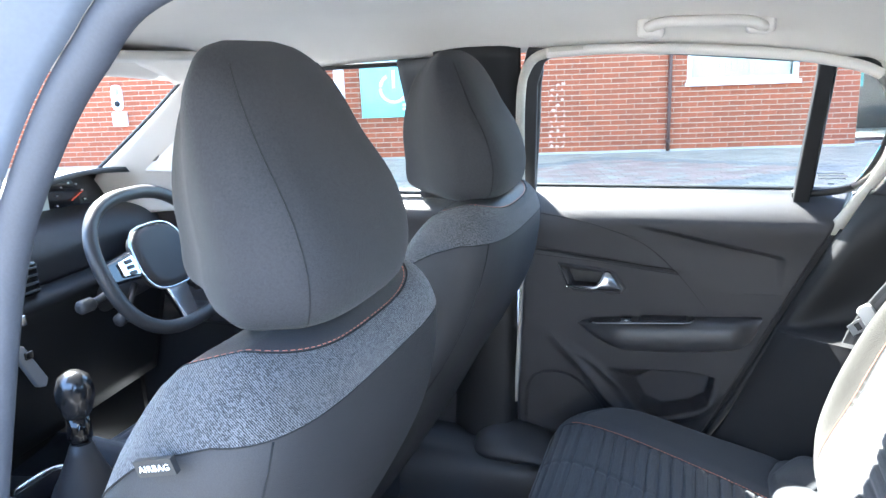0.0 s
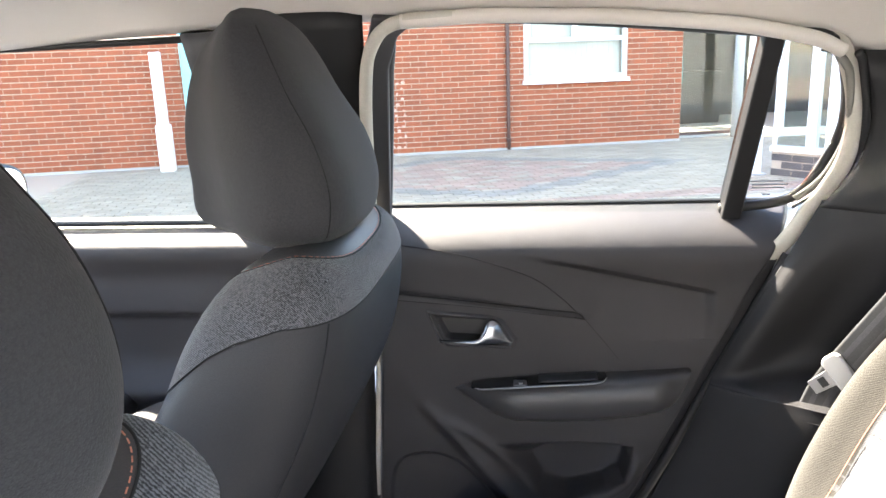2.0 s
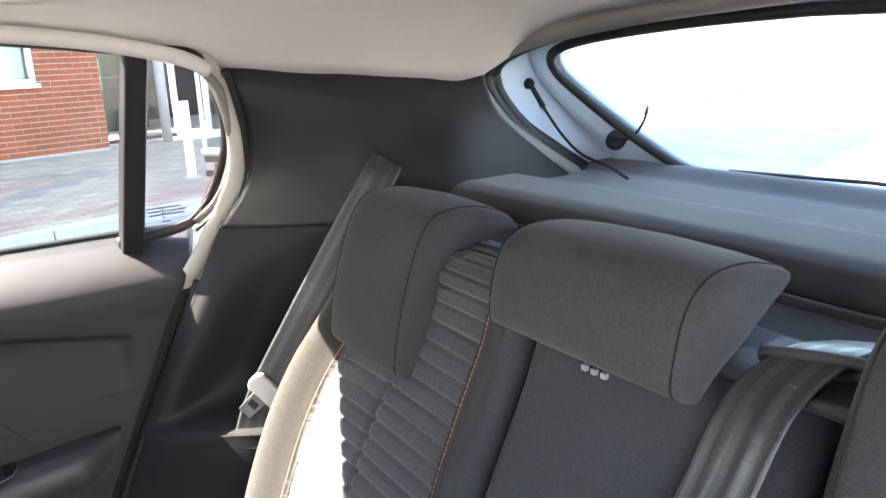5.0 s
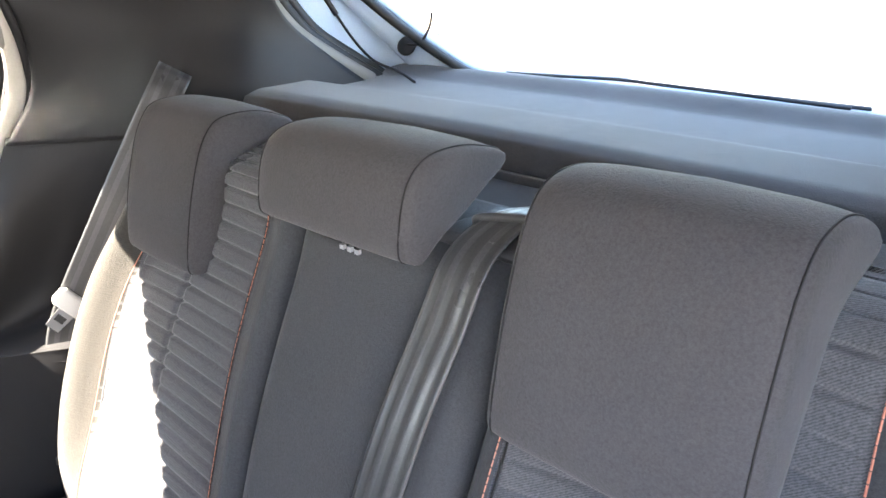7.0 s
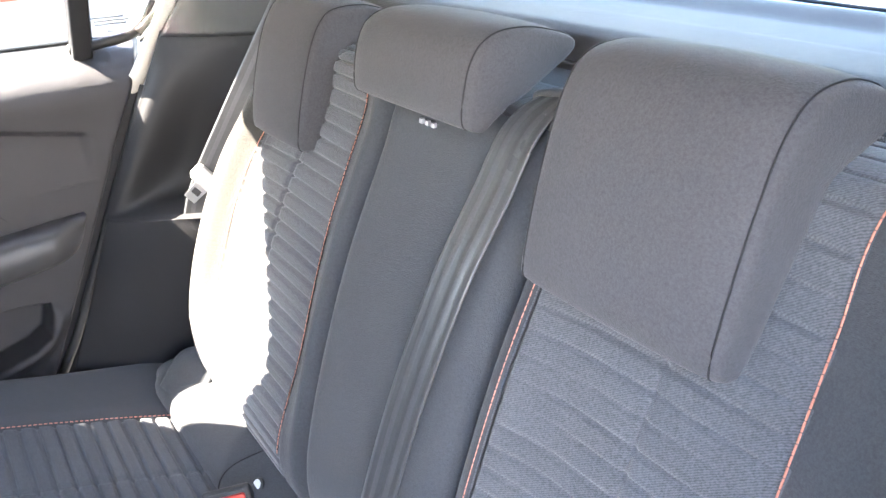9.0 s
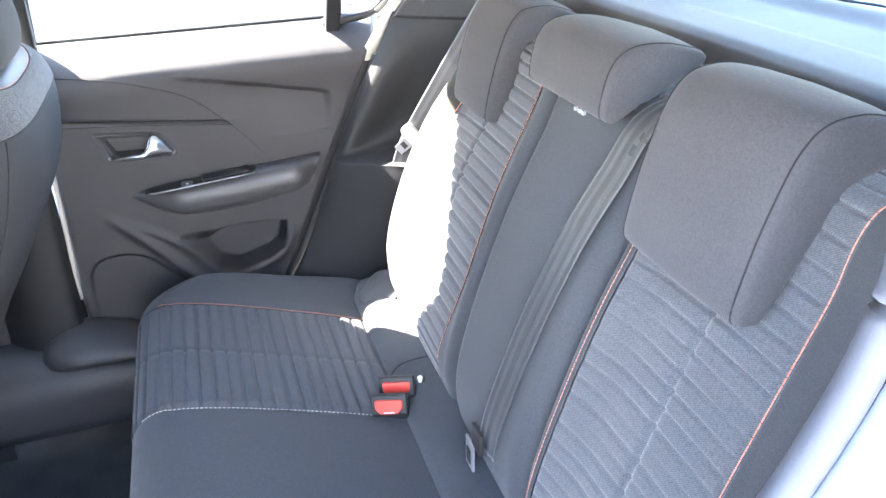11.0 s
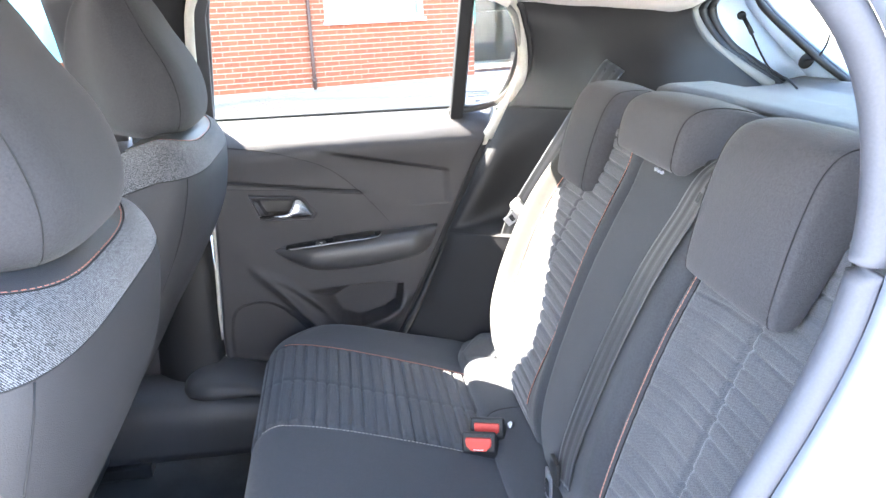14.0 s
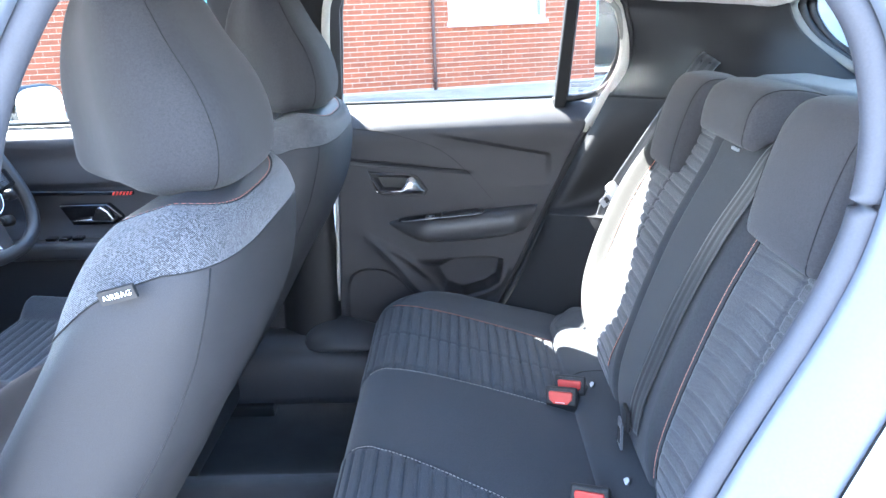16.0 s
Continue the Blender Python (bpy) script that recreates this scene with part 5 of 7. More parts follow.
def cushion(y, v):
    x, z = table(CUSH, v)
    ya = abs(y - MID)
    i, o = panel_edges(x, y - MID)
    s = CARC[int(v * 400)] + (v * 400 % 1) * (CARC[min(400, int(v * 400) + 1)] - CARC[int(v * 400)])
    h = 0.0
    if v > 0.14:
        inside = smooth01(i, i + 0.008, ya) * (1 - smooth01(o - 0.008, o, ya))
        ph = (s / 0.0222) % 1
        h -= inside * (0.0090 * math.exp(-((ph - 0.5) / 0.10) ** 2))
        h -= 0.003 * inside * groove(ya - (i + o) / 2, 0.004)
        h -= 0.005 * groove(ya - i, 0.004) + 0.005 * groove(ya - o, 0.004)
        h += 0.006 * inside
    # rounded shoulders and outer ends
    h -= 0.005 * smooth01(o, o + 0.05, ya)
    end = smooth01(0.47, 0.585, ya)
    x += 0.10 * end ** 2 * (1 - smooth01(0.3, 0.75, v))
    z -= 0.05 * smooth01(0.54, 0.60, ya) ** 2
    # softly dished seats
    h -= 0.006 * math.exp(-((ya - 0.29) / 0.12) ** 2) * smooth01(0.4, 0.6, v)
    nx, nz = -0.3 if v > 0.4 else -0.8, 0.95 if v > 0.4 else 0.6
    return (x + nx * h * 0.3, y, z + h * nz)


seat_pad = surf("cushion", lambda u, v: Vector(cushion(lerp(MID - 0.60, MID + 0.60, u), v)) - BO, 300, 330, CLOTH, bench, 0.0, "dark cloth seat cushion with ribbed panels")
seat_pad.data.materials.append(CUSHION_RIB)
for p in seat_pad.data.polygons:
    i_, o_ = panel_edges(p.center.x + BO.x, p.center.y)
    if i_ < abs(p.center.y) < o_ and p.center.z + BO.z > 0.40:
        p.material_index = 1


def on_cush(sgn, which, x):
    i, o = panel_edges(x, sgn)
    ya = i if which == "i" else o + 0.003
    best = min((abs(table(CUSH, k / 400)[0] - x), k / 400) for k in range(130, 400))[1]
    p = Vector(cushion(MID + sgn * ya, best))
    return p + Vector((-0.0005, 0, 0.0050 if which == "o" else (0.0028 if sgn > 0 else 0.0060))) - BO


for sgn in (-1, 1):
    for which, a, b in (("i", -0.055, 0.31), ("o", -0.03, 0.385)):
        pts = [on_cush(sgn, which, lerp(a, b, k / 40)) for k in range(41)]
        stitches("stitching", pts, ORANGE if which == "o" else PALE_THREAD, bench, 0.0042, 0.0026, 0.0009, "orange and pale stitching")

FACE = [(0.50, 0.425), (0.56, 0.415), (0.62, 0.418), (0.70, 0.438), (0.79, 0.468), (0.86, 0.495), (0.92, 0.523), (0.98, 0.553), (1.020, 0.570), (1.042, 0.592), (1.050, 0.625), (1.050, 0.665)]
FACE_P = [(k / (len(FACE) - 1), z, x) for k, (z, x) in enumerate(FACE)]
BARC = [0.0]
for _k in range(400):
    _a, _b = table(FACE_P, _k / 400), table(FACE_P, (_k + 1) / 400)
    BARC.append(BARC[-1] + math.hypot(_b[0] - _a[0], _b[1] - _a[1]))


def back_point(y, v, y0, y1, ribs=None, bolster=0.0, side=1, shrink=0.0):
    z, x = table(FACE_P, v)
    if ribs and side < 0:
        z += 0.020 * smooth01(0.62, 0.82, v)
    s = BARC[min(400, int(v * 400))]
    if ribs:
        dish = smooth01(y0, y0 + 0.085, y) * (1 - smooth01(y1 - 0.10, y1, y)) if True else 0
        x += (0.034 if side > 0 else 0.014) * dish * smooth01(0.05, 0.30, v) * (1 - 0.6 * smooth01(0.65, 0.85, v))
    e0, e1 = (y - y0) / 0.03, (y1 - y) / (0.03 if not bolster else 0.055)
    h = 0.0
    for e in (e0, e1) if side > 0 else ((y - y0) / (0.055 if bolster else 0.03), (y1 - y) / 0.03):
        if e < 1:
            h -= 0.034 * (1 - math.sqrt(max(0, 1 - (1 - max(e, 0)) ** 2)))
    if ribs:
        r0, r1 = ribs
        if side > 0:
            r0, r1 = table(FAR_IN, v)[0], min(r1, y1 - 0.075)
        else:
            r0 = table(NEAR_OUT, v)[0]
        inside = smooth01(r0, r0 + 0.008, y) * (1 - smooth01(r1 - 0.008, r1, y))
        mid = lerp(r0, r1, 0.55 if side > 0 else 0.45)
        ph = ((s + 0.02 * abs(y - mid)) / 0.0215) % 1
        h -= inside * (0.0060 * math.exp(-((ph - 0.5) / 0.10) ** 2) if side > 0 else 0.0036 * math.exp(-((ph - 0.5) / 0.08) ** 2))
        h -= 0.004 * inside * groove(y - mid, 0.0035)
        h -= 0.004 * (groove(y - r0, 0.003) + groove(y - r1, 0.003))
        out = smooth01(r1, r1 + 0.05, y) if side > 0 else 1 - smooth01(r0 - 0.05, r0, y)
        h += bolster * out * smooth01(0.05, 0.3, v)
    return Vector((x - h * 0.93, y, z + h * 0.35))


NEAR_OUT = [(0, -0.425), (0.30, -0.424), (0.45, -0.422), (0.545, -0.418), (0.636, -0.413), (0.727, -0.411), (0.82, -0.414), (0.9, -0.421), (1, -0.44)]
FAR_IN = [(0, 0.165), (0.60, 0.170), (0.70, 0.168), (0.78, 0.152), (0.86, 0.125), (1, 0.100)]
OUT_EDGE = [(0.0, 0.528), (0.18, 0.522), (0.36, 0.505), (0.50, 0.478), (0.60, 0.448), (0.70, 0.428), (1.0, 0.415)]


def edges(y0, y1, side, v):
    """The section's sides at v: the outer one draws in towards the top."""
    if side > 0 and y1 > 0.5:
        return y0, table(OUT_EDGE, v)[0]
    return y0, y1


FACE_V = [(k / 60, table(FACE_P, k / 60)[0]) for k in range(61)]


def backrest(name, y0, y1, label, mat_, ribs=None, bolster=0.0, side=1, nu=120, nv=330):
    o = surf(name, lambda u, v: (lambda e: back_point(lerp(e[0], e[1], u), v, e[0], e[1], ribs, bolster, side))(edges(y0, y1, side if ribs else 0, v)) - BO, nu, nv if ribs else 80, mat_, bench, 0.0, label)
    if ribs:
        # the outer bolster is another cloth; the far one's beige tint is painted sunlight
        o.data.materials.append(BOLSTER_SUN)
        o.data.materials.append(CLOTH)
        for p in o.data.polygons:
            z = p.center.z + BO.z
            if side < 0:
                z -= 0.020 * smooth01(0.985, 1.055, z)
            y = p.center.y + BO.y
            v = min((abs(r[1] - z), r[0]) for r in FACE_V)[1]
            e0, e1 = edges(y0, y1, side, v)
            if (side > 0 and y > min(ribs[1], e1 - 0.075) + 0.003) or (side < 0 and y < table(NEAR_OUT, v)[0] - 0.003):
                p.material_index = 1 if side > 0 else 2
            elif (side > 0 and y < table(FAR_IN, v)[0] - 0.002) or (side < 0 and y > ribs[1] + 0.002):
                p.material_index = 2
    return solid(o, 0.010, offset=1)


FAR = (0.094, 0.575)
FAR_RIB = (0.165, 0.455)
NEAR = (2 * MID - 0.66, -0.168)
NEAR_RIB = (-0.470, -0.198)
CENTRE = (-0.164, 0.090)
backrest("backrest", *FAR, "far backrest with ribbed centre panel", RIB_CLOTH, FAR_RIB, 0.010, 1)
backrest("centre_backrest", *CENTRE, "plain dark cloth centre backrest", CLOTH)
backrest("backrest", *NEAR, "near backrest with ribbed centre panel", RIB_CLOTH, NEAR_RIB, 0.010, -1)
for (y0, y1), ribs, side in ((FAR, FAR_RIB, 1), (NEAR, NEAR_RIB, -1)):
    for k, yy in enumerate(ribs):
        outer = (k == 1) == (side > 0)
        pts, welt = [], []
        for j in range(81):
            v = lerp(0.10, 0.88 if side > 0 else 0.95, j / 80)
            e0, e1 = edges(y0, y1, side, v)
            ye = (min(yy, e1 - 0.075) if side > 0 else table(NEAR_OUT, v)[0]) if outer else (table(FAR_IN, v)[0] if side > 0 else yy)
            if not outer:
                welt.append(back_point(ye + 0.0022 * side, v, e0, e1, ribs, 0.010, side) + Vector((-0.002, 0, 0.0007)) - BO)
            pts.append(back_point(ye + 0.003 * side * (1 if outer else -1), v, e0, e1, ribs, 0.010, side) + Vector((-0.0035, 0, 0.0012)) - BO)
        stitches("stitching", pts, ORANGE if outer else PINK_THREAD, bench, 0.0066 if outer else 0.0050, 0.0008 if outer else 0.0014, 0.0007 if outer else 0.0006, "orange stitching")
        if welt:
            tube("piping", welt, 0.0010, DARK_SEAM, bench, 6, "dark welt beside the stitching")
for yc_, sg in ((0.575, 1), (2 * MID - 0.575, -1)):
    wing = loft("side_wing", [(0.50, 0.50, 0.72, yc_ - MID, 0.035, 3.0), (0.70, 0.53, 0.74, yc_ - MID, 0.045, 3.0), (0.88, 0.585, 0.76, yc_ - MID - 0.012 * sg, 0.045, 3.0), (0.98, 0.63, 0.77, yc_ - MID - 0.03 * sg, 0.04, 2.8), (1.02, 0.66, 0.76, yc_ - MID - 0.04 * sg, 0.02, 2.4)], 20, 32, CLOTH_SIDE, bench, "dark side wing of the rear backrest")
    wing.location = (-BO.x, 0, -BO.z)
for ya, yb in ((NEAR[0] + 0.06, NEAR[1]), (CENTRE[0], CENTRE[1]), (FAR[0], 0.42)):
    top_ = 1.066 if yb < -0.1 else 1.049
    box("rear_shell", (0.655 - 0.2, ya - MID, 0.60 - 0.26), (0.735 - 0.2, yb - MID, top_ - 0.26), CLOTH_SIDE, bench, 0.012, "dark rear shell of the backrest")
def low_roll(u, v):
    a = 2 * math.pi * u
    c, sn = sup(a, 3.0)
    y = lerp(MID - 0.50, MID + 0.50, v)
    e = min(v, 1 - v)
    k = 0.75 + 0.25 * smooth01(0, 0.05, e)
    return Vector((0.405 + 0.060 * c * k, y, 0.478 + 0.040 * sn * k)) - BO


surf("lower_roll", low_roll, 28, 60, CLOTH, bench, 0, "padded roll between cushion and backrest", True)
for yy in (0.215, -0.175):
    tube("roll_seam", [low_roll(k / 40, (yy + (0.02 if yy > 0 else -0.02) * math.sin(math.pi * k / 20) - MID + 0.50) / 1.0) + Vector((-0.0003, 0, 0.0003)) for k in range(5, 21)], 0.0009, DARK_SEAM, bench, 6)
for yy in (0.177, -0.136):
    tag = lathe("anchor_tag", [(0.0105, 0), (0.0105, 0.002), (0.009, 0.003)], Vector((0.389, yy, 0.5155)) - BO, (-0.75, 0, 0.66), RUBBER, bench, 22, "small round anchor tag")
    lathe("anchor_ring", [(0.0075, 0), (0.0075, 0.0045), (0.0045, 0.0047)], Vector((0.389, yy, 0.5155)) - BO, (-0.75, 0, 0.66), WHITE_INK, tag, 20)
corner_pad = patch("corner_pad", [[(0.452, 0.548, 0.520), (0.400, 0.530, 0.535), (0.350, 0.490, 0.512)], [(0.444, 0.500, 0.545), (0.396, 0.478, 0.536), (0.356, 0.458, 0.508)],
                                   [(0.436, 0.448, 0.540), (0.404, 0.432, 0.505), (0.376, 0.424, 0.470)]], 14, 14, CLOTH, bench, 0.012, "dark cloth pad in the corner of cushion and backrest")
corner_pad.data.transform(Matrix.Translation(-BO))
for k, yy in enumerate((0.013, 0.003, -0.007)):
    box("label", (0.5635 - 0.2, yy - MID - 0.0024, 1.0145 - 0.26), (0.5675 - 0.2, yy - MID + 0.0024, 1.0190 - 0.26), GREY_INK, bench)


# rear headrests
def rear_head(y0, y1, outer, inner, flare, label):
    """A padded headrest: slices from its lower tip up and over the top, each a rounded rectangle between the outer and the inner line."""
    yc, w = (y0 + y1) / 2, (y1 - y0) / 2
    h = thing("rear_headrest", label, "headrest", (0.6, yc, 1.04), "rear headrests")
    n, m = 56, 64
    ko = [(i / (len(outer) - 1), *p) for i, p in enumerate(outer)]
    ki = [(i / (len(inner) - 1), *p) for i, p in enumerate(inner)]

    def section(s, a):
        """A point of slice s at angle a: 0 on the outer line, pi on the inner one."""
        s = 0.5 - 0.5 * math.cos(math.pi * s)
        F, B = Vector(table(ko, s)), Vector(table(ki, s))
        c, sn = sup(a, 9.0 if math.cos(a) > 0 else 5.0)
        q = 0.5 - 0.5 * c
        half = w + flare * smooth01(0.45, 1.0, s) * (0.4 + 0.6 * q)
        # the ends draw in softly
        half -= 0.020 * (1 - math.sqrt(max(0.0, 1 - (1 - min(1.0, s / 0.05)) ** 2))) + 0.014 * (1 - math.sqrt(max(0.0, 1 - (1 - min(1.0, (1 - s) / 0.06)) ** 2)))
        crown = 0.006 * (1 - sn * sn) * (1 if c > 0 else 0) * smooth01(0.0, 0.2, s)
        d = (F - B).normalized() if (F - B).length > 1e-6 else Vector((0, 1))
        p = F.lerp(B, q) + d * crown
        return (p.x - 0.6, sn * half + 0.004 * math.copysign(1, sn) * math.sin(math.pi * q) * abs(sn) ** 4, p.y - 1.04)
    surf("pad", lambda u, v: section(v, 2 * math.pi * u), m, n, HEAD_CLOTH, h, 0, "", True)
    pad = [o for o in h.children if o.name.startswith("pad")][0]
    bm = bmesh.new()
    bm.from_mesh(pad.data)
    bmesh.ops.holes_fill(bm, edges=[e for e in bm.edges if e.is_boundary])
    bm.to_mesh(pad.data)
    bm.free()
    for sgn in (-1, 1):
        line = [Vector(section(0.06 + 0.90 * k / 50, sgn * radians(47))) for k in range(51)]
        tube("seam", [q + Vector((-0.0002, sgn * 0.0002, 0.0002)) for q in line], 0.0008, DARK_SEAM, h, 6)
    for sgn in (-1, 1):
        tube("post", [(0.03, sgn * w * 0.5, 0.02), (0.045, sgn * w * 0.5, -0.04)], 0.005, CHROME, h, 10)
    return h


OUTER_F = [(0.552, 0.921), (0.541, 0.932), (0.552, 0.990), (0.570, 1.047), (0.586, 1.078), (0.606, 1.094), (0.648, 1.095), (0.684, 1.083), (0.697, 1.073)]
OUTER_B = [(0.562, 0.921), (0.580, 0.938), (0.602, 0.988), (0.616, 1.018), (0.626, 1.033), (0.640, 1.044), (0.660, 1.054), (0.680, 1.060), (0.693, 1.066)]
NEAR_F = [(0.524, 0.945), (0.512, 0.955), (0.522, 1.014), (0.538, 1.070), (0.552, 1.100), (0.572, 1.117), (0.606, 1.120), (0.640, 1.111), (0.654, 1.100)]
NEAR_B = [(0.532, 0.944), (0.556, 0.960), (0.584, 1.004), (0.604, 1.032), (0.614, 1.044), (0.626, 1.054), (0.640, 1.063), (0.651, 1.074), (0.656, 1.089)]
MID_F = [(0.550, 1.031), (0.540, 1.041), (0.543, 1.072), (0.550, 1.094), (0.562, 1.108), (0.584, 1.115), (0.620, 1.113), (0.658, 1.103), (0.676, 1.094)]
MID_B = [(0.556, 1.030), (0.572, 1.033), (0.588, 1.037), (0.602, 1.041), (0.618, 1.047), (0.636, 1.054), (0.655, 1.063), (0.671, 1.073), (0.679, 1.085)]
rear_head(0.262, 0.420, OUTER_F, OUTER_B, 0.026, "dark cloth outer headrest folded over the far backrest")
rear_head(-0.376, -0.194, NEAR_F, NEAR_B, 0.004, "dark cloth outer headrest folded over the near backrest")
rear_head(-0.092, 0.106, MID_F, MID_B, -0.016, "low dark cloth centre headrest")


# ---- belts ----
def ribbon(name, rows, width, material, parent, thick=0.0014, label="", ridge=0.0006):
    """A strap through rows of (x, y, z, wx, wy, wz): places and the way across."""
    k = [(i, *r) for i, r in enumerate(rows)]
    n = (len(rows) - 1) * 10
    L = []
    for i in range(n + 1):
        r = table(k, i / 10)
        w = Vector(r[3:]).normalized() * width / 2
        L.append((Vector(r[:3]), w))
    cols = 13

    def f(u, v):
        p, w = L[int(round(v * n))]
        nn = ridge * math.cos(u * math.pi * 6)
        return p + w * (u * 2 - 1) + Vector((-nn, 0, nn * 0.3))
    o = surf(name, f, cols, n, material, parent, 0, label)
    o.data.materials.append(BELT_BAND)
    for k, p in enumerate(o.data.polygons):
        p.material_index = 1 if k % cols in (0, 3, 4, 8, 9, 12) else 0
    return solid(o, thick, offset=0)


belt_mid = thing("centre_seat_belt", "grey centre seat belt lying across the backrest", "seat belt", (0.5, -0.08, 0.9))
O = Vector((0.5, -0.08, 0.9))
rows = [(0.67, -0.150, 1.062, -0.1, 1, -0.2), (0.62, -0.142, 1.066, -0.1, 1, -0.15), (0.578, -0.130, 1.042, -0.05, 1, -0.1), (0.548, -0.122, 0.985, -0.1, 1, -0.1), (0.510, -0.112, 0.91, -0.12, 1, -0.1), (0.470, -0.102, 0.81, -0.12, 1, -0.1), (0.440, -0.095, 0.72, -0.12, 1, -0.1), (0.417, -0.090, 0.64, -0.1, 1, -0.1), (0.412, -0.078, 0.575, -0.1, 1, -0.1)]
ribbon("strap", [tuple(Vector(r[:3]) - O + Vector((-0.004, 0, 0.0))) + r[3:] for r in rows], 0.047, BELT, belt_mid)
box("guide_plate", (0.085, -0.13, 0.138), (0.165, 0.0, 0.150), PLASTIC, belt_mid, 0.007, "dark plastic belt guide plate")
box("guide_slot", (0.128, -0.118, 0.147), (0.158, -0.012, 0.1525), RUBBER, belt_mid, 0.002, "dark slot that the belt comes out of")
lathe("belt_button", [(0.006, 0), (0.006, 0.002), (0.003, 0.003)], (0.088, -0.062, 0.152), (-0.5, 0, 1), COLLAR_GREY, belt_mid, 14)
box("anchor_tongue", (-0.104, -0.002, -0.328), (-0.097, 0.030, -0.290), RUBBER, belt_mid, 0.002, "black belt anchor")
anchor = box("anchor_blade", (-0.106, 0.020, -0.376), (-0.102, 0.048, -0.325), SATIN_GREY, belt_mid, 0.0015, "steel anchor blade")
box("blade_slot", (-0.1075, 0.027, -0.366), (-0.1050, 0.041, -0.340), RUBBER, anchor, 0.001)
# arched loop that the strap runs through
gc, gw, gu = Vector((0.612, -0.141, 1.060)) - O, Vector((-0.1, 1, -0.15)).normalized(), Vector((-0.55, 0.0, 0.83)).normalized()
ring_ = []
for k in range(48):
    c_, s_ = sup(2 * math.pi * k / 48, 3.2)
    ring_.append(gc + gw * 0.034 * c_ + gu * 0.007 * s_)
tube("guide_loop", ring_, 0.0042, PLASTIC, belt_mid, 12, "smooth dark belt guide loop", True)

belt_far = thing("outer_seat_belt", "grey outer seat belt hanging from the corner trim", "seat belt", (0.55, 0.55, 0.9))
O = Vector((0.55, 0.55, 0.9))
FACE_UP = (0.72, -0.50, -0.46)
rows = [(0.700, 0.522, 1.118) + FACE_UP, (0.664, 0.486, 1.100) + FACE_UP, (0.606, 0.508, 1.00) + FACE_UP, (0.550, 0.530, 0.90) + FACE_UP, (0.503, 0.550, 0.812) + FACE_UP, (0.482, 0.566, 0.75, 0.74, -0.58, -0.3), (0.466, 0.572, 0.66, 0.78, -0.6, -0.1), (0.455, 0.565, 0.56, 0.8, -0.6, 0)]
ribbon("strap", [tuple(Vector(r[:3]) - O) + r[3:] for r in rows], 0.046, BELT, belt_far, ridge=0.0001)
across = Vector(FACE_UP).normalized()
down = (Vector((0.482, 0.566, 0.75)) - Vector((0.55, 0.53, 0.90))).normalized()
out = across.cross(down).normalized()
if out.y > 0:
    out = -out
down = (out.cross(across)).normalized()
down = down if down.z < 0 else -down
tilt = (across * 0.94 + down * 0.34).normalized()
drop_ = (down - tilt * down.dot(tilt)).normalized()
lie = Matrix((tilt, drop_, out)).transposed().to_4x4()
lie.translation = Vector((0.503, 0.550, 0.812)) + out * 0.006 - O
ton = slab("tongue", [(-0.033, -0.014), (-0.026, -0.020), (0.026, -0.020), (0.033, -0.014), (0.033, 0.006), (0.026, 0.014), (-0.026, 0.014), (-0.033, 0.006)], "z", -0.004, 0.008, LATCH_GREY, belt_far, 0.004, "pale grey belt tongue")
bl = slab("blade", [(-0.014, 0.012), (0.014, 0.012), (0.012, 0.052), (-0.012, 0.052)], "z", -0.0012, 0.0016, STEEL, belt_far, 0.001, "steel belt blade")
slot = slab("blade_slot", [(-0.008, 0.024), (0.008, 0.024), (0.008, 0.036), (-0.008, 0.036)], "z", 0.0012, 0.0022, RUBBER, bl)
for q in (ton, bl):
    q.matrix_local = lie @ Matrix.Scale(0.85, 4)


def buckle(at, label, lean_x=-0.22):
    b = thing("belt_buckle", label, "belt buckle", at, "belt buckles")
    up = Vector((lean_x, -0.42, 0.87)).normalized()
    w = Vector((0.92, -0.36, 0.08))
    w = (w - up * w.dot(up)).normalized()
    b.rotation_euler = Matrix((w, up.cross(w), up)).transposed().to_euler()
    slab("case", [(-0.015, -0.070), (0.015, -0.070), (0.015, 0.015), (0.008, 0.018), (-0.015, -0.004)], "x", -0.030, 0.030, RUBBER, b, 0.004)
    # red button lying on the slanting face
    ax, dn = Vector((1, 0, 0)), Vector((0, -0.023, -0.022)).normalized()
    lie_ = Matrix((ax, -dn, ax.cross(-dn))).transposed().to_4x4()
    lie_.translation = Vector((0, -0.0035, 0.007)) + ax.cross(-dn) * 0.0005
    btn = slab("button", [(-0.022, 0.009), (0.022, 0.009), (0.023, 0.004), (0.022, -0.006), (0.013, -0.015), (-0.013, -0.015), (-0.022, -0.006), (-0.023, 0.004)], "z", -0.002, 0.0035, RED, b, 0.002, "red release button")
    slot_ = slab("slot", [(-0.021, 0.0105), (0.021, 0.0105), (0.021, 0.0145), (-0.021, 0.0145)], "z", -0.002, 0.0012, RUBBER, b)
    mark_ = slab("press_mark", [(-0.009, -0.0125), (0.009, -0.0125), (0.009, -0.0110), (-0.009, -0.0110)], "z", 0.0034, 0.0040, WHITE_INK, b)
    for q_ in (btn, slot_, mark_):
        q_.matrix_local = lie_
    return b


buckle((0.322, 0.130, 0.520), "black belt buckle with red button on the seat")
buckle((0.343, 0.160, 0.528), "black belt buckle with red button behind another buckle")
buckle((0.324, -0.176, 0.520), "black belt buckle with red button on the near seat")

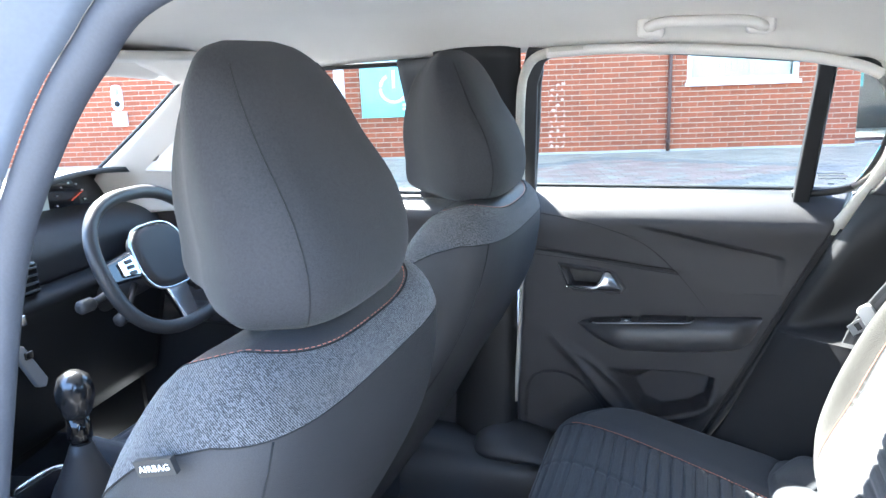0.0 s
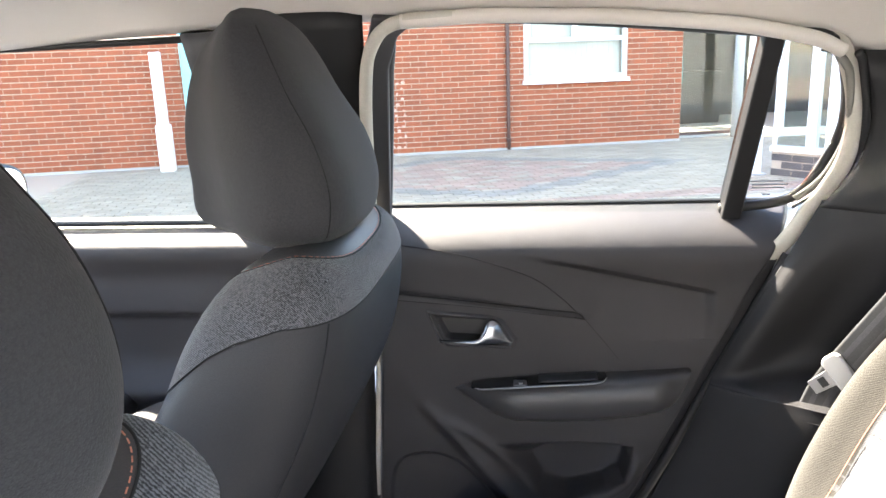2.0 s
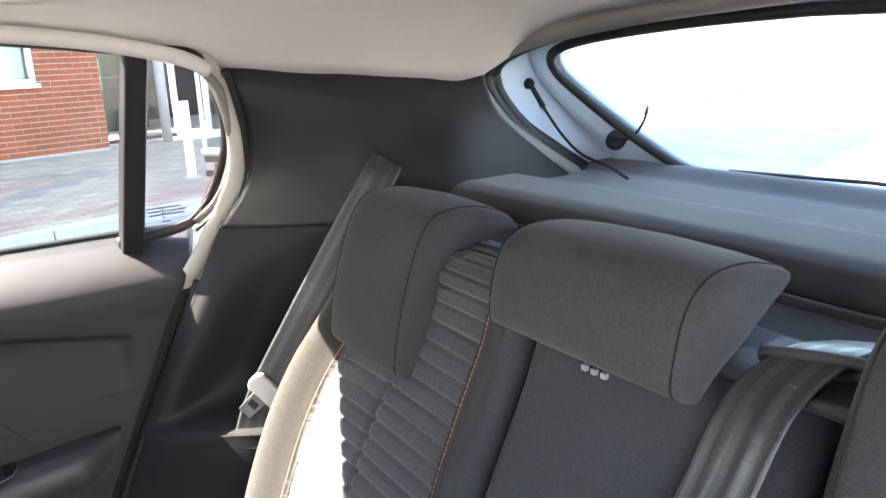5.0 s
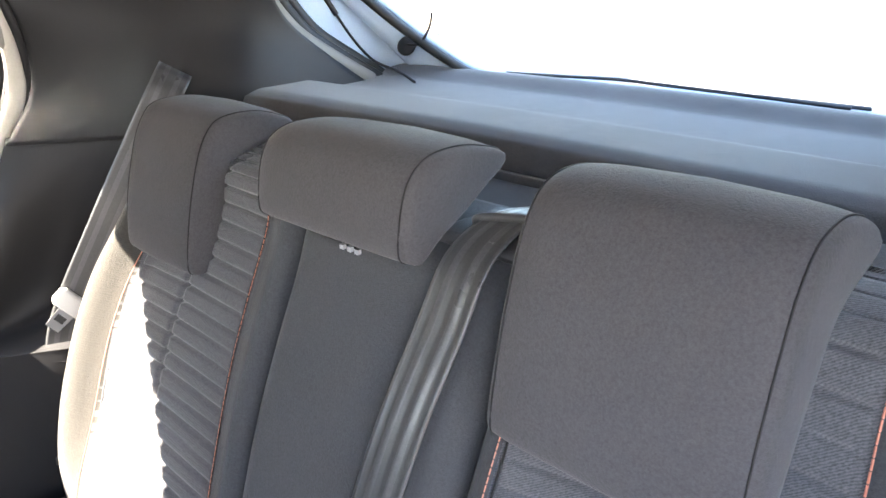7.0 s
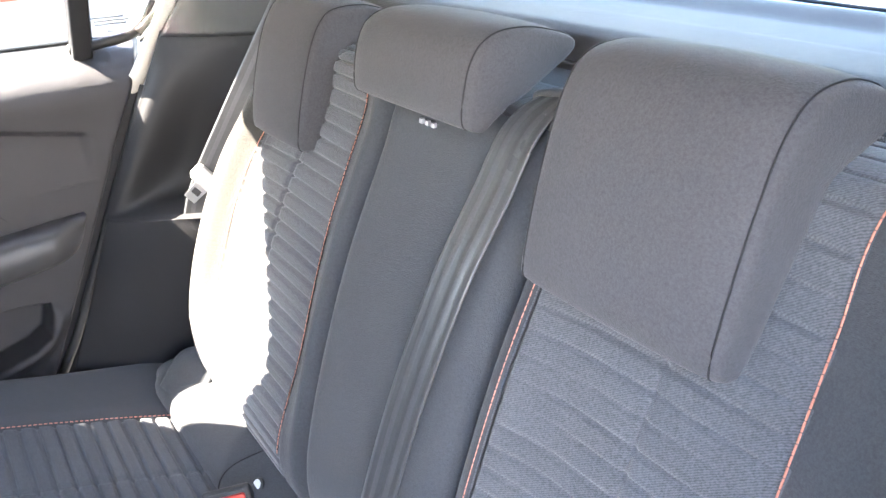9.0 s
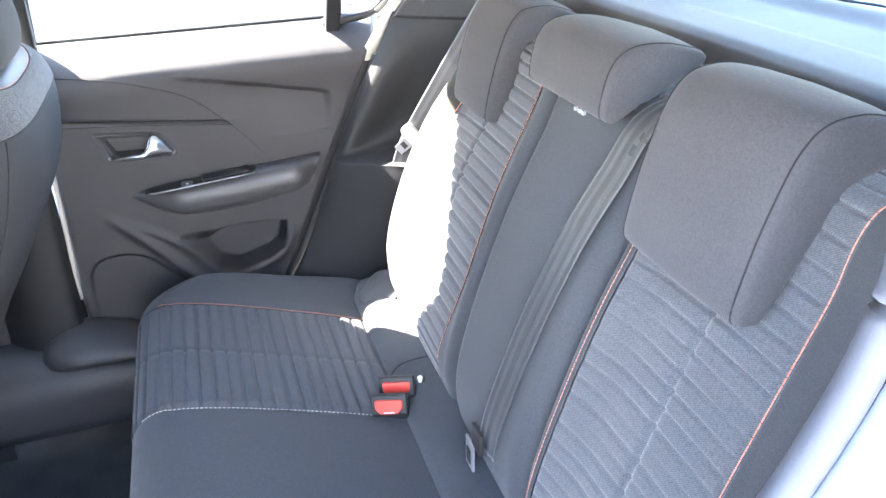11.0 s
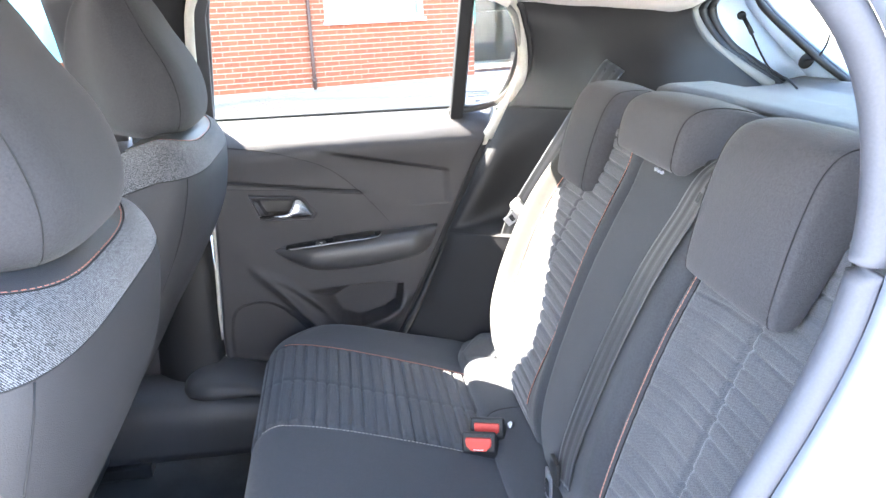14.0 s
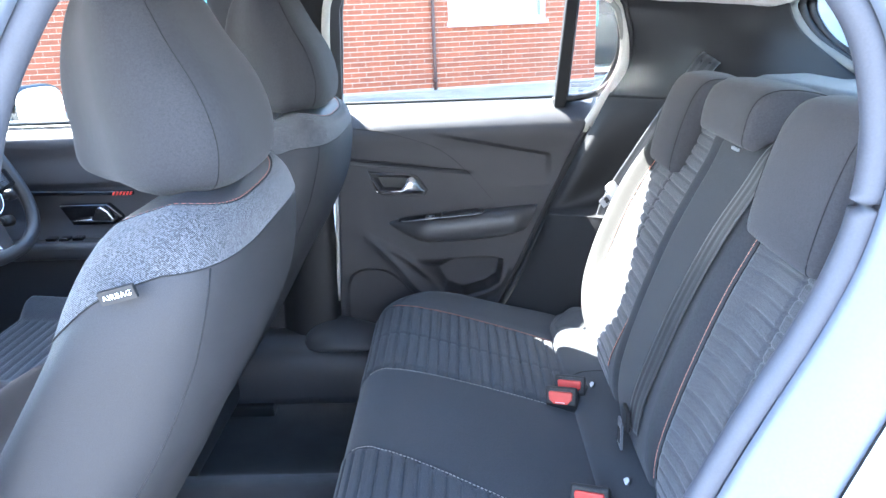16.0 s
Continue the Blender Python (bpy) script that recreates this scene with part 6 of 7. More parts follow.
# ---- near door opening ----
LOOP = [(-0.41, 0.56), (-0.35, 0.81), (-0.286, 1.03), (-0.243, 1.16), (-0.199, 1.236), (-0.152, 1.291), (-0.09, 1.333), (0.08, 1.357), (0.28, 1.337), (0.36, 1.306), (0.412, 1.266), (0.450, 1.220), (0.470, 1.165), (0.476, 1.10), (0.466, 1.035), (0.440, 0.965), (0.391, 0.865), (0.342, 0.755), (0.27, 0.60), (0.20, 0.46), (0.08, 0.40), (-0.2, 0.40), (-0.32, 0.44)]
LC = (0.06, 0.88)


def loop_ring(name, g0, g1, y0, y1, material, steps=4, bulge=0.0):
    k = [(i, *p) for i, p in enumerate(LOOP + LOOP[:1])]

    def f(u, v):
        x, z = table(k, u * len(LOOP))
        dx, dz = x - LC[0], z - LC[1]
        L = math.hypot(dx, dz)
        g = lerp(g0, g1, v)
        return (x + dx / L * g, lerp(y0, y1, v) - bulge * math.sin(v * math.pi), z + dz / L * g)
    return solid(surf(name, f, 120, steps, material, None, 0, "", True), 0.006, offset=0)


tagged(loop_ring("trim", -0.003, 0.014, -0.528, -0.520, TRIM_DARK, 4, 0.003), "dark inner edge of the near door opening", "trim", kind="structure")
k_ = [(i, *p) for i, p in enumerate(LOOP + LOOP[:1])]
near_seal = tube("trim", [(table(k_, i * len(LOOP) / 200)[0], -0.536, table(k_, i * len(LOOP) / 200)[1]) for i in range(200)], 0.0125, SEAL_GREY, None, 12, "", True)
tagged(near_seal, "grey rubber seal round the open near door", "door seal", kind="structure")
# jamb belongs to the white body; its shade is put into the colour
tagged(loop_ring("door_frame", 0.010, 0.078, -0.546, -0.590, PAINT_SHADED, 10, 0.010), "painted door jamb of the open door, shade in its colour", "door jamb", kind="structure")
tagged(loop_ring("door_frame", 0.079, 0.19, -0.595, -0.655, PAINT, 8, 0.012), "white painted car body round the open door", "car body", kind="structure")
# near side closing panels
near_front = slab("wall_near", [(-1.5, 0.25), (-0.40, 0.25), (-0.40, 0.98), (-1.5, 0.98)], "y", -0.62, -0.58, PLASTIC)
tagged(near_front, "black trim of the closed near front door", "car door", kind="structure")
near_rear = slab("wall_rear", [(0.50, 0.25), (1.15, 0.25), (1.15, 1.27), (0.60, 1.30), (0.54, 1.1), (0.42, 0.8)], "y", -0.56, -0.52, TRIM_DARK)
tagged(near_rear, "black trim of the near rear corner", "side trim", kind="structure")
far_rear = slab("wall_boot", [(-0.54, 0.2), (0.70, 0.2), (0.70, 0.9), (-0.54, 0.9)], "x", 1.16, 1.2, TRIM_DARK)
tagged(far_rear, "black tailgate lower trim", "side trim", kind="structure")
boot_floor = box("boot_floor", (0.5, -0.54, 0.30), (1.16, 0.65, 0.33), CARPET)
tagged(boot_floor, "black boot carpet under the shelf", "carpet", kind="structure")
q_out = slab("wall_far", [(0.12, 0.3), (1.2, 0.3), (1.2, 0.95), (1.0, 1.05), (0.86, 1.26), (0.60, 1.28), (0.585, 1.20), (0.59, 1.10), (0.525, 1.0), (0.50, 0.985), (0.36, 0.72), (0.20, 0.42)], "y", 0.72, 0.76, PAINT)
tagged(q_out, "white painted rear wing of the car", "car body", kind="structure")


skin = patch("wall_corner", [[(0.59, 0.655, 1.345), (0.68, 0.60, 1.335), (0.80, 0.50, 1.32), (0.93, 0.47, 1.355)],
                            [(0.59, 0.715, 1.31), (0.68, 0.70, 1.30), (0.82, 0.65, 1.29), (0.99, 0.62, 1.27)],
                            [(0.59, 0.74, 1.265), (0.68, 0.745, 1.255), (0.85, 0.75, 1.24), (1.06, 0.745, 1.10)]], 24, 12, PAINT, None, 0.004)
tagged(skin, "white painted rear corner of the car body", "car body", kind="structure")
firewall = box("wall_front", (-1.75, -0.66, 0.18), (-1.60, 0.80, 0.99), TRIM_DARK)
tagged(firewall, "black footwell wall under the dashboard", "footwell", kind="structure")
for name_, ya, yb in (("wall_kick_far", 0.70, 0.78), ("wall_kick_near", -0.66, -0.585)):
    kick = box(name_, (-1.60, ya, 0.18), (-1.30, yb, 0.985), TRIM_DARK)
    tagged(kick, "black side panel of the front footwell", "footwell", kind="structure")


# ---- far front door ----
def front_door():
    d = thing("front_door", "closed front car door with dark ribbed trim", "car door", (-0.8, 0.74, 0.4))
    o = (0.8, -0.74, -0.4)

    def keep(ob):
        ob.location = o
        return ob

    def f(u, v):
        z = lerp(0.36, 1.0, v)
        x = lerp(-1.36, -0.335, u)
        y = 0.715 + 0.06 * smooth01(0.955, 1.0, z) ** 1.4 - 0.012 * math.exp(-((z - 0.945) / 0.03) ** 2)
        y -= 0.012 * smooth01(0.835, 0.84, z) * (1 - smooth01(0.845, 0.93, z))
        y -= 0.035 * math.exp(-((z - 0.70) / 0.035) ** 2)
        if 0.845 < z < 0.93:
            y += 0.0012 * math.cos((x - z * 0.4) / 0.004 * math.pi)
        return (x, y, z)
    keep(solid(surf("trim_panel", f, 220, 90, PLASTIC_SOFT, d, 0.0, "dark door trim panel"), 0.02, offset=-1))
    keep(slab("accent_strip", [(-1.1, 0.822), (-0.700, 0.812), (-0.700, 0.822), (-1.1, 0.834)], "y", 0.694, 0.71, GLOSS_BLACK, d, 0.002, "gloss black accent strip"))
    for k in range(6):
        x = -0.752 + k * 0.009
        keep(slab("accent_bar", [(x, 0.8135), (x + 0.005, 0.8135), (x + 0.010, 0.822), (x + 0.005, 0.822)], "y", 0.6925, 0.6945, RED, d))
    keep(slab("handle_bezel", [(-0.90, 0.79), (-0.77, 0.79), (-0.735, 0.755), (-0.745, 0.735), (-0.87, 0.735)], "y", 0.698, 0.72, GLOSS_BLACK, d, 0.004, "dark handle dish"))
    keep(slab("handle", [(-0.865, 0.752), (-0.81, 0.756), (-0.795, 0.782), (-0.782, 0.788), (-0.765, 0.775), (-0.752, 0.752), (-0.756, 0.745), (-0.81, 0.747)], "y", 0.680, 0.696, CHROME, d, 0.006, "satin chrome pull handle"))
    keep(box("armrest", (-1.08, 0.64, 0.655), (-0.62, 0.71, 0.705), LEATHERETTE, d, 0.018, "black door armrest"))
    for k in range(3):
        keep(box("window_switch", (-0.93 + k * 0.035, 0.66, 0.703), (-0.905 + k * 0.035, 0.69, 0.712), GLOSS_BLACK, d, 0.002))
    keep(tube("window_frame", [(-1.10, 0.755, 0.995), (-0.345, 0.750, 0.995), (-0.338, 0.685, 1.15), (-0.335, 0.618, 1.295), (-0.80, 0.617, 1.29), (-1.09, 0.740, 1.03)], 0.006, RUBBER, d, 8))
    bm = bmesh.new()
    bm.faces.new([bm.verts.new(q) for q in ((-1.30, 0.76, 0.99), (-0.345, 0.757, 0.99), (-0.335, 0.625, 1.29), (-0.92, 0.625, 1.285))])
    pane = keep(solid(part("pane", bm, PANE, d), 0.004, offset=0))
    pane.visible_shadow = False
    keep(patch("frame_rear", [[(-0.425, 0.735, 0.985), (-0.335, 0.728, 0.985)], [(-0.42, 0.675, 1.15), (-0.33, 0.668, 1.15)], [(-0.42, 0.608, 1.30), (-0.33, 0.602, 1.30)]], 6, 10, PLASTIC, d, 0.012, "black rear post of the window frame"))
    keep(slab("outer_skin", [(-1.5, 0.3), (-0.33, 0.3), (-0.33, 0.99), (-1.5, 0.99)], "y", 0.79, 0.83, PAINT, d, 0.01))


front_door()
mirror = thing("wing_mirror", "black and chrome wing mirror outside the driver window", "wing mirror", (-1.06, 0.98, 1.01))
o = [(0.085 * sup(a, 3.2)[0], 0.066 * sup(a, 3.2)[1]) for a in [2 * math.pi * k / 40 for k in range(40)]]
hs = slab("housing", o, "x", -0.06, 0.012, GLOSS_BLACK, mirror, 0.012, "gloss black mirror housing")
gl = slab("mirror_glass", [(p[0] * 0.88, p[1] * 0.86) for p in o], "x", 0.0125, 0.0155, MIRROR, mirror, 0, "mirror glass")
box("arm", (-0.05, -0.20, -0.06), (0.0, -0.05, -0.03), GLOSS_BLACK, mirror, 0.01)
mirror.rotation_euler = (0, 0, radians(-24))

# ---- windscreen pillar and dashboard ----
a_far = patch("pillar", [[(-0.78, 0.66, 1.325), (-0.84, 0.615, 1.328), (-0.905, 0.604, 1.318)],
                         [(-0.93, 0.69, 1.185), (-1.00, 0.64, 1.188), (-1.072, 0.604, 1.190)],
                         [(-1.08, 0.71, 1.03), (-1.16, 0.66, 1.045), (-1.245, 0.604, 1.066)],
                         [(-1.10, 0.71, 0.95), (-1.25, 0.66, 0.95), (-1.40, 0.61, 0.955)]], 12, 30, LINER, None, -0.03)
tagged(a_far, "pale windscreen pillar trim on the driver side", "pillar trim", kind="structure")
tw = thing("tweeter_cover", "pale perforated tweeter cover at the base of the pillar", "loudspeaker", (-1.09, 0.648, 1.115))
slab("plate", [(-0.11, -0.06), (0.07, -0.06), (0.075, 0.02), (0.02, 0.05), (-0.03, 0.04)], "y", -0.02, 0.0, LINER, tw, 0.006)
lathe("grille", [(0.020, 0), (0.020, 0.001)], (-0.005, -0.021, -0.012), (0, -1, 0), SATIN_SEAL, tw, 24)
seal_line([(-0.90, 0.600, 1.322), (-1.072, 0.600, 1.190), (-1.245, 0.600, 1.067), (-1.40, 0.606, 0.957)], 0.005, RUBBER, "trim", "black windscreen edge along the pillar")
header = patch("trim", [[(-0.95, -0.56, 1.31), (-0.99, CL, 1.345), (-0.95, 0.68, 1.30)], [(-1.02, -0.56, 1.28), (-1.06, CL, 1.315), (-1.02, 0.66, 1.275)]], 30, 6, LINER, None, -0.02)
tagged(header, "pale windscreen header trim", "trim", kind="structure")
visor = thing("sun_visor", "beige folding sun visor under the roof", "sun visor", (-0.80, -0.22, 1.335))
box("pad", (-0.16, -0.19, -0.018), (0.0, 0.19, 0.0), LINER, visor, 0.008)
tube("hinge", [(-0.15, 0.19, -0.009), (-0.15, 0.25, -0.006)], 0.006, LINER, visor, 8)
visor2 = copy_thing(visor, Matrix.Translation((-0.80, 0.36, 1.335)))


def dash():
    d = thing("dashboard", "black dashboard with hooded instrument cluster", "dashboard", (-1.35, CL, 0.6))
    o = (1.35, -CL, -0.6)

    def keep(ob):
        ob.location = o
        return ob
    keep(patch("top_pad", [[(-1.55, -0.55, 1.0), (-1.55, CL, 1.02), (-1.55, 0.68, 1.0)], [(-1.25, -0.55, 0.985), (-1.22, CL, 1.0), (-1.25, 0.68, 0.985)],
                           [(-1.14, -0.55, 0.94), (-1.12, CL, 0.94), (-1.15, 0.68, 0.94)], [(-1.16, -0.55, 0.86), (-1.13, CL, 0.86), (-1.16, 0.68, 0.86)]], 50, 24, PLASTIC_SOFT, d, -0.02))
    keep(patch("ribbed_fascia", [[(-1.155, -0.55, 0.862), (-1.125, CL, 0.862), (-1.155, 0.68, 0.862)], [(-1.11, -0.55, 0.835), (-1.085, CL, 0.835), (-1.11, 0.68, 0.835)],
                                 [(-1.14, -0.55, 0.77), (-1.11, CL, 0.77), (-1.14, 0.68, 0.77)], [(-1.22, -0.55, 0.50), (-1.20, CL, 0.48), (-1.22, 0.68, 0.50)]], 50, 24, TRIM_DARK, d, -0.02))
    # instrument hood
    def hood(u, v):
        a = math.pi * u
        y = 0.475 + 0.22 * math.cos(a) * (1 - 0.15 * v)
        z = 0.99 + 0.092 * math.sin(a) ** 0.55
        return (lerp(-1.16, -1.36, v), y, z - 0.015 * v)
    keep(surf("cluster_hood", hood, 40, 10, PLASTIC, d, -0.012, "black instrument hood"))
    keep(slab("cluster_face", [(0.275, 0.945), (0.675, 0.945), (0.675, 0.99), (0.60, 1.066), (0.35, 1.066), (0.275, 0.99)], "x", -1.262, -1.245, GLOSS_BLACK, d, 0.003, "black instrument face"))
    for yy, r in ((0.496, 0.054),):
        lathe("dial_ring", [(r, 0), (r, 0.004), (r - 0.004, 0.006), (r - 0.005, 0.0)], (-1.244, yy, 1.004), (1, 0, 0), CHROME, d, 36, "chrome dial ring")
        lathe("dial_face", [(r - 0.005, 0), (r - 0.005, 0.001)], (-1.2435, yy, 1.004), (1, 0, 0), RUBBER, d, 36)
        bm = bmesh.new()
        for k in range(9):
            a = radians(220 - k * 32)
            c = Vector((-1.2415, yy + (r - 0.011) * math.cos(a), 1.004 + (r - 0.011) * math.sin(a)))
            bmesh.ops.create_cube(bm, size=0.0035, matrix=Matrix.Translation(c))
        keep(part("dial_marks", bm, WHITE_INK, d))
        keep(tube("needle", [(-1.240, yy, 1.004), (-1.240, yy + 0.038, 1.022)], 0.0008, ORANGE_LIT, d, 6, "lit orange needle"))
    keep(box("cluster_screen", (-1.2448, 0.345, 0.972), (-1.2425, 0.430, 1.034), SCREEN, d, 0, "pale lit cluster screen"))
    # centre stack
    keep(slab("touch_screen", [(-0.075, 0.885), (0.155, 0.885), (0.155, 1.0), (-0.075, 1.0)], "x", -1.115, -1.095, GLOSS_BLACK, d, 0.004, "gloss black centre screen"))
    for k in range(7):
        yy = -0.07 + k * 0.034
        keep(box("toggle_key", (-1.095, yy, 0.815), (-1.055, yy + 0.028, 0.838), CHROME, d, 0.004, "chrome toggle key"))
    for yy in (0.20, 0.60, -0.07 - 0.1):
        g = keep(box("air_vent", (-1.125, yy - 0.045, 0.855), (-1.100, yy + 0.045, 0.925), GLOSS_BLACK, d, 0.006))
        for k in range(4):
            keep(box("vent_slat", (-1.101, yy - 0.04, 0.863 + k * 0.016), (-1.094, yy + 0.04, 0.867 + k * 0.016), PLASTIC, d, 0.001))


dash()


def steering_wheel():
    w = thing("steering_wheel", "small flat-bottomed leather steering wheel with chrome trim", "steering wheel", (-0.955, 0.447, 0.888))
    w.rotation_euler = (0, radians(64), 0)
    pts = []
    for k in range(96):
        a = 2 * math.pi * k / 96
        c, s = sup(a, 2.5)
        pts.append((0.160 * c * 1.0, 0.176 * s, 0))
    tube("rim", pts, 0.0155, LEATHERETTE, w, 14, "black leather rim", True)
    o = [(0.072 * sup(a, 3)[0] - 0.004, 0.078 * sup(a, 3)[1]) for a in [2 * math.pi * k / 36 for k in range(36)]]
    slab("airbag_cover", o, "z", -0.02, 0.02, PLASTIC_SOFT, w, 0.014, "black airbag cover")
    tube("chrome_trim", [(p[0] * 1.07, p[1] * 1.07, 0.008) for p in o], 0.003, CHROME, w, 8, "thin chrome line", True)
    for sgn in (-1, 1):
        slab("spoke", [(-0.035, sgn * 0.07), (0.03, sgn * 0.07), (0.022, sgn * 0.168), (-0.022, sgn * 0.168)], "z", -0.012, 0.006, GLOSS_BLACK, w, 0.006)
        slab("button_pad", [(-0.025, sgn * 0.088), (0.022, sgn * 0.088), (0.016, sgn * 0.135), (-0.018, sgn * 0.135)], "z", 0.006, 0.012, CHROME, w, 0.005, "satin button pad")
        for k in range(3):
            box("button", (-0.018 + k * 0.013, sgn * 0.11 - 0.010, 0.012), (-0.009 + k * 0.013, sgn * 0.11 + 0.010, 0.0145), PLASTIC, w, 0.001)
    slab("lower_spoke", [(0.065, -0.035), (0.165, -0.022), (0.165, 0.022), (0.065, 0.035)], "z", -0.012, 0.004, CHROME, w, 0.005)
    tube("column", [(0, 0, -0.02), (0.0, 0, -0.25)], 0.05, PLASTIC, w, 20)
    for sgn in (-1, 1):
        st = tube("stalk", [(0.0, sgn * 0.05, -0.06), (0.03, sgn * 0.15, -0.055), (0.035, sgn * 0.19, -0.05)], 0.008, PLASTIC, w, 10)
        lathe("stalk_end", [(0.010, 0), (0.015, 0.008), (0.015, 0.035), (0.010, 0.042)], (0.035, sgn * 0.185, -0.05), (0, sgn, 0.05), PLASTIC, w, 16)
        st = tube("stalk", [(0.03, sgn * 0.05, -0.06), (0.085, sgn * 0.12, -0.055)], 0.008, PLASTIC, w, 10)
        lathe("stalk_end", [(0.009, 0), (0.014, 0.006), (0.014, 0.028), (0.009, 0.034)], (0.085, sgn * 0.118, -0.055), (0.2, sgn, 0.05), PLASTIC, w, 16)


steering_wheel()


def console():
    c = thing("centre_console", "black centre console between the front seats", "console", (-0.7, CL, 0.25))
    patch("body", [[(-0.5, -0.11, 0.0), (-0.5, -0.10, 0.20), (-0.5, 0.0, 0.23), (-0.5, 0.10, 0.20), (-0.5, 0.11, 0.0)], [(-0.15, -0.11, 0.0), (-0.15, -0.10, 0.23), (-0.15, 0, 0.27), (-0.15, 0.10, 0.23), (-0.15, 0.11, 0.0)],
                   [(0.25, -0.10, 0.0), (0.25, -0.09, 0.20), (0.25, 0, 0.24), (0.25, 0.09, 0.20), (0.25, 0.10, 0.0)]], 30, 30, PLASTIC, c, -0.01)
    box("gear_plate", (-0.30, -0.07, 0.265), (-0.05, 0.07, 0.285), GLOSS_BLACK, c, 0.01, "gloss black gear surround")
    tube("chrome_edge", [(-0.30 + 0.125 + 0.13 * sup(a, 4)[0], 0.072 * sup(a, 4)[1], 0.286) for a in [2 * math.pi * k / 48 for k in range(48)]], 0.004, CHROME, c, 8, "chrome edge", True)
    slab("console_trim", [(-0.030, 0.56), (-0.012, 0.55), (0.030, 0.47), (0.022, 0.455), (0.005, 0.46), (-0.035, 0.545)], "x", -0.31, -0.295, SATIN_GREY, c, 0.003, "bright trim running up to the dashboard").location.y = 0.04
    box("handbrake_switch", (-0.294, 0.022, 0.525), (-0.288, 0.040, 0.540), GLOSS_BLACK, c, 0.002)
    g = thing("gear_lever", "gear lever with round dark knob and leather gaiter", "gear lever", (-0.87, CL, 0.53))
    lathe("gaiter", [(0.062, 0.0), (0.055, 0.02), (0.04, 0.05), (0.026, 0.085), (0.018, 0.11)], (0, 0, 0.0), (0.05, 0, 1), LEATHERETTE, g, 20, "soft black leather gaiter")
    lathe("collar", [(0.018, 0.10), (0.022, 0.12), (0.020, 0.16)], (0, 0, 0), (0.05, 0, 1), GLOSS_BLACK, g, 20)
    lathe("knob", [(0.018, 0.155), (0.026, 0.17), (0.033, 0.195), (0.033, 0.215), (0.026, 0.236), (0.012, 0.246)], (0, 0, 0), (0.05, 0, 1), KNOB, g, 24, "dark satin knob top")


console()


# ---- roof fittings ----
def grab_handle(at):
    g = thing("grab_handle", "beige folding grab handle on the headliner edge", "grab handle", at)
    tube("grip", spline([(-0.100, 0.02, 0.010), (-0.094, -0.012, 0.004), (-0.06, -0.020, 0.010), (0.06, -0.020, 0.006), (0.094, -0.012, -0.004), (0.100, 0.02, -0.002)], 6), 0.010, LINER, g, 10)
    for x in (-0.092, 0.092):
        box("mount", (x - 0.024, -0.014, -0.016), (x + 0.024, 0.034, 0.024), LINER, g, 0.009)


grab_handle((0.195, 0.545, 1.335))

# ---- bricks and paving ----
def brick_shape(lx, ly, lz, r):
    """A little block with worn edges."""
    bm = bmesh.new()
    bmesh.ops.create_cube(bm, size=1)
    for v in bm.verts:
        v.co = Vector((v.co.x * lx, v.co.y * ly, v.co.z * lz))
    front = [e for e in bm.edges if all(v.co.y < 0 for v in e.verts)]
    bmesh.ops.bevel(bm, geom=front, offset=r, segments=1, affect="EDGES")
    me = bpy.data.meshes.new("brick")
    bm.to_mesh(me)
    bm.free()
    return me


BR_L, BR_H, PITCH_L, PITCH_H = 0.217, 0.062, 0.225, 0.075
brick_full = brick_shape(BR_L, 0.030, BR_H, 0.004)
brick_half = brick_shape(0.100, 0.030, BR_H, 0.004)
for _me in (brick_full, brick_half):
    _me.materials.append(BRICK_VAR)
rng = random.Random(7)
spots, cuts = [], []
for c in range(34):
    z = 0.02 + c * PITCH_H + PITCH_H / 2
    n = int(16.6 / PITCH_L)
    for k in range(-1, n + 1):
        s = 2.66 - (k + 0.5) * PITCH_L - (PITCH_L / 2 if c % 2 else 0)
        a, b = s - BR_L / 2, s + BR_L / 2
        if b > 2.662:
            continue
        w0, w1, z0, z1 = WIN
        if b > w0 and a < w1 and z + BR_H / 2 > z0 - 0.05 and z - BR_H / 2 < z1:
            for lo, hi in ((a, min(b, w0 - 0.006)), (max(a, w1 + 0.006), b)):
                if hi - lo > 0.025:
                    cuts.append(((lo + hi) / 2, z, (hi - lo) / BR_L))
            continue
        if s < -13.9:
            continue
        spots.append((s, z))
    if c % 2:
        spots.append((2.66 - 0.054, z, 1))
near = [p for p in spots if -1.05 < p[0] < 2.7 and p[1] < 1.36]
near = near[:300]
chosen = set(near)
wall_ob = [o for o in building.children if o.name.startswith("wall")][0]
for p in near:
    b = new("brick", brick_half if len(p) > 2 else brick_full)
    b.parent = wall_ob
    b.location = (p[0], 0.003 - rng.random() * 0.002, p[1])
    b.rotation_euler = (rng.uniform(-0.01, 0.01), rng.uniform(-0.006, 0.006), rng.uniform(-0.012, 0.012))


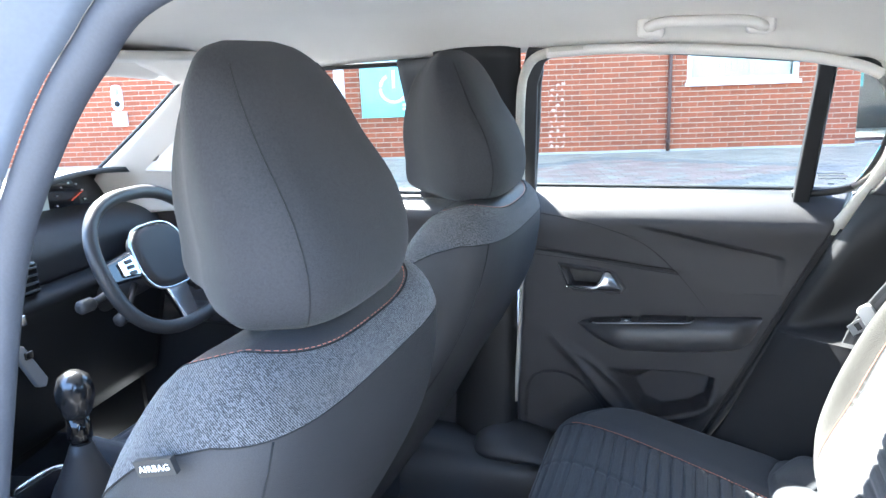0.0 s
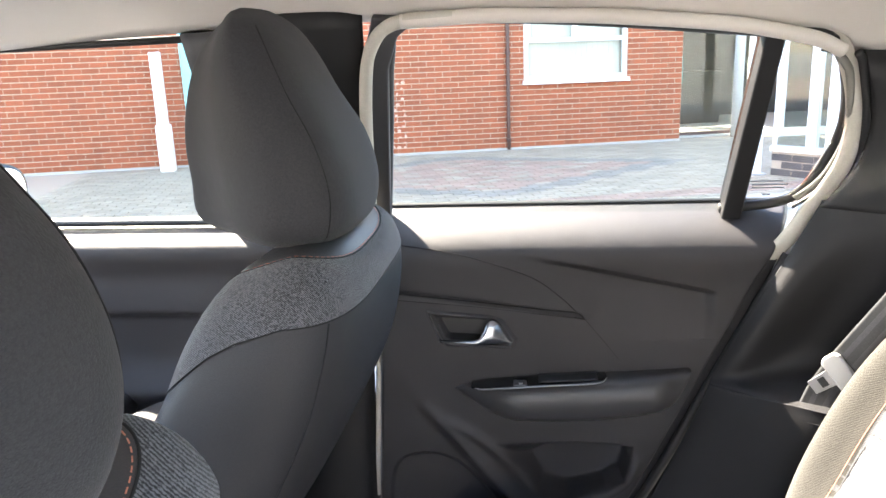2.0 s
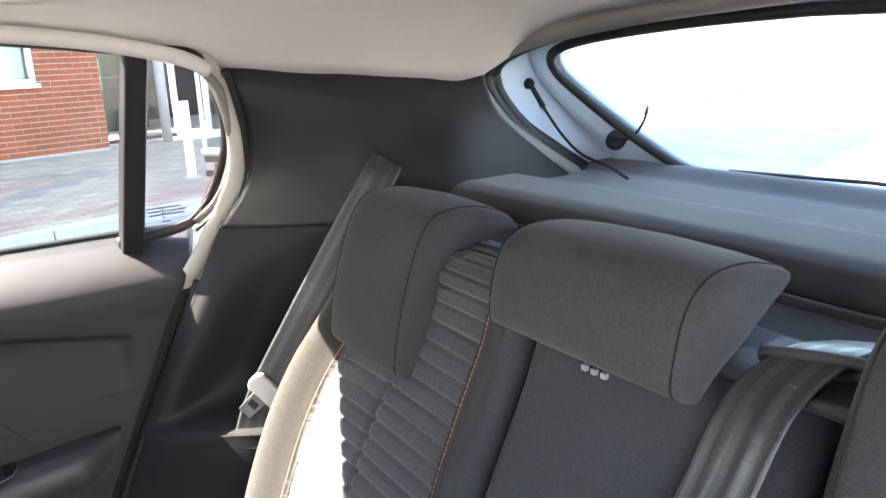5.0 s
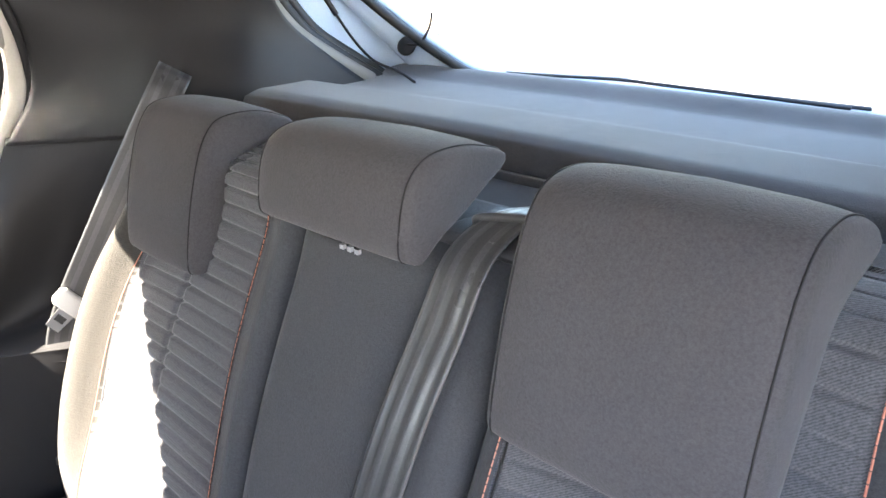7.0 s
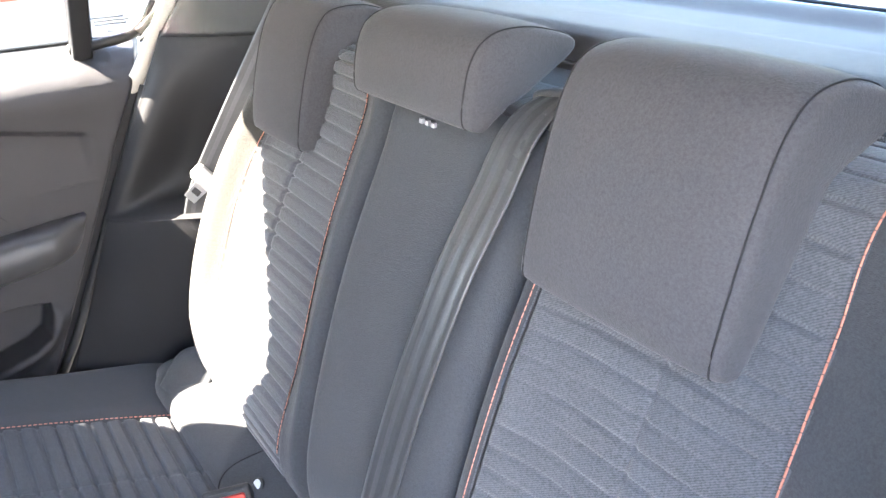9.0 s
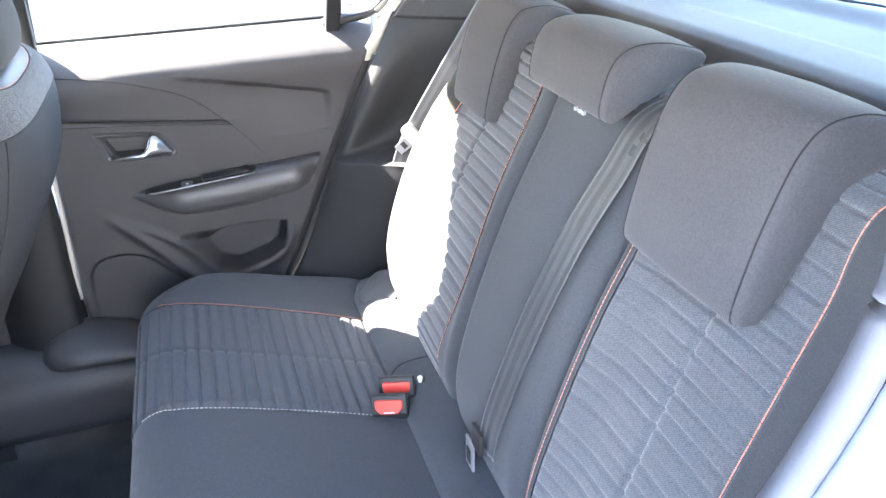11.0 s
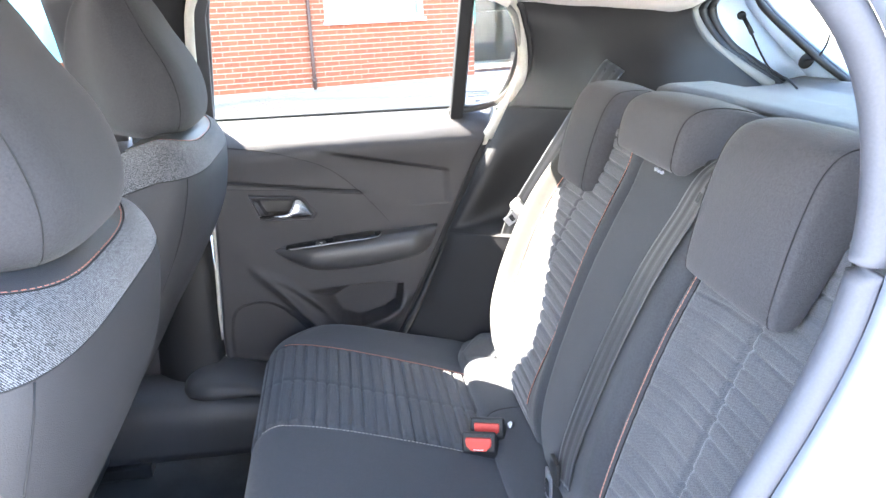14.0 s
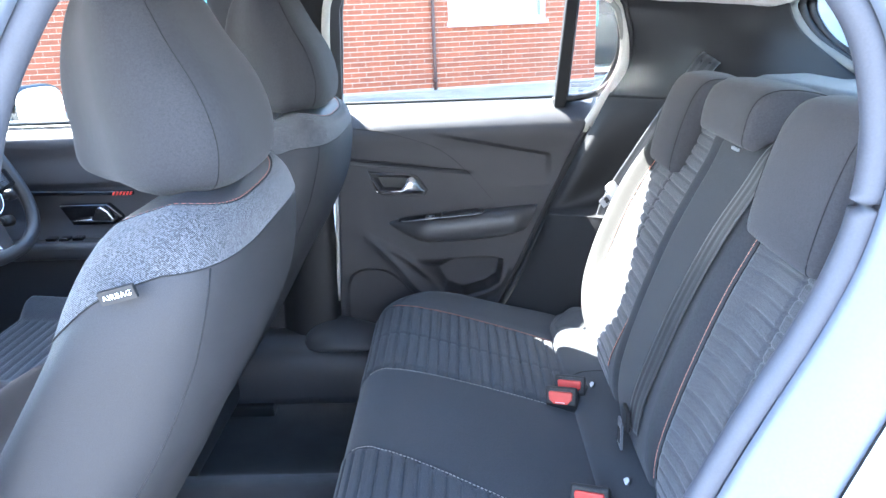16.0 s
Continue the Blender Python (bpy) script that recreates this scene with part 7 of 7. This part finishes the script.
def joined_blocks(name, blocks, size, material, parent, axis, label):
    """Many blocks in one mesh, each with a chamfered face."""
    verts, faces = [], []
    for (cx, cy, cz), rot, shrink in blocks:
        lx, ly, lz = size
        base = len(verts)
        ca, sa = math.cos(rot), math.sin(rot)
        for dep, k in ((0.5, 1.0), (-0.36, 1.0), (-0.5, 0.94)):
            for sx, sz in ((-1, -1), (1, -1), (1, 1), (-1, 1)):
                if axis == "y":
                    p = (sx * lx / 2 * (k if k == 1 else 1 - 0.004 / lx * 2) * shrink, dep * ly, sz * lz / 2 * (k if k == 1 else 1 - 0.008 / lz))
                else:
                    px, py = sx * lx / 2 * (k if k == 1 else 1 - 0.008 / lx) * shrink, sz * lz / 2 * (k if k == 1 else 1 - 0.008 / lz)
                    p = (px * ca - py * sa, px * sa + py * ca, -dep * ly)
                verts.append((cx + p[0], cy + p[1], cz + p[2]))
        for r in range(2):
            for i in range(4):
                j = (i + 1) % 4
                faces.append((base + r * 4 + i, base + r * 4 + j, base + r * 4 + 4 + j, base + r * 4 + 4 + i))
        faces.append((base + 8, base + 9, base + 10, base + 11))
    ob = mesh_ob(name, verts, faces, material, parent, False, label)
    return tagged(ob, kind="stuff")


rest = [((p[0], 0.004 - rng.random() * 0.003, p[1]), 0, 0.47 if len(p) > 2 else 1.0) for p in spots if p not in chosen] + [((c_[0], 0.003, c_[1]), 0, c_[2]) for c_ in cuts]
joined_blocks("brickwork", rest, (BR_L, 0.030, BR_H), BRICK_ISLE, building, "y", "red bricks laid in pale mortar")

# pale worn patch of lime on the bricks
stain = part("lime_stain", bmesh.new(), LIME, building, "pale lime bloom on the bricks")
bm = bmesh.new()
for c in range(13):
    for k in range(3):
        if rng.random() < 0.72:
            s = -1.72 + k * 0.085 + rng.uniform(-0.02, 0.02)
            z = 0.09 + c * PITCH_H
            w, h = rng.uniform(0.035, 0.085), rng.uniform(0.018, 0.055)
            bm.faces.new([bm.verts.new((s + w * (0.5 + 0.45 * math.cos(a) * rng.uniform(0.7, 1.1)), -0.0135, z + h * (0.5 + 0.5 * math.sin(a)))) for a in [-2 * math.pi * q / 9 for q in range(9)]])
bm.to_mesh(stain.data)
bm.free()
solid(stain, 0.0015)

# paving blocks in herringbone-like courses, with red and charcoal bands
groups = {"g": [], "r": [], "d": []}
d = Vector((1, 0.30, 0)).normalized()
nv_ = Vector((-d.y, d.x, 0))
ang = math.atan2(d.y, d.x)
o0 = Vector((0, 5.62, 0)) + nv_ * 0.145
paver_near = []
for r in range(46):
    for k in range(-22, 28):
        t = (k + (0.5 if r % 2 else 0)) * 0.206
        p = o0 + d * t + nv_ * (0.053 + r * 0.106)
        q = WALL.inverted() @ p
        if q.y > -0.02:
            continue
        a, b = t, r * 0.106
        kind = "g"
        if b < 0.45:
            kind = "r" if b > 0.12 else "g"
        # diamond of charcoal blocks round a red field
        u, v = a - 0.2, b - 2.4
        m = abs(u) / 2.6 + abs(v) / 1.55
        if m < 0.86:
            kind = "r" if rng.random() < 0.75 else "g"
        elif m < 1.08:
            kind = "d"
        groups[kind].append(((p.x, p.y, -0.034 + rng.uniform(-0.0015, 0.0015)), ang, 1.0))
for key, m_, nm in (("g", PAVER_ISLE, "buff"), ("r", PAVER_RED_ISLE, "red"), ("d", PAVER_DARK_ISLE, "charcoal")):
    joined_blocks("paving_blocks", groups[key], (0.200, 0.06, 0.100), m_, pavement, "z", nm + " paving blocks")
